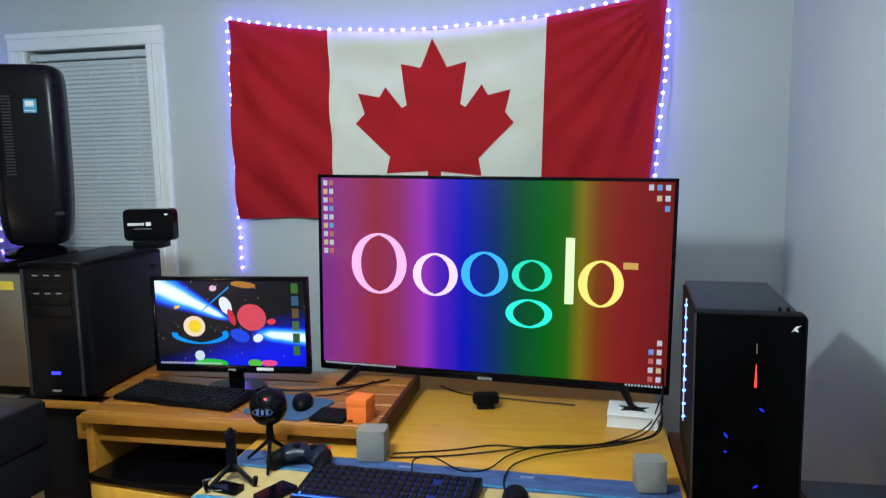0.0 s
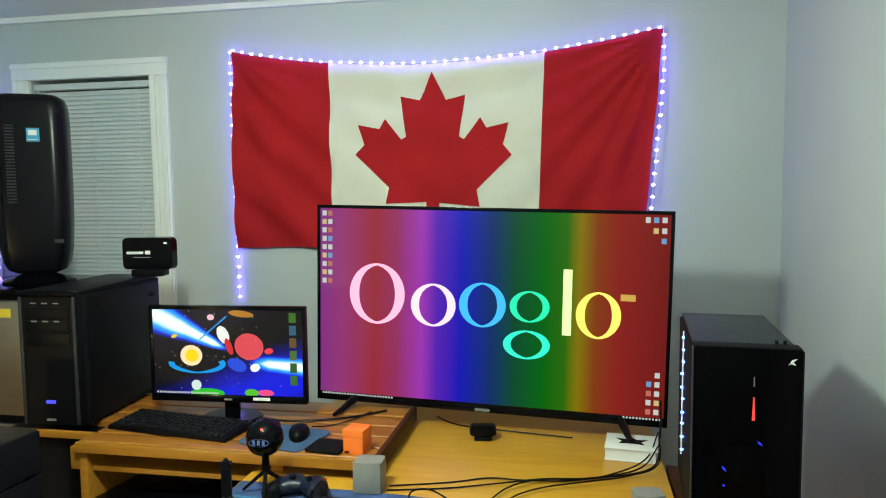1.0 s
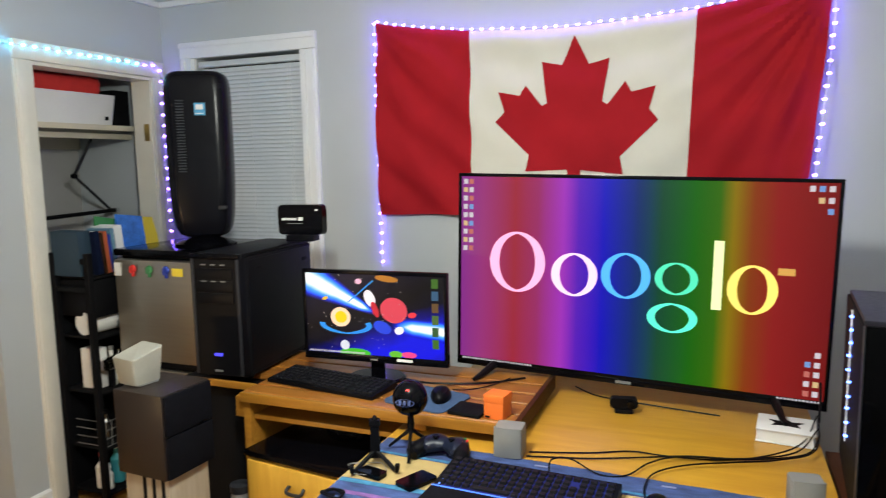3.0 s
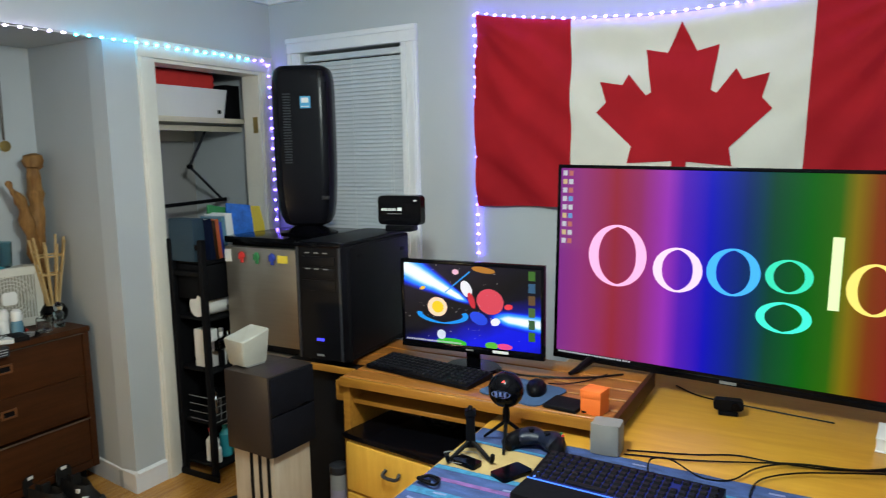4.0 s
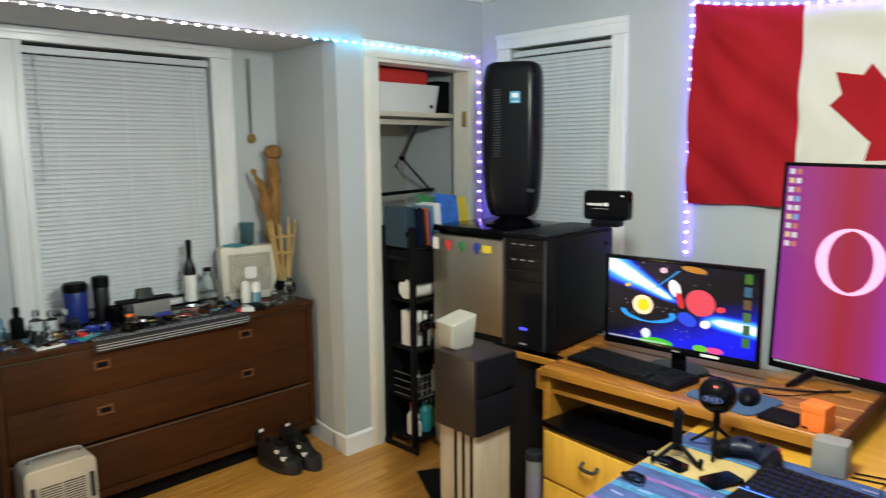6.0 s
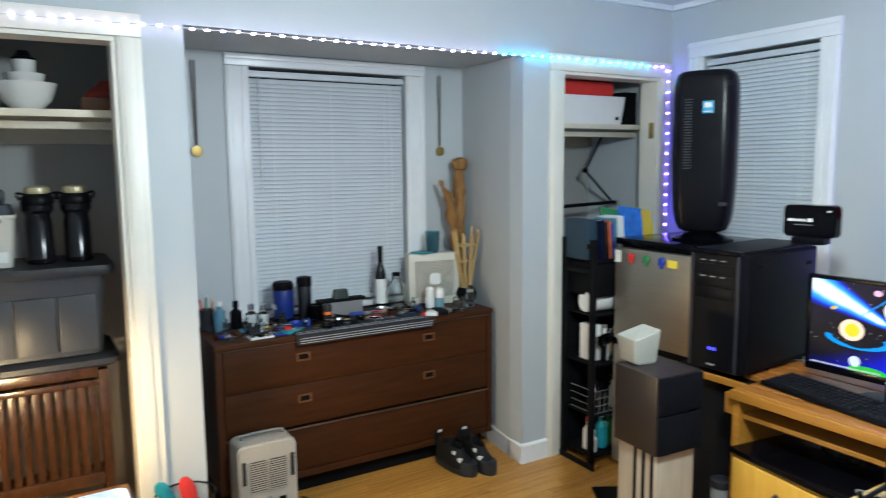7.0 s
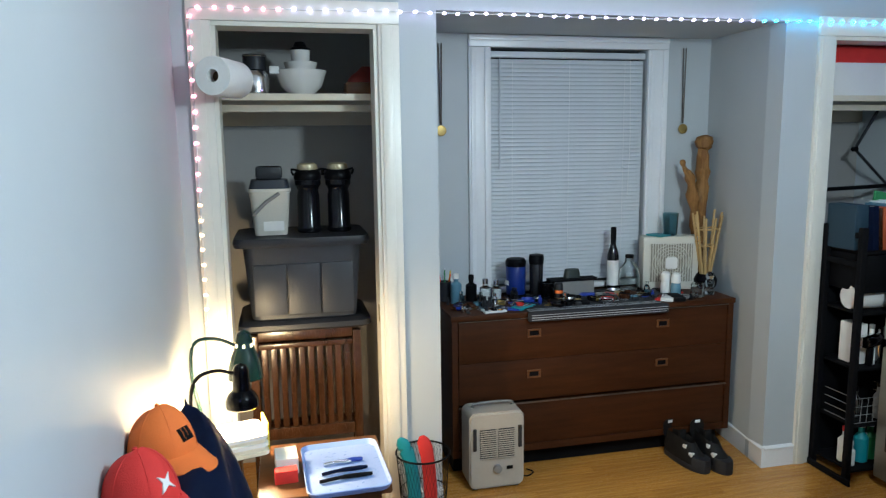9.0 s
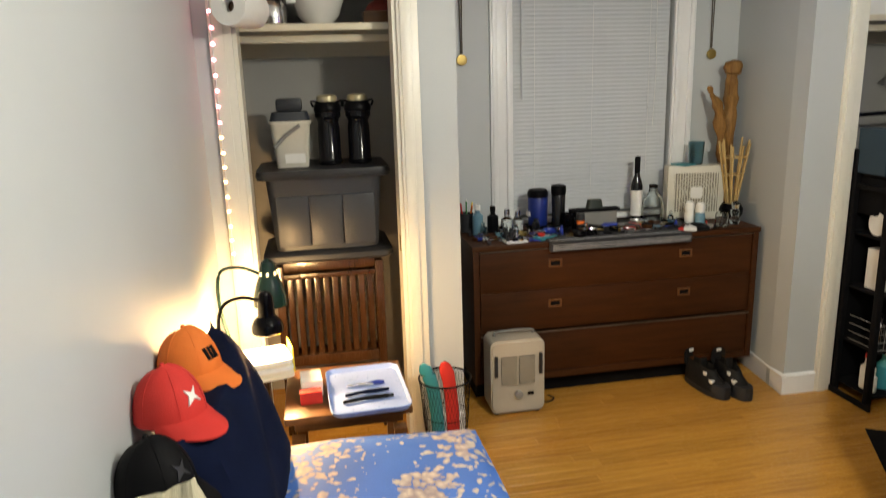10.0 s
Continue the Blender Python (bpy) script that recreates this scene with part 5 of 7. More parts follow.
for z0, z1 in ((0.362, 0.562), (0.564, 0.765)):
    d = part("drawer", box(-0.40, -W2 + 0.034, z0, -0.006, W2 - 0.034, z1, 0.002), WALNUT, dr)
    for yc in (-0.335, 0.345):
        zc = z0 + 0.128
        bm = bmesh.new()
        for a, b, c, e in ((-0.034, -0.020, 0.034, -0.012), (-0.034, 0.012, 0.034, 0.020), (-0.034, -0.012, -0.024, 0.012), (0.024, -0.012, 0.034, 0.012)):
            add_box(bm, -0.0055, yc + a, zc + b, 0.001, yc + c, zc + e, 0.001)
        part("pull", bm, STAND_WOOD, d, "carved wooden pull")
        # flat black plate on the drawer face paints the shade of the pull's opening
        part("pull_shade", box(-0.0058, yc - 0.024, zc - 0.012, -0.0045, yc + 0.024, zc + 0.012), MATTE, d)
part("drawer", box(-0.40, -W2 + 0.034, 0.138, -0.006, W2 - 0.034, 0.342, 0.002), WALNUT, dr, "deep lower drawer")

RUG = mat("striped_mat", (0.018, 0.018, 0.022), 0.9, 0, 0.2, 20, 0.3, 300)
PALE = mat("pale_stripe", (0.36, 0.36, 0.37), 0.9, 0, 0.1, 20, 0.2)
rg = thing("dresser_runner", "grey striped runner laid over the dresser", "runner", (DX, 1.48, DZ + 0.001))
part("cloth", box(-0.36, -0.33, 0, 0.035, 0.36, 0.006, 0.002), RUG, rg)
part("front_drop", box(0.009, -0.33, -0.046, 0.040, 0.40, 0.0, 0.012, 4), RUG, rg)
for z0, z1, m, y1 in ((-0.036, -0.033, PALE, 0.385), (-0.026, -0.022, PALE, 0.39), (-0.014, -0.011, PALE, 0.39)):
    part("stripe", box(0.0402, -0.318, z0, 0.0412, y1, z1), m, rg)
for xs in (0.028, 0.012, -0.01):
    part("stripe", box(xs - 0.003, -0.325, 0.0062, xs + 0.001, 0.355, 0.0068), PALE, rg)
tz = DZ + 0.001


def jar(name, label, category, x, y, profile, m, extra=(), z=None, group="", seg=20):
    """A turned vessel with its separate pieces: (name, profile, material)."""
    ob = thing(name, label, category, (x, y, z if z is not None else tz), random.uniform(0, 90), group)
    part("body", lathe(profile, seg), m, ob)
    for n, p, mm in extra:
        part(n, lathe(p, seg), mm, ob)
    return ob


jar("wine_bottle", "dark wine bottle with a white label", "bottle", -3.17, 1.76, [(0.027, 0), (0.031, 0.006), (0.031, 0.19), (0.025, 0.215), (0.0135, 0.25), (0.0125, 0.32), (0.014, 0.322), (0.014, 0.335), (0.010, 0.338)], BROWN_GLASS,
    (("label", [(0.0314, 0.03), (0.0316, 0.035), (0.0316, 0.16), (0.0314, 0.165)], PAPER), ("foil", [(0.0142, 0.255), (0.0145, 0.26), (0.0148, 0.341), (0.011, 0.343)], MATTE)))
bmug = jar("travel_mug", "fat blue insulated travel mug", "mug", -3.14, 1.20, [(0.045, 0), (0.05, 0.008), (0.052, 0.16), (0.05, 0.165)], mat("navy_blue_plastic", (0.006, 0.022, 0.17), 0.35, 0, 0.1, 5, 0, 20), (("lid", [(0.053, 0.166), (0.054, 0.19), (0.045, 0.205), (0.02, 0.208)], BLACK), ("base_ring", [(0.0505, 0.0), (0.0515, 0.012), (0.0505, 0.022)], BLACK)))
part("print", box(-0.02, -0.0555, 0.07, 0.02, -0.052, 0.095, 0.001), WHITE, bmug)
jar("thermos_mug", "tall black steel thermos mug", "mug", -3.12, 1.305, [(0.036, 0), (0.038, 0.006), (0.034, 0.06), (0.036, 0.17), (0.034, 0.175)], mat("black_steel", (0.03, 0.03, 0.034), 0.2, 0.6), (("lid", [(0.037, 0.176), (0.039, 0.20), (0.037, 0.222), (0.02, 0.226)], BLACK),))
mg = jar("black_mug", "black mug with a handle", "mug", -3.04, 1.335, [(0.034, 0), (0.037, 0.005), (0.037, 0.09), (0.033, 0.09), (0.032, 0.02)], GLOSS)
part("handle", tube(smooth_path([(0.035, 0, 0.075), (0.06, 0, 0.07), (0.062, 0, 0.03), (0.035, 0, 0.018)], 4), 0.005), GLOSS, mg)
jar("soda_can", "dark printed drink can", "can", -2.985, 1.375, [(0.018, 0), (0.021, 0.006), (0.021, 0.085), (0.017, 0.094), (0.017, 0.096)], DARKGREY, (("band", [(0.0212, 0.045), (0.0213, 0.05), (0.0212, 0.060)], ORANGE),))
jar("glass_jug", "round clear glass jug with black cap", "jug", -3.12, 1.83, [(0.045, 0), (0.055, 0.012), (0.058, 0.07), (0.050, 0.125), (0.025, 0.155), (0.020, 0.185), (0.017, 0.185), (0.018, 0.155), (0.046, 0.12), (0.054, 0.07), (0.050, 0.016)], CLEAR, (("cap", [(0.022, 0.180), (0.023, 0.196), (0.018, 0.199)], BLACK),))
for k, (x, y, c, m) in enumerate(((-3.09, 0.87, "blue label", BLUEBOTTLE), (-3.06, 0.94, "black", BLACK), (-3.05, 1.01, "clear", CLEAR), (-3.08, 1.075, "clear", CLEAR))):
    h = (0.125, 0.12, 0.10, 0.085)[k]
    jar("toiletry_bottle", ("slim bottle with a blue label", "black capped deodorant stick", "clear glass scent bottle", "small clear scent bottle")[k], "bottle", x, y, [(0.026, 0), (0.028, 0.004), (0.028, h * 0.8), (0.012, h * 0.9), (0.012, h)], m, (("cap", [(0.014, h + 0.0005), (0.014, h + 0.025), (0.01, h + 0.028)], (WHITE, BLACK, CHROME, CHROME)[k]),), group="toiletries")
pc_ = jar("pen_cup", "dark cup full of pens and combs", "cup", -3.17, 0.83, [(0.032, 0), (0.034, 0.1), (0.03, 0.1), (0.028, 0.01)], DARKGREY)
for k, m in enumerate((ORANGE, YELLOW, WHITE, GREYPL, RED, GREEN)):
    a = k * 1.05
    part("pen", tube([(0.012 * math.cos(a), 0.012 * math.sin(a), 0.012), (0.034 * math.cos(a), 0.034 * math.sin(a), 0.14 + 0.012 * (k % 3))], 0.004), m, pc_)
for k, (x, y) in enumerate(((-2.99, 1.97), (-2.94, 2.0))):
    jar("deodorant", "white capped roll-on deodorant", "deodorant", x, y, [(0.02, 0), (0.024, 0.004), (0.026, 0.05), (0.022, 0.07)], (WHITE, BLUEBOTTLE)[k], (("cap", [(0.023, 0.0705), (0.025, 0.085), (0.022, 0.112), (0.012, 0.122)], WHITE),), group="deodorants")
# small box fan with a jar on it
# darker copy of CREAM: the shade between the grille bars, put into the colour
CREAM_SHADE = mat("shaded_cream_plastic", (0.24, 0.225, 0.185), 0.6, 0, 0.15, 9, 0.05)
bf = thing("box_fan", "small cream box fan with a square grille", "fan", (-3.13, 2.065, tz), 78)
part("frame", box(-0.15, -0.045, 0, 0.15, 0.045, 0.29, 0.012), CREAM, bf)
part("grille_bed", box(-0.115, -0.0468, 0.045, 0.115, -0.0455, 0.25), CREAM_SHADE, bf)
for k in range(17):
    part("grille_bar", box(-0.115 + 0.0137 * k, -0.051, 0.045, -0.111 + 0.0137 * k, -0.0469, 0.25), CREAM, bf)
for k in range(5):
    r = 0.036 + 0.016 * k
    part("grille_ring", tube([(r * math.cos(a), -0.0525, 0.148 + r * math.sin(a)) for a in [6.28318 * i / 28 for i in range(29)]], 0.002, 5), CREAM, bf)
part("hub", prism(rounded(0.062, 0.062, 0.012), 0.0, 0.004, 1.0, Matrix.Translation((0, -0.0535, 0.148)) @ UPRIGHT), WHITE, bf, "white square hub")
single("leaflet", box(-0.05, -0.04, 0, 0.05, 0.04, 0.008), TEAL, "teal booklet lying on the box fan", "booklet", (-3.13, 2.0, tz + 0.291), 20)
jar("glass_tumbler", "teal tinted tumbler on the box fan", "tumbler", -3.13, 2.07, [(0.03, 0), (0.036, 0.005), (0.042, 0.12), (0.039, 0.12), (0.033, 0.01)], glass("teal_glass", (0.35, 0.55, 0.60)), z=tz + 0.291)
# driftwood and bamboo in a pot
pt = thing("driftwood", "tall forked driftwood branch leaning in the corner", "driftwood", (-3.16, 2.255, 0.0))
def branch(pts, thick, seed):
    """A gnarled limb: a tube whose girth swells and whose skin is ridged."""
    line = smooth_path(pts, 6)
    g3 = random.Random(seed)
    n = len(line)
    bm = tube(line, [thick * (1.0 + 0.16 * math.sin(i * 1.3 + seed) + g3.uniform(-0.08, 0.08)) * (1.0 if i < n - 1 else 0.45) for i in range(n)], 14)
    for v in bm.verts:
        v.co.x += 0.006 * math.sin(v.co.z * 42 + v.co.y * 60)
        v.co.y += 0.005 * math.sin(v.co.z * 30 + 2 + v.co.x * 70)
    return bm


part("trunk", branch([(0.03, 0.005, 0.802), (0.01, 0.0, 1.1), (0.01, 0.008, 1.35), (0.0, 0.014, 1.48), (0.0, 0.018, 1.56)], 0.034, 1), TAN, pt)
knob = lathe([(0.02, -0.035), (0.042, -0.02), (0.047, 0.01), (0.036, 0.035), (0.012, 0.046)], 14, (0.0, 0.018, 1.578))
for v in knob.verts:
    v.co.y += 0.008 * math.sin(v.co.z * 90 + v.co.x * 60)
part("knob", knob, TAN, pt)
part("branch", branch([(0.01, -0.01, 1.02), (0.02, -0.035, 1.2), (0.03, -0.07, 1.36), (0.03, -0.098, 1.44)], 0.027, 2), TAN, pt)
part("stub", branch([(0.03, -0.09, 1.40), (0.03, -0.113, 1.46), (0.03, -0.122, 1.495)], 0.015, 3), TAN, pt)
bp_ = jar("reed_pot", "dark round pot holding bamboo reeds", "pot", -3.04, 2.235, [(0.04, 0), (0.06, 0.03), (0.062, 0.06), (0.045, 0.09), (0.04, 0.09), (0.05, 0.05)], GLOSS)
for k in range(9):
    a = k * 0.7
    b0, b1 = Vector((0.015 * math.cos(a), 0.015 * math.sin(a), 0.03)), Vector((0.06 * math.cos(a), 0.088 * math.sin(a), 0.39 + 0.012 * (k % 4)))
    bm = tube([b0, b1], 0.006, 7)
    for q in (0.35, 0.6, 0.85):
        p = b0.lerp(b1, q)
        add_lathe(bm, [(0.006, -0.004), (0.009, 0), (0.006, 0.004)], 8, p)
    part("reed", bm, REED, bp_)
for q in (0.22, 0.31):
    part("tie", tube([(0.05 * q / 0.38 * math.cos(a) * 1.25, 0.066 * q / 0.38 * math.sin(a) * 1.25, q + 0.02) for a in [6.28318 * i / 20 for i in range(21)]], 0.0045, 6), REED, bp_)
jar("glass_jar", "clear faceted glass jar", "jar", -2.90, 2.10, [(0.03, 0), (0.034, 0.005), (0.034, 0.06), (0.028, 0.07), (0.025, 0.07), (0.03, 0.055), (0.03, 0.01)], CLEAR)
jar("glass_jar", "clear stacked glass ornament", "jar", -2.93, 2.19, [(0.022, 0), (0.026, 0.02), (0.018, 0.04), (0.026, 0.06), (0.016, 0.08), (0.022, 0.1), (0.008, 0.12)], CLEAR)
fl = thing("shaver_tray", "narrow black rack with a shaver on it", "rack", (-3.08, 1.485, tz), 90)
part("tray", box(-0.13, -0.03, 0.085, 0.13, 0.03, 0.1, 0.003), MATTE, fl)
part("stand_box", box(-0.115, -0.026, 0, 0.115, 0.024, 0.0845, 0.004), GREYPL, fl, "grey box under the rack")
part("shaver", prism(rounded(0.09, 0.05, 0.02), 0.101, 0.145, 0.8), mat("dark_green_case", (0.02, 0.03, 0.025), 0.4), fl)
rg2 = random.Random(12)
CLUT = (BLACK, GREYPL, MATTE, BLUE, DARKGREY, GOLD, CHROME, MATTE, BLACK, DARKGREY, WALNUT, DARKGREY, MATTE, CHROME, RED, BLACK, BLUEBOTTLE)
names = (("coin_dish", "small dark dish of coins"), ("key_ring", "bunch of keys"), ("lighter", "small plastic lighter"), ("watch", "black strap watch"), ("pill_box", "small plastic pill box"), ("battery", "small battery"), ("tin", "small round tin"), ("vial", "small glass vial"), ("cord_loop", "loop of thin cord"))
for k in range(190):
    x, y = rg2.uniform(-3.08, -2.86), rg2.uniform(0.82, 2.06)
    base = tz + (0.007 if 1.14 < y < 1.85 else 0)
    n, lab = names[k % 9]
    m = CLUT[rg2.randrange(len(CLUT))]
    s_ = rg2.uniform(0.6, 1.3)
    if n in ("coin_dish", "tin"):
        bm = lathe([(0.022 * s_, 0), (0.026 * s_, 0.004), (0.028 * s_, 0.018), (0.024 * s_, 0.018), (0.02 * s_, 0.006)], 16)
    elif n == "watch":
        bm = lathe([(0.026, 0), (0.028, 0.006), (0.026, 0.016), (0.023, 0.016), (0.023, 0.0)], 18, sx=1.0, sy=0.7)
    elif n == "key_ring":
        bm = tube([(0.012 * math.cos(a), 0.012 * math.sin(a), 0.002) for a in [6.3 * i / 10 for i in range(11)]], 0.0014, 5)
        for q in range(3):
            add_box(bm, 0.01 + 0.004 * q, -0.02 + 0.014 * q, 0.001 + 0.002 * q, 0.055, -0.012 + 0.014 * q, 0.003 + 0.002 * q)
    elif n == "vial":
        bm = lathe([(0.010 * s_, 0), (0.012 * s_, 0.003), (0.012 * s_, 0.032 * s_), (0.006 * s_, 0.040 * s_), (0.007 * s_, 0.052 * s_)], 12)
        m = (CLEAR, CHROME, DARKGREY, BLUE, CLEAR)[rg2.randrange(5)]
    elif n == "cord_loop":
        bm = tube([(0.036 * s_ * math.cos(a), 0.02 * s_ * math.sin(a * 1.5), 0.003 + 0.003 * math.sin(3 * a)) for a in [12.5 * i / 40 for i in range(41)]], 0.0016, 5)
    else:
        bm = box(-0.03 * s_, -0.012 * s_, 0, 0.03 * s_, 0.012 * s_, 0.014 * s_, 0.003)
    single(n, bm, m, lab + " on the cluttered dresser", n.replace("_", " "), (x, y, base), rg2.uniform(0, 180), "dresser clutter")
for k, (x, y, m) in enumerate(((-2.90, 1.08, BLUE), (-2.87, 1.0, WHITE), (-2.90, 1.16, TEAL), (-2.88, 1.92, PAPER), (-2.87, 1.96, MATTE))):
    single("card", box(-0.055, -0.03, 0, 0.055, 0.03, 0.005 + 0.004 * k, 0.001), m, "flat card packet on the dresser front", "card", (x, y, tz), 70 + 25 * k, "cards on the dresser")


def medal(label, place):
    ob = thing("medal", label, "medal", place)
    bm = tube([(0, -0.008, 0.43), (0.002, -0.003, 0.03)], 0.003, 6)
    add_tube(bm, [(0, 0.008, 0.43), (0.002, 0.003, 0.03)], 0.003, 6)
    part("ribbon", bm, mat("ribbon_cloth", (0.10, 0.085, 0.07), 0.8), ob, "dull brown ribbon")
    part("disc", lathe([(0.024, 0), (0.027, 0.002), (0.027, 0.005), (0.022, 0.006)], 24, (0.004, 0, 0), turn=Matrix.Rotation(radians(90), 3, "Y")), GOLD, ob, "gold disc")
    return ob


medal("gold medal hanging on a dark ribbon", (NICHE_X + 0.012, 2.205, 1.66))
medal("gold medal hanging on a dark ribbon", (NICHE_X + 0.012, 0.843, 1.66))

# heater, shoes, waste bin on the floor
ht = thing("space_heater", "old cream electric fan heater on the floor", "heater", (-2.745, 0.955, 0), 90)
ht.matrix_basis = pose(-2.745, 0.955, 0, 0, 0, 90) @ Matrix.Diagonal((1, 1, 0.95, 1))
part("body", prism(rounded(0.262, 0.385, 0.035), -0.075, 0.062, 1.0, Matrix.Translation((0, 0, 0.205)) @ UPRIGHT), BEIGE, ht)
part("front_rim", prism(rounded(0.255, 0.375, 0.03), 0.062, 0.07, 0.97, Matrix.Translation((0, 0, 0.205)) @ UPRIGHT), BEIGE, ht)
for sx in (-1, 1):
    part("grille_bed", box(sx * 0.0435 - 0.038, -0.0745, 0.165, sx * 0.0435 + 0.038, -0.0705, 0.315), DARKGREY, ht)
    for k in range(14):
        part("louvre", box(sx * 0.0435 - 0.038, -0.080, 0.168 + 0.0107 * k, sx * 0.0435 + 0.038, -0.0748, 0.1722 + 0.0107 * k), BEIGE, ht)
    part("side_handle", box(sx * 0.108 - 0.008, -0.083, 0.215, sx * 0.108 + 0.008, -0.0705, 0.325, 0.004), DARKGREY, ht)
part("knob", lathe([(0.02, 0), (0.02, 0.016), (0.014, 0.018)], 18, (0, -0.0705, 0.115), turn=UPRIGHT.to_3x3()), GREYPL, ht)
part("switch", box(0.045, -0.075, 0.105, 0.075, -0.0705, 0.122, 0.002), BLACK, ht)
part("carry_handle", tube(smooth_path([(-0.09, 0.01, 0.392), (-0.085, 0.01, 0.418), (0.085, 0.01, 0.418), (0.09, 0.01, 0.392)], 4), 0.006), GREYPL, ht)
for sx in (-0.1, 0.1):
    part("foot", box(sx - 0.012, -0.05, 0, sx + 0.012, 0.06, 0.014, 0.003), BLACK, ht)
part("cord", tube(smooth_path([(0.12, 0.05, 0.03), (0.17, 0.02, 0.006), (0.22, 0.05, 0.006), (0.2, 0.09, 0.006)], 5), 0.0035), BLACK, ht)


def shoe(place, turn):
    """A strapped shoe, toe along +y: sole, lasted upper open at the ankle, tall heel."""
    ob = thing("shoe", "black strapped walking shoe with pale buckles", "shoe", place, turn, "pair of shoes")
    def outline(z, k):
        pts = []
        for i in range(26):
            a = 6.28318 * i / 26
            y = 0.145 * math.cos(a)
            w = 0.047 * (1 + 0.14 * math.sin((y + 0.02) * 14)) * abs(math.sin(a)) ** 0.75
            pts.append(Vector((math.copysign(w, math.sin(a)) * k, y * (0.94 + 0.06 * k), z)))
        return pts
    part("sole", add_ring(bmesh.new(), [outline(z, k) for z, k in ((0, 0.96), (0.006, 1.02), (0.018, 1.04), (0.026, 1.0))]), DARKGREY, ob, "charcoal rubber sole")
    rings = []
    for z, k, cut in ((0.0262, 0.97, 0.0), (0.045, 0.98, 0.0), (0.068, 0.9, 0.25), (0.088, 0.78, 0.6), (0.112, 0.68, 0.8), (0.119, 0.62, 0.84), (0.085, 0.5, 0.82)):
        row = []
        for p in outline(z, k):
            f = max(0.0, (p.y + 0.02) / 0.165)
            row.append(Vector((p.x * (1 - 0.25 * cut * f), p.y - cut * f * 0.115, p.z - 0.012 * f * (z > 0.05))))
        rings.append(row)
    part("upper", add_ring(bmesh.new(), rings), SHOE_BLACK, ob)
    part("toe_cap", add_ring(bmesh.new(), [[Vector((p.x * 1.01, p.y * 1.01, p.z)) for p in outline(z, k) if p.y > 0.07] for z, k in ((0.0262, 0.985), (0.045, 0.99), (0.06, 0.9))]), DARKGREY, ob, "charcoal rubber toe cap")
    for y, z, w in ((0.066, 0.070, 0.040), (0.022, 0.094, 0.037)):
        strap = part("strap", box(-w, y - 0.011, z - 0.003, w, y + 0.011, z + 0.003, 0.002), MATTE, ob, "black webbing strap")
        for v in strap.data.vertices:
            v.co.z -= 0.020 * (v.co.x / w) ** 2
        part("buckle", box(w - 0.020, y - 0.011, z - 0.012, w, y + 0.011, z + 0.004, 0.002), PAPER, strap, "pale buckle")
    part("tongue", box(-0.020, -0.040, 0.09, 0.020, -0.026, 0.142, 0.005), SHOE_BLACK, ob)
    part("heel_cup", prism(rounded(0.076, 0.09, 0.030), -0.005, 0.005, 0.9, Matrix.Translation((0, -0.126, 0.120)) @ UPRIGHT), SHOE_BLACK, ob, "tall padded heel")
    part("heel_tab", box(-0.013, -0.1205, 0.146, 0.013, -0.118, 0.159, 0.0008), PAPER, ob, "pale pull tab")
    return ob


SHOE_BLACK = mat("shoe_nylon", (0.005, 0.0045, 0.0045), 0.7, 0, 0.6, 30, 0.3, 300, spec=0.3)
for sx_, sy_, st_ in ((-2.715, 1.955, -78), (-2.68, 2.07, -88)):
    shoe((sx_, sy_, 0), st_).matrix_basis = pose(sx_, sy_, 0, 0, 0, st_) @ Matrix.Diagonal((1.05, 1.0, 1.12, 1))

wb = thing("waste_bin", "black wire mesh waste bin with bright slippers", "bin", (-2.455, 0.565, 0))
for z, r in ((0.006, 0.085), (0.33, 0.112), (0.165, 0.098)):
    part("rim", tube([(r * math.cos(a), r * math.sin(a), z) for a in [6.28318 * i / 28 for i in range(29)]], 0.004 if z != 0.165 else 0.002, 6), BLACK, wb)
wire = bmesh.new()
for k in range(44):
    a, b = 6.28318 * k / 44, 6.28318 * (k + 5) / 44
    for p, q in ((a, b), (b, a)):
        add_tube(wire, [(0.085 * math.cos(p), 0.085 * math.sin(p), 0.006), (0.099 * math.cos((p + q) / 2), 0.099 * math.sin((p + q) / 2), 0.165), (0.112 * math.cos(q), 0.112 * math.sin(q), 0.33)], 0.0006, 4)
part("mesh_wire", wire, BLACK, wb)
part("floor_plate", lathe([(0.084, 0.004), (0.084, 0.007)], 24), BLACK, wb)
for y, m, lab, lean in ((-0.035, TEAL, "teal foam slipper in the waste bin", -0.05), (0.03, RED, "red foam slipper in the waste bin", -0.03)):
    bm = tube(smooth_path([(0.02, y, 0.01), (0.02, y + lean * 0.2, 0.2), (0.025, y + lean * 0.6, 0.33), (0.03, y + lean * 1.3, 0.41)], 4), [0.028] * 9 + [0.03, 0.028, 0.026, 0.012], 10)
    for v in bm.verts:
        v.co.x = 0.022 + (v.co.x - 0.022) * 0.45
    single("slipper", bm, m, lab, "slipper", (-2.455, 0.565, 0))

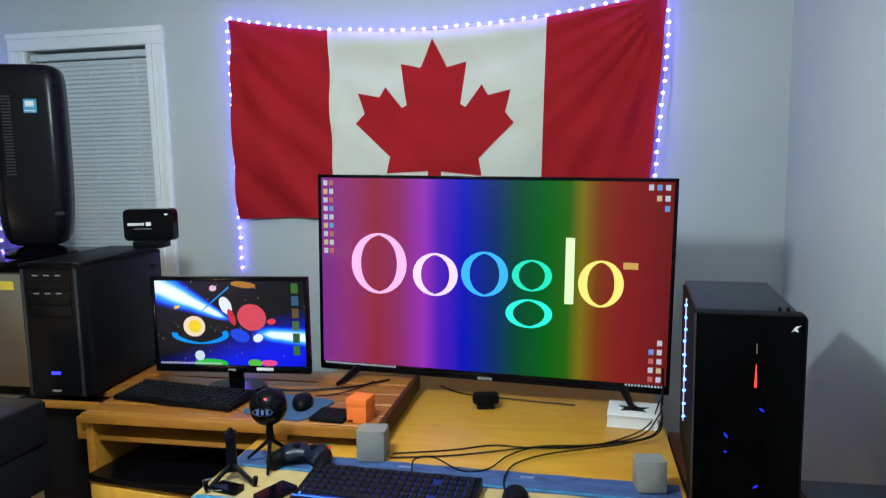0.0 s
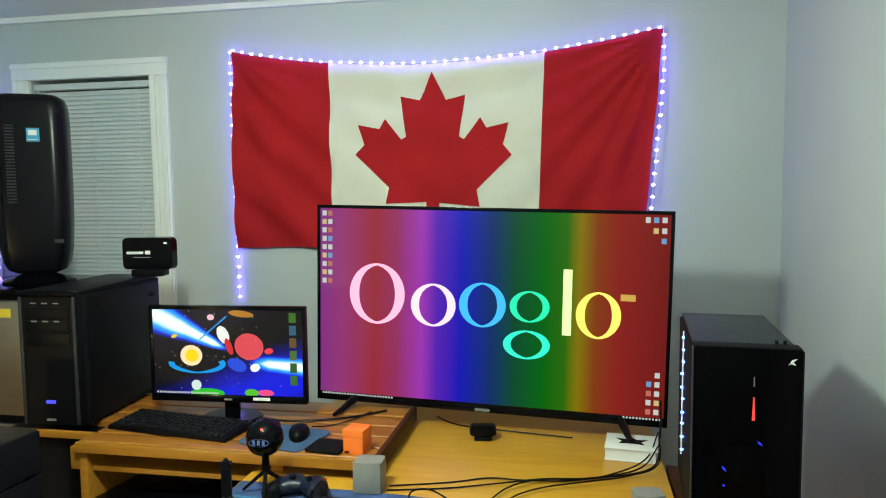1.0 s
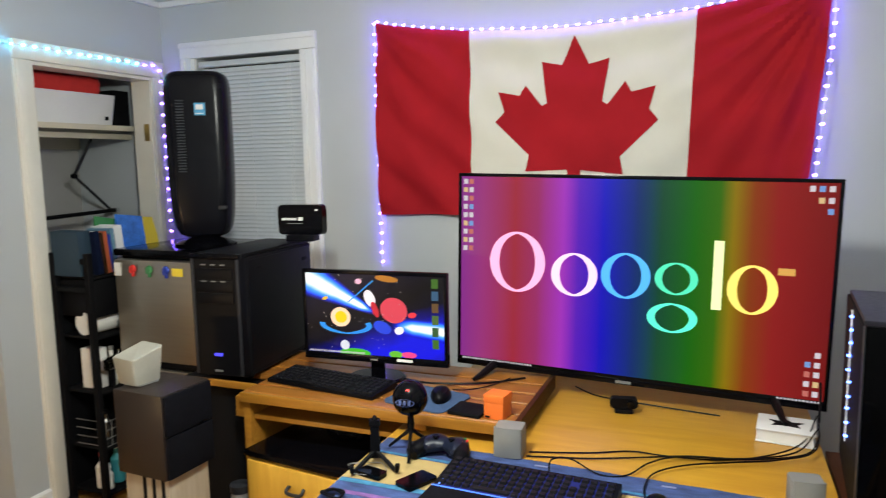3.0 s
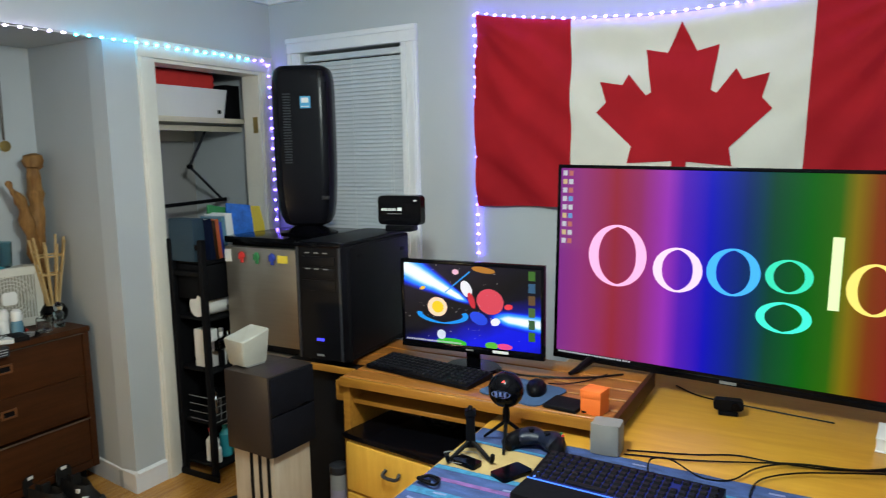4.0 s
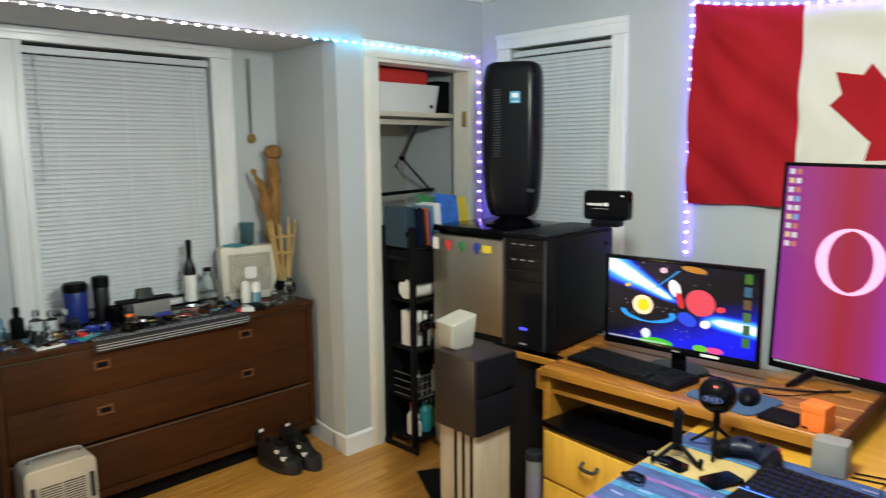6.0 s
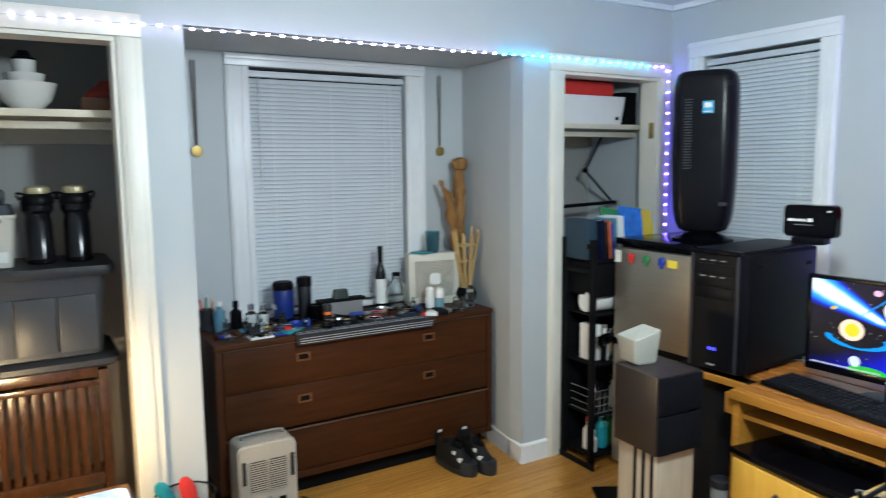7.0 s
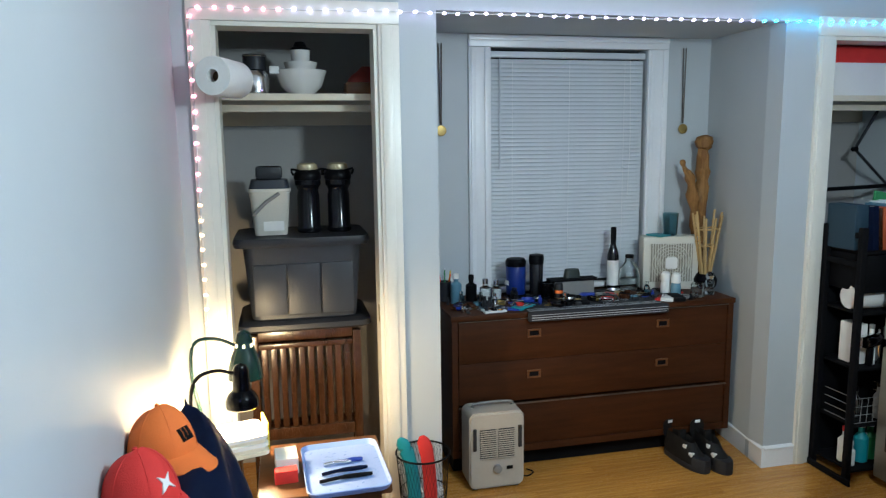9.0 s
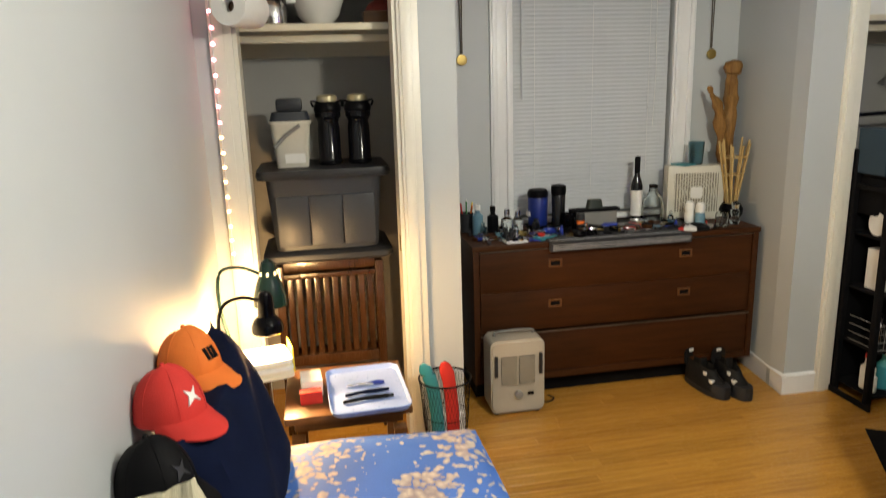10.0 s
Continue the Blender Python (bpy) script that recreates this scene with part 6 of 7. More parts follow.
# ---- south closet ----
for nm, y0, y1 in (("closet_shelf", YS, NICHE_L - 0.1), ("closet_shelf", NICHE_RB + 0.1, YN)):
    cs = thing(nm, "cream painted closet shelf on a wall cleat", "shelf", (0, 0, 0), group="closet shelves", kind="structure")
    part("board", box(-3.26, y0, 1.782, -2.745, y1, 1.802, 0.003), SHELF_PAINT, cs)
    part("front_edge", box(-2.744, y0, 1.776, -2.735, y1, 1.804, 0.002), SHELF_PAINT, cs)
    part("cleat", box(-3.26, y0, 1.69, -3.24, y1, 1.781, 0.002), SHELF_PAINT, cs)
    part("rail", box(-2.86, y0, 1.735, -2.835, y1, 1.765, 0.003), SHELF_PAINT, cs)
sh = 1.8025
bw = thing("mixing_bowls", "stacked white ceramic bowls and a cup", "bowls", (-2.88, 0.146, sh))
part("bowl", lathe([(0.045, 0), (0.05, 0.006), (0.085, 0.04), (0.104, 0.095), (0.108, 0.105), (0.101, 0.105), (0.08, 0.045), (0.04, 0.012)], 32), CERAMIC, bw)
part("bowl", lathe([(0.05, 0.088), (0.062, 0.106), (0.07, 0.14), (0.066, 0.14), (0.045, 0.1)], 28), CERAMIC, bw)
part("cup", lathe([(0.03, 0.13), (0.038, 0.142), (0.042, 0.19), (0.039, 0.19), (0.033, 0.14)], 24), CERAMIC, bw)
part("lid", lathe([(0.042, 0.191), (0.046, 0.196), (0.03, 0.205), (0.02, 0.225), (0.008, 0.228)], 20), BLACK, bw, "black knobbed lid")
sp_ = thing("steel_pot", "polished steel pot with a steel lid", "pot", (-2.86, -0.045, sh))
part("body", lathe([(0.05, 0), (0.06, 0.01), (0.062, 0.07), (0.05, 0.1), (0.042, 0.105)], 28), CHROME, sp_)
part("lid", lathe([(0.047, 0.106), (0.047, 0.155), (0.049, 0.162), (0.03, 0.168)], 24), DARKGREY, sp_, "dark glass lid with a steel rim")
part("rim", lathe([(0.0485, 0.158), (0.051, 0.161), (0.0485, 0.166)], 24), CHROME, sp_)
part("handle", box(0.01, 0.06, 0.09, 0.03, 0.10, 0.12, 0.004), WHITE, sp_)
jar("steel_shaker", "small dark steel shaker", "shaker", -2.95, -0.17, [(0.03, 0), (0.032, 0.1), (0.026, 0.13), (0.012, 0.14)], DARKGREY, z=sh)
tb_ = thing("wooden_box", "low wooden box with a red cloth", "box", (-2.87, 0.40, sh))
part("box_body", box(-0.06, -0.07, 0, 0.06, 0.07, 0.055, 0.004), STAND_WOOD, tb_)
part("cloth", add_ring(bmesh.new(), [[Vector((x * k, y * k + 0.02 * (z - 0.056) / 0.06, z)) for x, y in rounded(0.11, 0.12, 0.02, 3)] for z, k in ((0.056, 0.96), (0.07, 1.0), (0.085, 0.9), (0.10, 0.6), (0.125, 0.35))]), mat("dull_red_cloth", (0.17, 0.02, 0.012), 0.8, 0, 0.3, 14, 0.3), tb_, "crumpled dull red cloth")

# folded slatted chairs lean under the tub
for k, xx in enumerate((-2.74, -2.84)):
    ch = thing("folding_chair", "folded dark hardwood slatted chair", "chair", (xx, 0.115, 0), group="folded chairs")
    part("side_rail", box(-0.02, -0.235, 0, 0.02, -0.20, 0.80, 0.005), CHAIR_WOOD, ch)
    part("side_rail", box(-0.02, 0.20, 0, 0.02, 0.235, 0.80, 0.005), CHAIR_WOOD, ch)
    part("top_rail", box(-0.018, -0.1995, 0.772, 0.018, 0.1995, 0.82, 0.006), CHAIR_WOOD, ch)
    part("cross_rail", box(-0.012, -0.1995, 0.735, 0.008, 0.1995, 0.758, 0.004), CHAIR_WOOD, ch)
    part("bottom_rail", box(-0.012, -0.1995, 0.33, 0.012, 0.1995, 0.38, 0.004), CHAIR_WOOD, ch)
    for j in range(10):
        y = -0.175 + 0.0389 * j
        part("slat", box(-0.006 + 0.012 * k, y - 0.0125, 0.381, 0.004 + 0.012 * k, y + 0.0125, 0.734, 0.002), CHAIR_WOOD, ch)
tb = thing("storage_tub", "slate grey plastic storage tub, open topped", "tub", (-2.90, 0.118, 0.821))
rings = [[Vector((x * k, y * k, z)) for x, y in rounded(0.42, 0.50, 0.05, 5)] for z, k in ((0.045, 0.86), (0.05, 0.88), (0.37, 0.98), (0.37, 0.955), (0.065, 0.86))]
part("body", add_ring(bmesh.new(), rings), BLUEGREY, tb)
rim = bmesh.new()
add_ring(rim, [[Vector((x * k, y * k, z)) for x, y in rounded(0.42, 0.53, 0.05, 5)] for k, z in ((0.95, 0.362), (1.05, 0.358), (1.07, 0.375), (1.05, 0.395), (0.95, 0.392))])
part("rim", rim, DARKGREY, tb, "thick dark rim")
part("lid_below", add_ring(bmesh.new(), [[Vector((x * k, y * k, z)) for x, y in rounded(0.42, 0.53, 0.05, 5)] for k, z in ((1.0, 0.0), (1.06, 0.01), (1.05, 0.03), (0.95, 0.044))]), DARKGREY, tb, "dark lid it stands on")
for y in (-0.139, 0.0, 0.139):
    part("panel", box(0.192, y - 0.0665, 0.07, 0.2055, y + 0.0665, 0.285, 0.004), BLUEGREY, tb)
cbz = 0.821 + 0.3955
cb = thing("compost_pail", "cream lidded pail with a grey carry handle", "pail", (-2.87, -0.008, cbz))
rings = [[Vector((x * k, y * k, z)) for x, y in rounded(0.175, 0.175, 0.03, 5)] for z, k in ((0, 0.76), (0.006, 0.78), (0.18, 0.96), (0.188, 1.02), (0.198, 1.02))]
part("body", add_ring(bmesh.new(), rings), CREAM, cb)
part("lid", add_ring(bmesh.new(), [[Vector((x * k, y * k, z)) for x, y in rounded(0.175, 0.175, 0.03, 5)] for z, k in ((0.1985, 0.98), (0.215, 0.92), (0.235, 0.86))]), BLUEGREY, cb, "slate lid")
part("lid_grip", box(-0.05, -0.055, 0.2355, 0.05, 0.055, 0.292, 0.014), DARKGREY, cb)
part("handle", tube([(0.088, -0.07, 0.09), (0.09, -0.02, 0.14), (0.088, 0.04, 0.18)], 0.008), GREYPL, cb)
part("label", box(0.0725, -0.03, 0.02, 0.076, 0.055, 0.06), PAPER, cb)
POT_GLAZE = mat("airpot_enamel", (0.005, 0.005, 0.007), 0.12, 0, 0.1, 3, 0, 8, spec=0.28)
for y in (0.155, 0.286):
    ap = thing("airpot", "black vacuum airpot with a cream pump top", "airpot", (-2.88, y, cbz), -90, "vacuum airpots")
    part("body", lathe([(0.045, 0), (0.052, 0.006), (0.054, 0.02), (0.049, 0.03), (0.048, 0.16), (0.044, 0.185), (0.050, 0.200), (0.056, 0.208), (0.056, 0.228)], 28), POT_GLAZE, ap)
    part("head", lathe([(0.056, 0.2285), (0.060, 0.238), (0.057, 0.258), (0.046, 0.272)], 24), BLACK, ap)
    part("pump", lathe([(0.044, 0.2725), (0.046, 0.280), (0.042, 0.296), (0.030, 0.302)], 20, sy=0.9), mat("aged_brass_cream", (0.42, 0.36, 0.22), 0.35, 0.3), ap, "cream and brass pump top")
    part("spout", tube(smooth_path([(0, -0.055, 0.25), (0, -0.082, 0.245), (0, -0.085, 0.225)], 4), 0.01), BLACK, ap)
    part("carry_handle", tube(smooth_path([(-0.062, 0, 0.25), (-0.066, -0.01, 0.275), (0, 0.05, 0.262), (0.066, -0.01, 0.275), (0.060, 0, 0.25)], 4), 0.005), BLACK, ap)
    part("print", box(-0.022, -0.0585, 0.205, 0.022, -0.0565, 0.216), GREYPL, ap)

pr = thing("paper_towel_roll", "white paper towel roll on a wall holder", "paper towel", (-2.47, -0.138, 1.838))
AXLE = Matrix.Rotation(radians(68), 3, "Z") @ Matrix.Rotation(radians(90), 3, "X")
part("roll", lathe([(0.03, -0.095), (0.066, -0.095), (0.0685, -0.09), (0.069, 0.0), (0.0685, 0.09), (0.066, 0.095), (0.0225, 0.095), (0.0225, 0.02)], 40, turn=AXLE), PAPER, pr)
# capped dark plug; its colour stands for the shade inside the hollow core
part("core", lathe([(0.0218, 0.021), (0.0218, 0.05)], 20, turn=AXLE), UNDER, pr, "card core with a dark plug for its shaded hole")
part("holder_arm", lathe([(0.008, -0.12), (0.008, -0.0955)], 12, turn=AXLE), BLACK, pr)

# ---- bedside ----
NZ = 0.53
ns = thing("nightstand", "low brown wooden bedside table", "nightstand", (-2.07, 0.13, 0))
part("tabletop", box(-0.15, -0.20, NZ - 0.028, 0.255, 0.215, NZ, 0.008), STAND_WOOD, ns)
part("apron", box(-0.12, -0.17, NZ - 0.07, 0.215, 0.185, NZ - 0.029, 0.003), STAND_WOOD, ns)
for sx in (-0.11, 0.205):
    for sy in (-0.16, 0.175):
        part("leg", add_ring(bmesh.new(), [[Vector((sx + a * k, sy + b * k, z)) for a, b in ((-1, -1), (1, -1), (1, 1), (-1, 1))] for z, k in ((0, 0.013), (NZ - 0.091, 0.021))]), STAND_WOOD, ns)
st = thing("stool", "round-topped wooden stool holding the lamps", "stool", (-2.12, -0.20, 0))
part("seat", lathe([(0.10, 0.575), (0.125, 0.58), (0.128, 0.592), (0.122, 0.60)], 32, sx=1.25), STAND_WOOD, st)
for k in range(4):
    a = radians(45 + 90 * k)
    part("leg", tube([(0.11 * math.cos(a), 0.095 * math.sin(a), 0), (0.08 * math.cos(a), 0.07 * math.sin(a), 0.575)], [0.014, 0.018]), STAND_WOOD, st)
SZ2 = 0.601
BULB = glow("warm_bulb", (1.0, 0.72, 0.38), 40)


def desk_lamp(label, base, head, m, prof, turn_pts):
    ob = thing("desk_lamp", label, "lamp", base, 0, "bedside lamps")
    part("base", lathe([(0.045, 0), (0.05, 0.006), (0.04, 0.016), (0.010, 0.022)], 24), m, ob)
    h = Vector(head) - Vector(base)
    part("arm", tube(smooth_path([(0, 0, 0.02)] + [tuple(Vector(p) - Vector(base)) for p in turn_pts] + [tuple(h + Vector((0, -0.022, 0.115)))], 6), 0.0062), m, ob)
    part("shade", lathe(prof, 28, h), m, ob, "bell-shaped enamel shade")
    part("bulb", lathe([(0.008, 0.07), (0.014, 0.055), (0.02, 0.03), (0.017, 0.012), (0.006, 0.004)], 16, h), BULB, ob, "lit warm bulb")
    return ob


desk_lamp("black gooseneck lamp, lit, on the stool", (-2.10, -0.27, SZ2), (-2.05, -0.112, 0.745), GLOSS,
          [(0.050, 0.0), (0.053, 0.004), (0.053, 0.025), (0.044, 0.045), (0.029, 0.06), (0.027, 0.10), (0.026, 0.125), (0.018, 0.142), (0.005, 0.147), (0.004, 0.14), (0.02, 0.12), (0.024, 0.06), (0.040, 0.042), (0.049, 0.022), (0.048, 0.002)], [(-2.10, -0.28, 0.76), (-2.09, -0.255, 0.84), (-2.07, -0.19, 0.868)])
gl = desk_lamp("green enamel lamp, lit, behind the black one", (-2.20, -0.25, SZ2), (-2.17, -0.104, 0.803), DKGREEN,
               [(0.056, 0.0), (0.059, 0.003), (0.056, 0.04), (0.045, 0.08), (0.031, 0.112), (0.029, 0.135), (0.022, 0.16), (0.006, 0.17), (0.004, 0.162), (0.02, 0.14), (0.028, 0.105), (0.042, 0.075), (0.053, 0.04), (0.055, 0.003)], [(-2.21, -0.285, 0.80), (-2.20, -0.272, 0.925), (-2.185, -0.20, 0.945)])
for k in range(7):
    a = k * 0.9
    part("vent", box(-0.004, -0.004, 0, 0.004, 0.004, 0.012), glow("vent_light", (1, 0.8, 0.45), 4), gl).matrix_basis = pose(0.03 + 0.0295 * math.cos(a), 0.146 + 0.0295 * math.sin(a), 0.316, 0, 0, math.degrees(a))
CREAMCLOTH = mat("cream_paper", (0.68, 0.62, 0.48), 0.8, 0, 0.08)
bs = thing("paper_stack", "stack of cream papers and folders under the lamp", "papers", (-2.06, -0.135, SZ2), 12)
bs.matrix_basis = pose(-2.06, -0.135, SZ2, 0, 0, 12) @ Matrix.Diagonal((1, 1, 0.70, 1))
for k in range(5):
    part("folder", prism(rounded(0.19 - 0.008 * k, 0.17 - 0.006 * k, 0.02), 0.017 * k, 0.017 * k + 0.0165, 0.99, pose(0.004 * (-1) ** k, 0.003 * k, 0, 0, 0, 3 * (-1) ** k)), (CREAMCLOTH, CREAMCLOTH, PAPER, CREAMCLOTH, PAPER)[k], bs)
part("yellow_folder", box(-0.05, 0.088, 0, 0.06, 0.094, 0.13, 0.002), YELLOW, bs, "yellow folder standing beside the papers")
wbx = thing("tissue_box", "small white card box lit by the lamp", "box", (-2.01, 0.02, NZ + 0.001), 4)
part("box_body", box(-0.055, -0.036, 0, 0.045, 0.036, 0.055, 0.003), PAPER, wbx)
single("card_box", box(-0.018, -0.036, 0, 0.022, 0.036, 0.042, 0.002), RED, "small red card box on the bedside table", "box", (-1.925, 0.018, NZ + 0.001), 4)
TRAYM = mat("pale_blue_plastic", (0.26, 0.36, 0.66), 0.3, 0, 0.05)
ty = thing("tray", "pale blue plastic tray with small tools", "tray", (-1.955, 0.205, NZ + 0.001), 2)
rings = [[Vector((x * k, y * k, z)) for x, y in rounded(0.37, 0.265, 0.035, 5)] for z, k in ((0, 0.93), (0.003, 0.95), (0.02, 1.0), (0.022, 0.985), (0.006, 0.93))]
part("tray_body", add_ring(bmesh.new(), rings), TRAYM, ty)
for k, (x, y, l, t, m) in enumerate(((0.03, 0.0, 0.15, 100, NAVY), (0.08, 0.0, 0.17, 98, MATTE), (-0.03, -0.02, 0.09, 95, CHROME), (-0.04, 0.03, 0.07, 100, BLUE))):
    single("hand_tool", tube(smooth_path([(-l / 2, 0, 0.007), (-l * 0.1, 0.004, 0.008), (l * 0.3, 0, 0.007), (l / 2, -0.003, 0.007)], 4), [0.006] * 5 + [0.0075] * 5 + [0.006, 0.006, 0.005], 8), m, ("navy handled tool", "black handled tool", "chrome clipper", "blue capped pen")[k] + " lying in the tray", "tool", (-1.955 + x, 0.205 + y, NZ + 0.0075), t, "tools in the tray")

BEDZ = 0.50


def bedspread():
    m = mat("blue_floral_cover", (0.04, 0.145, 0.48), 0.6, 0, 0.2, 6, 0.2, 250)
    nt = m.node_tree
    b = nt.nodes["Principled BSDF"]
    ramp = [n for n in nt.nodes if n.type == "VALTORGB"][0]
    tc = [n for n in nt.nodes if n.type == "TEX_COORD"][0]
    spots = nt.nodes.new("ShaderNodeTexNoise")
    spots.inputs["Scale"].default_value, spots.inputs["Detail"].default_value = 3.8, 2
    fine = nt.nodes.new("ShaderNodeTexVoronoi")
    fine.inputs["Scale"].default_value = 34
    warp = nt.nodes.new("ShaderNodeTexNoise")
    warp.inputs["Scale"].default_value = 18
    bend = nt.nodes.new("ShaderNodeMixRGB")
    bend.blend_type = "ADD"
    bend.inputs["Fac"].default_value = 0.07
    nt.links.new(tc.outputs["Object"], spots.inputs["Vector"])
    nt.links.new(tc.outputs["Object"], warp.inputs["Vector"])
    nt.links.new(tc.outputs["Object"], bend.inputs["Color1"])
    nt.links.new(warp.outputs["Color"], bend.inputs["Color2"])
    nt.links.new(bend.outputs["Color"], fine.inputs["Vector"])
    mul = nt.nodes.new("ShaderNodeMath")
    mul.operation = "MULTIPLY_ADD"
    mul.inputs[1].default_value = -0.46
    nt.links.new(fine.outputs["Distance"], mul.inputs[0])
    nt.links.new(spots.outputs["Fac"], mul.inputs[2])
    edge = nt.nodes.new("ShaderNodeMapRange")
    edge.inputs["From Min"].default_value, edge.inputs["From Max"].default_value = 0.28, 0.31
    nt.links.new(mul.outputs[0], edge.inputs["Value"])
    petal = nt.nodes.new("ShaderNodeValToRGB")
    petal.color_ramp.elements[0].color = (0.66, 0.55, 0.43, 1)
    petal.color_ramp.elements[1].position = 0.62
    petal.color_ramp.elements[1].color = (0.30, 0.24, 0.25, 1)
    nt.links.new(fine.outputs["Distance"], petal.inputs["Fac"])
    mix = nt.nodes.new("ShaderNodeMixRGB")
    nt.links.new(edge.outputs["Result"], mix.inputs["Fac"])
    nt.links.new(ramp.outputs["Color"], mix.inputs["Color1"])
    nt.links.new(petal.outputs["Color"], mix.inputs["Color2"])
    nt.links.new(mix.outputs["Color"], b.inputs["Base Color"])
    return m


bed = thing("bed", "single bed with a blue floral cover", "bed", (-0.77, 0.105, 0))
bm = bmesh.new()
nx, ny = 60, 34
L2, B2 = 0.96, 0.425
g = []
for i in range(nx + 1):
    row = []
    for j in range(ny + 1):
        u, v = -1 + 2 * i / nx, -1 + 2 * j / ny
        x, y = L2 * max(-1, min(1, u * 1.12)), B2 * max(-1, min(1, v * 1.2))
        fx, fy = max(0, abs(u) * 1.12 - 1) / 0.12, max(0, abs(v) * 1.2 - 1) / 0.2
        d = max(fx, fy)
        edge = max(abs(x) / L2, abs(y) / B2)
        z = BEDZ + 0.012 * math.sin(5 * x + 2 * y) * math.cos(6 * y) + 0.012 - 0.03 * max(0, edge - 0.9) / 0.1 - 0.36 * d
        x += 0.012 * fx * math.sin(14 * y) * (1 if x > 0 else -1)
        y += 0.012 * fy * math.sin(13 * x) * (1 if y > 0 else -1)
        row.append(bm.verts.new((x, y, z)))
    g.append(row)
for i in range(nx):
    for j in range(ny):
        bm.faces.new((g[i][j], g[i + 1][j], g[i + 1][j + 1], g[i][j + 1]))
part("cover", bm, bedspread(), bed, "blue quilted cover with beige flowers")
part("mattress", box(-0.965, -0.40, 0.26, 0.965, 0.39, BEDZ - 0.045, 0.03), PAPER, bed)
part("frame", box(-0.96, -0.395, 0.10, 0.96, 0.385, 0.255, 0.01), STAND_WOOD, bed)
for sx in (-0.9, 0.9):
    for sy in (-0.38, 0.38):
        part("leg", box(sx - 0.025, sy - 0.025, 0, sx + 0.025, sy + 0.025, 0.099), STAND_WOOD, bed)


def cushion(w, h, t, pinch=1.0):
    bm = bmesh.new()
    n = 18
    for s in (1, -1):
        g = []
        for i in range(n + 1):
            row = []
            for j in range(n + 1):
                u, v = -1 + 2 * i / n, -1 + 2 * j / n
                puff = max(0.0, (1 - u ** 4) * (1 - v ** 4)) ** 0.55
                row.append(bm.verts.new((u * w / 2 * (1 - 0.05 * (1 - v * v) * abs(u)), s * t / 2 * puff + 0.006 * math.sin(7 * u + 5 * v), v * h / 2 * (1 - 0.05 * (1 - u * u) * abs(v)))))
            g.append(row)
        for i in range(n):
            for j in range(n):
                bm.faces.new((g[i][j], g[i + 1][j], g[i + 1][j + 1], g[i][j + 1]))
    bmesh.ops.remove_doubles(bm, verts=bm.verts, dist=0.0005)
    return bm


bm = cushion(0.60, 0.48, 0.16)
for v in bm.verts:
    u, w = v.co.x / 0.30, max(0.0, v.co.z / 0.25)
    v.co.z -= 0.105 * (1 - 0.8 * min(1, max(0.0, -u)) ** 1.4) * w ** 3
    v.co.y += 0.008 * math.sin(9 * v.co.x + 14 * v.co.z) * (1 - min(1, abs(u)))
pw = single("pillow", bm, NAVY, "large navy pillow leaning against the wall", "pillow")
pw.matrix_basis = pose(-1.37, -0.165, BEDZ + 0.22, 21, 0, -3)
STRIPE = mat("striped_ticking", (0.42, 0.38, 0.27), 0.85, 0, 0.6, 14, 0.2, 200, (5, 0.4, 0.4))
p2 = single("pillow", cushion(0.13, 0.39, 0.13), STRIPE, "cream striped pillow on the bed", "pillow")
p2.matrix_basis = pose(-0.895, -0.175, BEDZ + 0.19, 0, 0, 90) @ pose(0, 0, 0, 0, -14, 0)


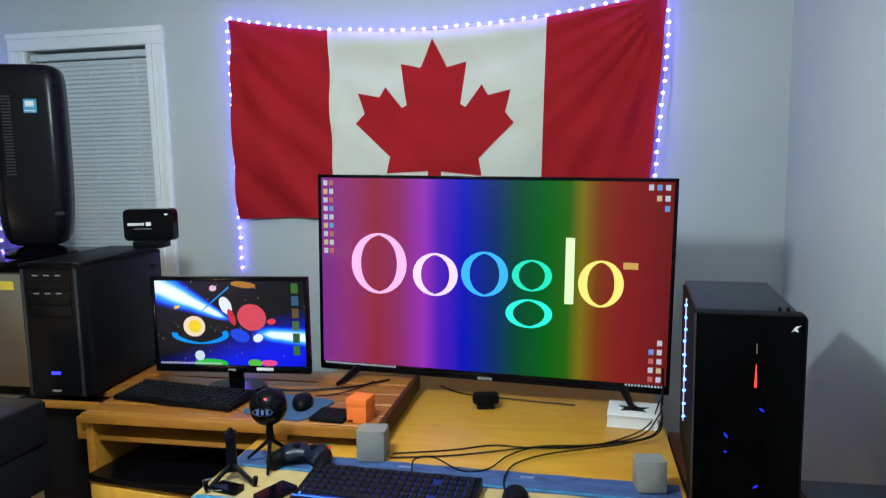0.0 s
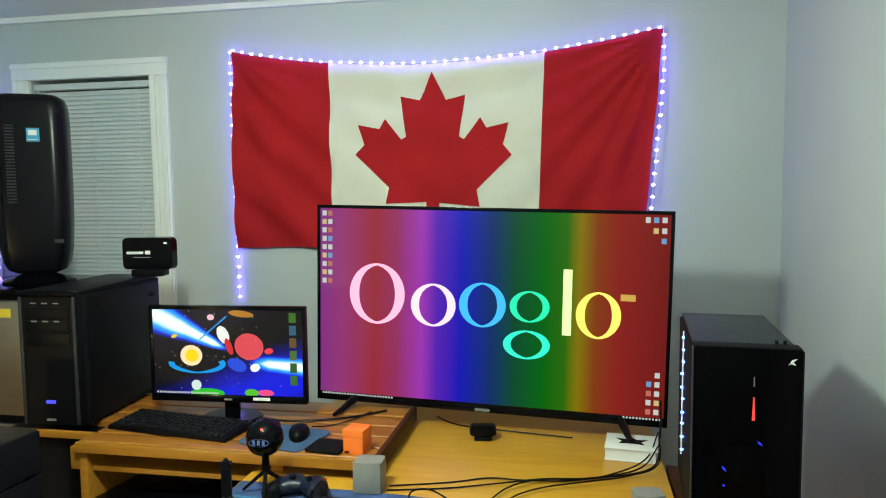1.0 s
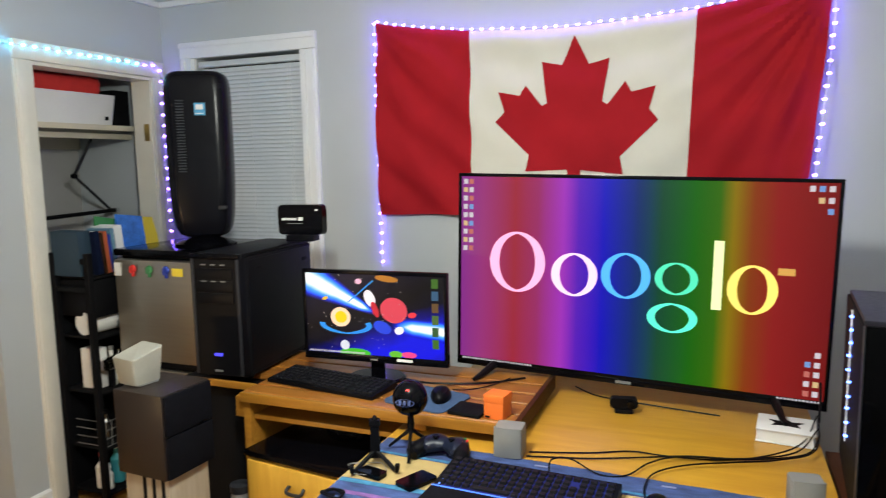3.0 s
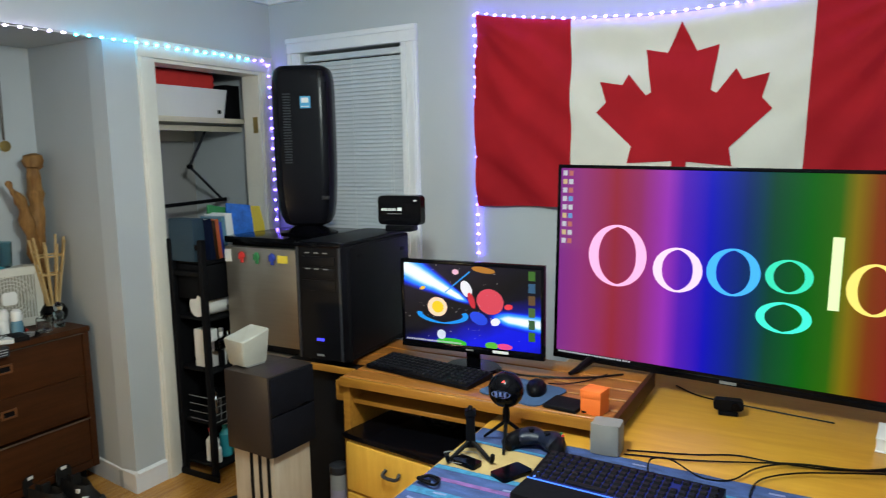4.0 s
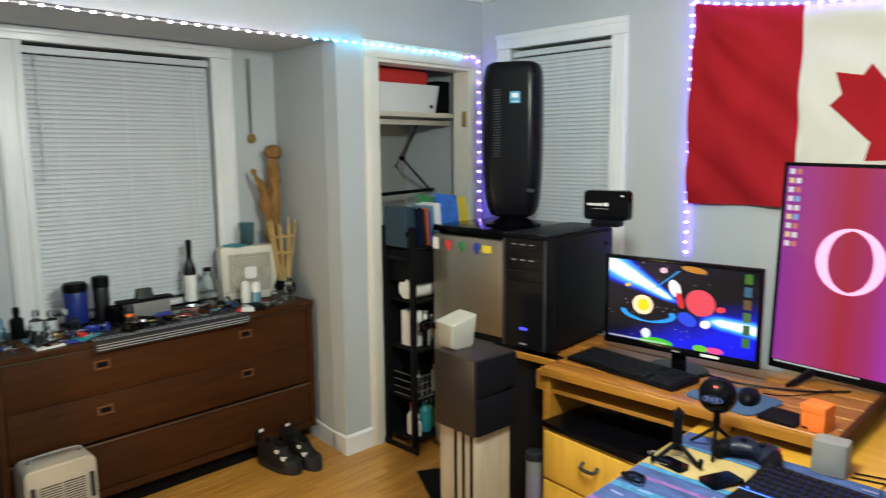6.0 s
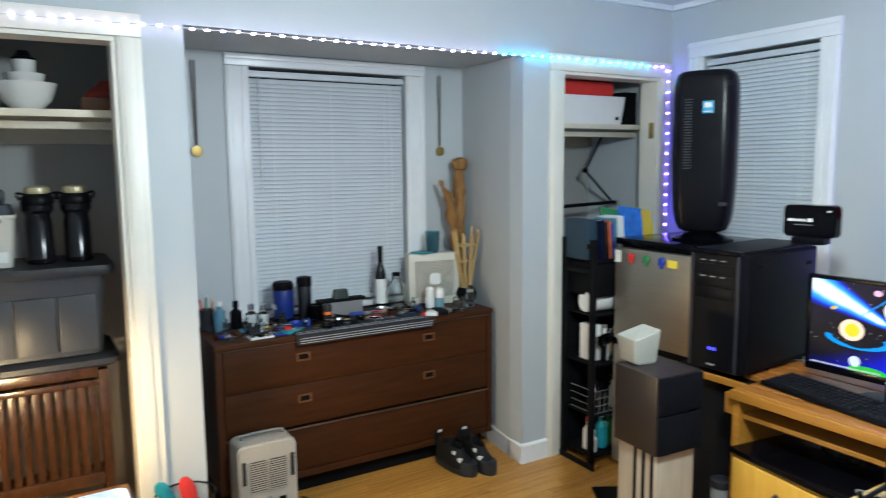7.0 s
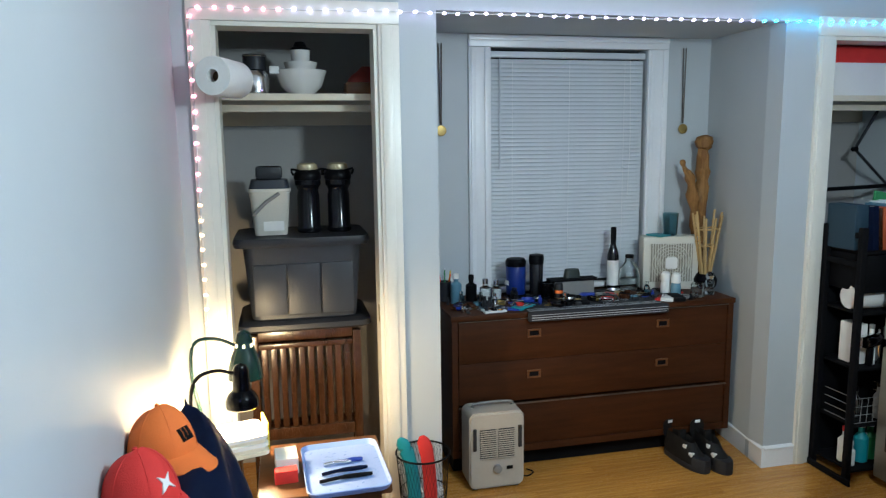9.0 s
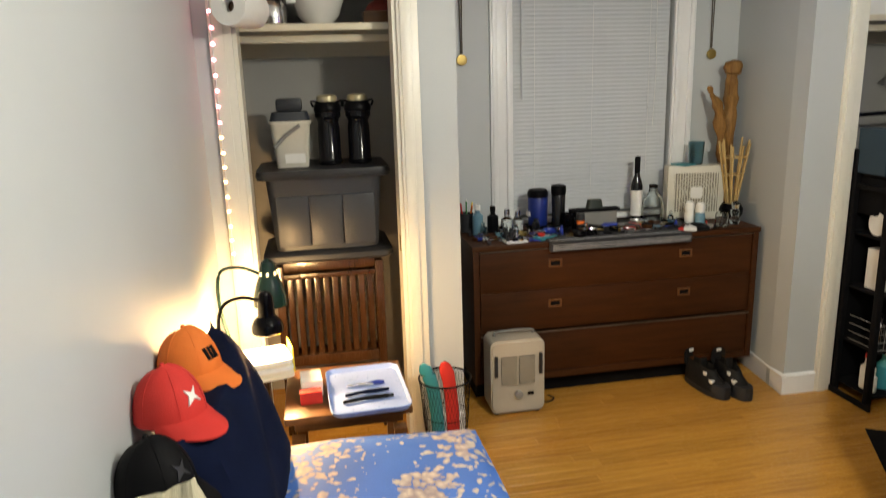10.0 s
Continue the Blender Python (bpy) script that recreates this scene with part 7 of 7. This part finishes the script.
def cap(label, place, turn, m, mark, tilt=0):
    ob = thing("baseball_cap", label, "cap", place, turn, "caps on the pillow")
    ob.matrix_basis = pose(*place, tilt, 0, turn) @ Matrix.Diagonal((0.82, 0.82, 0.92, 1))
    rings = []
    for k in range(9):
        a = radians(90 * k / 9)
        rings.append([Vector((0.088 * math.cos(a) * math.cos(q), 0.1 * math.cos(a) * math.sin(q), 0.125 * math.sin(a) * (1 + 0.06 * math.sin(q)))) for q in [6.28318 * i / 28 for i in range(28)]])
    part("crown", add_ring(bmesh.new(), rings), m, ob)
    bm = bmesh.new()
    top, low = [], []
    for i in range(17):
        q = radians(20 + 140 * i / 16)
        for z0, keep in ((0.004, top), (0.0, low)):
            inner = bm.verts.new((0.087 * math.cos(q), 0.099 * math.sin(q), z0 + 0.006))
            outer = bm.verts.new((0.093 * math.cos(q), 0.099 * math.sin(q) + 0.075 * math.sin(math.pi * i / 16) ** 0.6, z0 - 0.018 - 0.012 * math.sin(math.pi * i / 16)))
            keep.append((inner, outer))
    for rows in (top, low):
        for (a, b), (c, d) in zip(rows, rows[1:]):
            bm.faces.new((a, b, d, c))
    for (a, b), (c, d) in zip(zip([t[1] for t in top], [t[1] for t in top][1:]), zip([t[1] for t in low], [t[1] for t in low][1:])):
        bm.faces.new((a, b, d, c))
    part("brim", bm, m, ob)
    part("button", lathe([(0.007, 0.124), (0.006, 0.129), (0.002, 0.131)], 12), m, ob)
    bm = prism([(0.02 * a, 0.019 * b) for a, b in ((-1, -1), (-0.2, -0.4), (1, -1), (0.5, 0.1), (0.9, 1), (0, 0.4), (-0.8, 1), (-0.4, 0))], -0.002, 0.003, 1.0, pose(0, 0.0895, 0.058, 113, 0, 0))
    if mark is MATTE:
        bm = bmesh.new()
        for q in (-0.014, 0.0, 0.014):
            prism_ = prism([(q - 0.009, -0.018), (q + 0.001, -0.018), (q + 0.008, 0.018), (q - 0.002, 0.018)], -0.002, 0.003, 1.0, pose(0, 0.0895, 0.058, 113, 0, 0))
            me_ = bpy.data.meshes.new("bar")
            prism_.to_mesh(me_)
            bm.from_mesh(me_)
    part("emblem", bm, mark, ob, "embroidered emblem, a plain shape")
    for k in range(6):
        q = 1.047 * k
        part("seam", tube([Vector((0.0885 * math.cos(radians(e)) * math.cos(q), 0.1005 * math.cos(radians(e)) * math.sin(q), 0.1255 * math.sin(radians(e)) * (1 + 0.06 * math.sin(q)))) for e in range(4, 88, 12)], 0.0009, 4), m, ob)
    return ob


ORANGE_CL = mat("orange_cotton", (0.75, 0.17, 0.025), 0.8, 0, 0.1, 14, 0.2, 300)
cap("orange cotton baseball cap with black emblem", (-1.425, -0.252, 0.880), -34, ORANGE_CL, MATTE, 4)
cap("red cotton baseball cap with white emblem", (-1.20, -0.258, 0.873), -36, RED, WHITE, 4)
cap("black baseball cap under the red one", (-1.02, -0.258, 0.80), -34, MATTE, DARKGREY, 6)
part("tag", box(-0.02, -0.101, 0.01, 0.03, -0.098, 0.05), PAPER, bpy.data.objects["baseball_cap"], "white paper tag")

# ---- north closet: rack, bins, swing arm ----
rk = thing("wire_rack", "narrow black shelf rack before the closet", "rack", (-2.45, 2.54, 0))
for sx in (-0.105, 0.105):
    part("post", box(sx - 0.014, 0.0, 0, sx + 0.014, 0.028, 1.20, 0.003), MATTE, rk)
    part("post", box(sx - 0.014, 0.55, 0, sx + 0.014, 0.578, 1.20, 0.003), MATTE, rk)
part("foot_bar", box(-0.13, -0.012, 0, 0.15, 0.0, 0.03, 0.003), MATTE, rk)
shelves = (0.05, 0.27, 0.54, 0.80, 1.08)
for z in shelves:
    part("shelf", box(-0.118, 0.029, z, 0.118, 0.549, z + 0.012, 0.002), MATTE, rk)
# solid black sheet added to stop the see-through and darken behind the shelves
part("dark_backing", box(-0.127, 0.0285, 0.03, -0.1195, 0.549, 1.19, 0.001), MATTE, rk, "black sheet added to darken the rack's back")
for z in (1.02, 1.15):
    part("side_rail", box(-0.09, 0.006, z, 0.09, 0.018, z + 0.025, 0.002), MATTE, rk)
part("fabric_bin", box(-0.11, 0.035, 0.90, 0.112, 0.50, 1.075, 0.008), MATTE, rk, "dark fabric side of the shelf")
bzz = 1.0925
g = random.Random(8)
yy = 2.625
for k, (c, w, h) in enumerate(((NAVY, 0.03, 0.20), (CHAIR_WOOD, 0.018, 0.19), (mat("rust_cover", (0.42, 0.09, 0.03), 0.5), 0.02, 0.195), (BLUE, 0.014, 0.18), (BLUEBOTTLE, 0.022, 0.205), (WHITE, 0.045, 0.215))):
    b_ = thing("book", "upright paperback on the black rack", "book", (-2.43, yy, bzz), g.uniform(-3, 3), "books on the rack")
    b_.matrix_basis = pose(-2.43, yy, bzz, 5, 0, 0)
    part("page_block", box(-0.07, 0.002, 0.003, 0.066, w - 0.002, h - 0.003), PAPER, b_)
    bm = box(-0.074, 0, 0, 0.07, 0.0018, h)
    add_box(bm, -0.074, w - 0.0018, 0, 0.07, w, h)
    add_box(bm, 0.0665, 0.0018, 0, 0.07, w - 0.0018, h)
    part("cover", bm, c, b_)
    yy += w + 0.003
PACKETS = ((GREEN, 2.805, -2.50, 0.150, 0.245, "green packet standing on the rack"), (mat("bright_blue_packet", (0.02, 0.13, 0.46), 0.35, 0, 0.5, 25), 2.912, -2.455, 0.150, 0.252, "bright blue packet standing on the rack"), (YELLOW, 3.045, -2.47, 0.120, 0.235, "yellow packet standing on the rack"))
for k, (c, y, x, w, h, lab) in enumerate(PACKETS):
    rings = []
    for q, t in ((0, 0.014), (0.25, 0.026), (0.6, 0.022), (0.92, 0.006), (1, 0.004)):
        rings.append([Vector((a * t, b * w / 2 * (1 - 0.04 * q), q * h - 0.010 * q * b)) for a, b in ((-1, -0.94), (-1, 0.94), (-0.3, 1), (0.3, 1), (1, 0.94), (1, -0.94), (0.3, -1), (-0.3, -1))])
    pk = single("packet", add_ring(bmesh.new(), rings), c, lab, "packet", (x, y, bzz), 0, "packets on the rack")
    pk.matrix_basis = pose(x, y, bzz, 4 * (k - 1), 0, (-8, -14, 6)[k])
single("storage_box", box(-0.085, -0.036, 0, 0.085, 0.036, 0.205, 0.006), mat("teal_fabric", (0.012, 0.034, 0.055), 0.7), "dark teal fabric box on the rack", "box", (-2.47, 2.58, bzz))
jar("kitchen_roll", "white kitchen roll lying on the rack", "paper towel", -2.44, 2.62, [(0.02, 0), (0.055, 0.001), (0.056, 0.004), (0.056, 0.22), (0.055, 0.224), (0.02, 0.225)], PAPER, z=0.813).matrix_basis = pose(-2.43, 2.575, 0.869, -90, 0, -6)
single("packet", box(-0.05, -0.03, 0, 0.05, 0.03, 0.19, 0.004), PAPER, "white carton on the black rack", "carton", (-2.44, 2.63, 0.553))
jar("hair_dryer_can", "chrome spray can on the rack", "can", -2.40, 2.74, [(0.028, 0), (0.03, 0.005), (0.03, 0.12), (0.012, 0.135), (0.012, 0.16)], CHROME, z=0.553)
jar("toiletry_bottle", "grey bottle on the black rack", "bottle", -2.42, 2.82, [(0.03, 0), (0.034, 0.005), (0.034, 0.15), (0.014, 0.17), (0.014, 0.2)], GREYPL, z=0.553)
wbk = thing("wire_basket", "grey wire basket on the black rack", "basket", (-2.44, 2.72, 0.283))
for k in range(9):
    part("wire", tube([(0.09, -0.14 + 0.035 * k, 0.0), (0.095, -0.14 + 0.035 * k, 0.12)], 0.0018, 5), GREYPL, wbk)
for z in (0.002, 0.04, 0.08, 0.12):
    part("wire", tube([(-0.09, -0.14, z), (0.093, -0.14, z), (0.093, 0.14, z), (-0.09, 0.14, z)], 0.0018, 5), GREYPL, wbk)
for k, (y, m, h) in enumerate(((2.62, WHITE, 0.15), (2.69, TEAL, 0.17), (2.76, GREEN, 0.16), (2.83, BLUEBOTTLE, 0.18), (2.90, TEAL, 0.15))):
    jar("cleaning_bottle", ("white", "teal", "green", "pale blue", "teal")[k] + " cleaning bottle on the lowest shelf", "bottle", -2.43 + 0.02 * (k % 2), y, [(0.028, 0), (0.032, 0.005), (0.032, h * 0.7), (0.014, h * 0.85), (0.014, h)], m, (("cap", [(0.016, h + 0.0005), (0.016, h + 0.02), (0.01, h + 0.022)], (RED, WHITE, WHITE, BLACK, WHITE)[k]),), z=0.063, group="cleaning bottles")

for k in range(13):
    z = (0.063, 0.283, 0.553)[k % 3]
    y = 2.61 + 0.034 * k
    h = 0.10 + 0.07 * ((k * 7) % 5) / 4
    m = (WHITE, BLUEBOTTLE, TEAL, CHROME, BLUE, GREYPL, PAPER)[(k * 3) % 7]
    nm = ("white", "pale blue", "teal", "chrome", "blue", "grey", "cream")[(k * 3) % 7]
    jar("toiletry_bottle", "small " + nm + " bottle on the black rack", "bottle", -2.385 - 0.03 * (k % 2), y, [(0.018, 0), (0.021, 0.004), (0.021, h * 0.72), (0.010, h * 0.84), (0.010, h)], m, (("cap", [(0.012, h + 0.0005), (0.012, h + 0.018), (0.008, h + 0.02)], (WHITE, BLACK, GREYPL)[k % 3]),), z=z, group="bottles on the rack", seg=14)
hd = thing("hair_dryer", "chrome and black hair dryer on the rack", "hair dryer", (-2.37, 2.66, 0.60), 20)
part("barrel", lathe([(0.024, -0.07), (0.032, -0.04), (0.034, 0.03), (0.026, 0.06)], 20, (0, 0, 0.07), turn=UPRIGHT.to_3x3()), CHROME, hd)
part("handle", box(-0.012, -0.016, -0.047, 0.012, 0.016, 0.04, 0.006), BLACK, hd)

wbin = thing("storage_bin", "white plastic storage bin on the closet shelf", "bin", (-2.93, 2.93, sh), 0)
part("body", add_ring(bmesh.new(), [[Vector((x * k, y * k, z)) for x, y in rounded(0.28, 0.58, 0.03, 4)] for z, k in ((0, 0.92), (0.16, 1.0), (0.165, 1.0))]), WHITE, wbin)
part("latch", box(0.135, 0.20, 0.03, 0.142, 0.22, 0.05, 0.002), BLACK, wbin)
rb = single("folded_blanket", add_ring(bmesh.new(), [[Vector((x * k, y * k, z)) for x, y in rounded(0.26, 0.50, 0.05, 5)] for z, k in ((0, 0.94), (0.02, 1.0), (0.04, 0.98), (0.05, 1.0), (0.078, 0.97), (0.085, 0.9))]), RED, "folded red blanket on the white bin", "blanket", (-2.93, 2.90, sh + 0.166))
single("storage_box", box(-0.12, -0.055, 0, 0.12, 0.055, 0.20, 0.006), MATTE, "black box with pale marks on the shelf", "box", (-2.95, 3.285, sh))
sw = thing("swing_arm", "dark metal swing arm bracket in the closet", "bracket", (-2.97, 0, 0))
part("arm", tube([(0, 3.195, 1.75), (0, 3.06, 1.538)], 0.008), DARKGREY, sw)
part("arm", tube([(0, 3.06, 1.538), (0, 3.284, 1.343)], 0.008), DARKGREY, sw)
part("joint", lathe([(0.014, -0.012), (0.014, 0.012)], 12, (0, 3.06, 1.538), turn=Matrix.Rotation(radians(90), 3, "Y")), BLACK, sw)
part("rod", tube([(0.02, 2.55, 1.318), (0.01, 3.31, 1.338)], 0.011), BLACK, sw, "black rod with a chrome end")
part("rod_end", lathe([(0.013, -0.012), (0.013, 0.012)], 14, (0.01, 3.318, 1.338), turn=UPRIGHT.to_3x3()), CHROME, sw)

tt = thing("plastic_tub", "tall grey plastic tub with pale lilac label", "tub", (-1.318, 2.235, 0))
tt.matrix_basis = pose(-1.318, 2.235, 0) @ Matrix.Diagonal((0.58, 0.58, 0.93, 1))
part("body", lathe([(0.055, 0), (0.06, 0.01), (0.06, 0.42), (0.055, 0.43)], 24), GREYPL, tt)
part("label", lathe([(0.0605, 0.15), (0.061, 0.155), (0.061, 0.36), (0.0605, 0.365)], 24), mat("purple_label", (0.22, 0.19, 0.25), 0.5), tt, "pale lilac printed label")
part("lid", lathe([(0.062, 0.431), (0.064, 0.435), (0.063, 0.46), (0.05, 0.464)], 24), DARKGREY, tt)
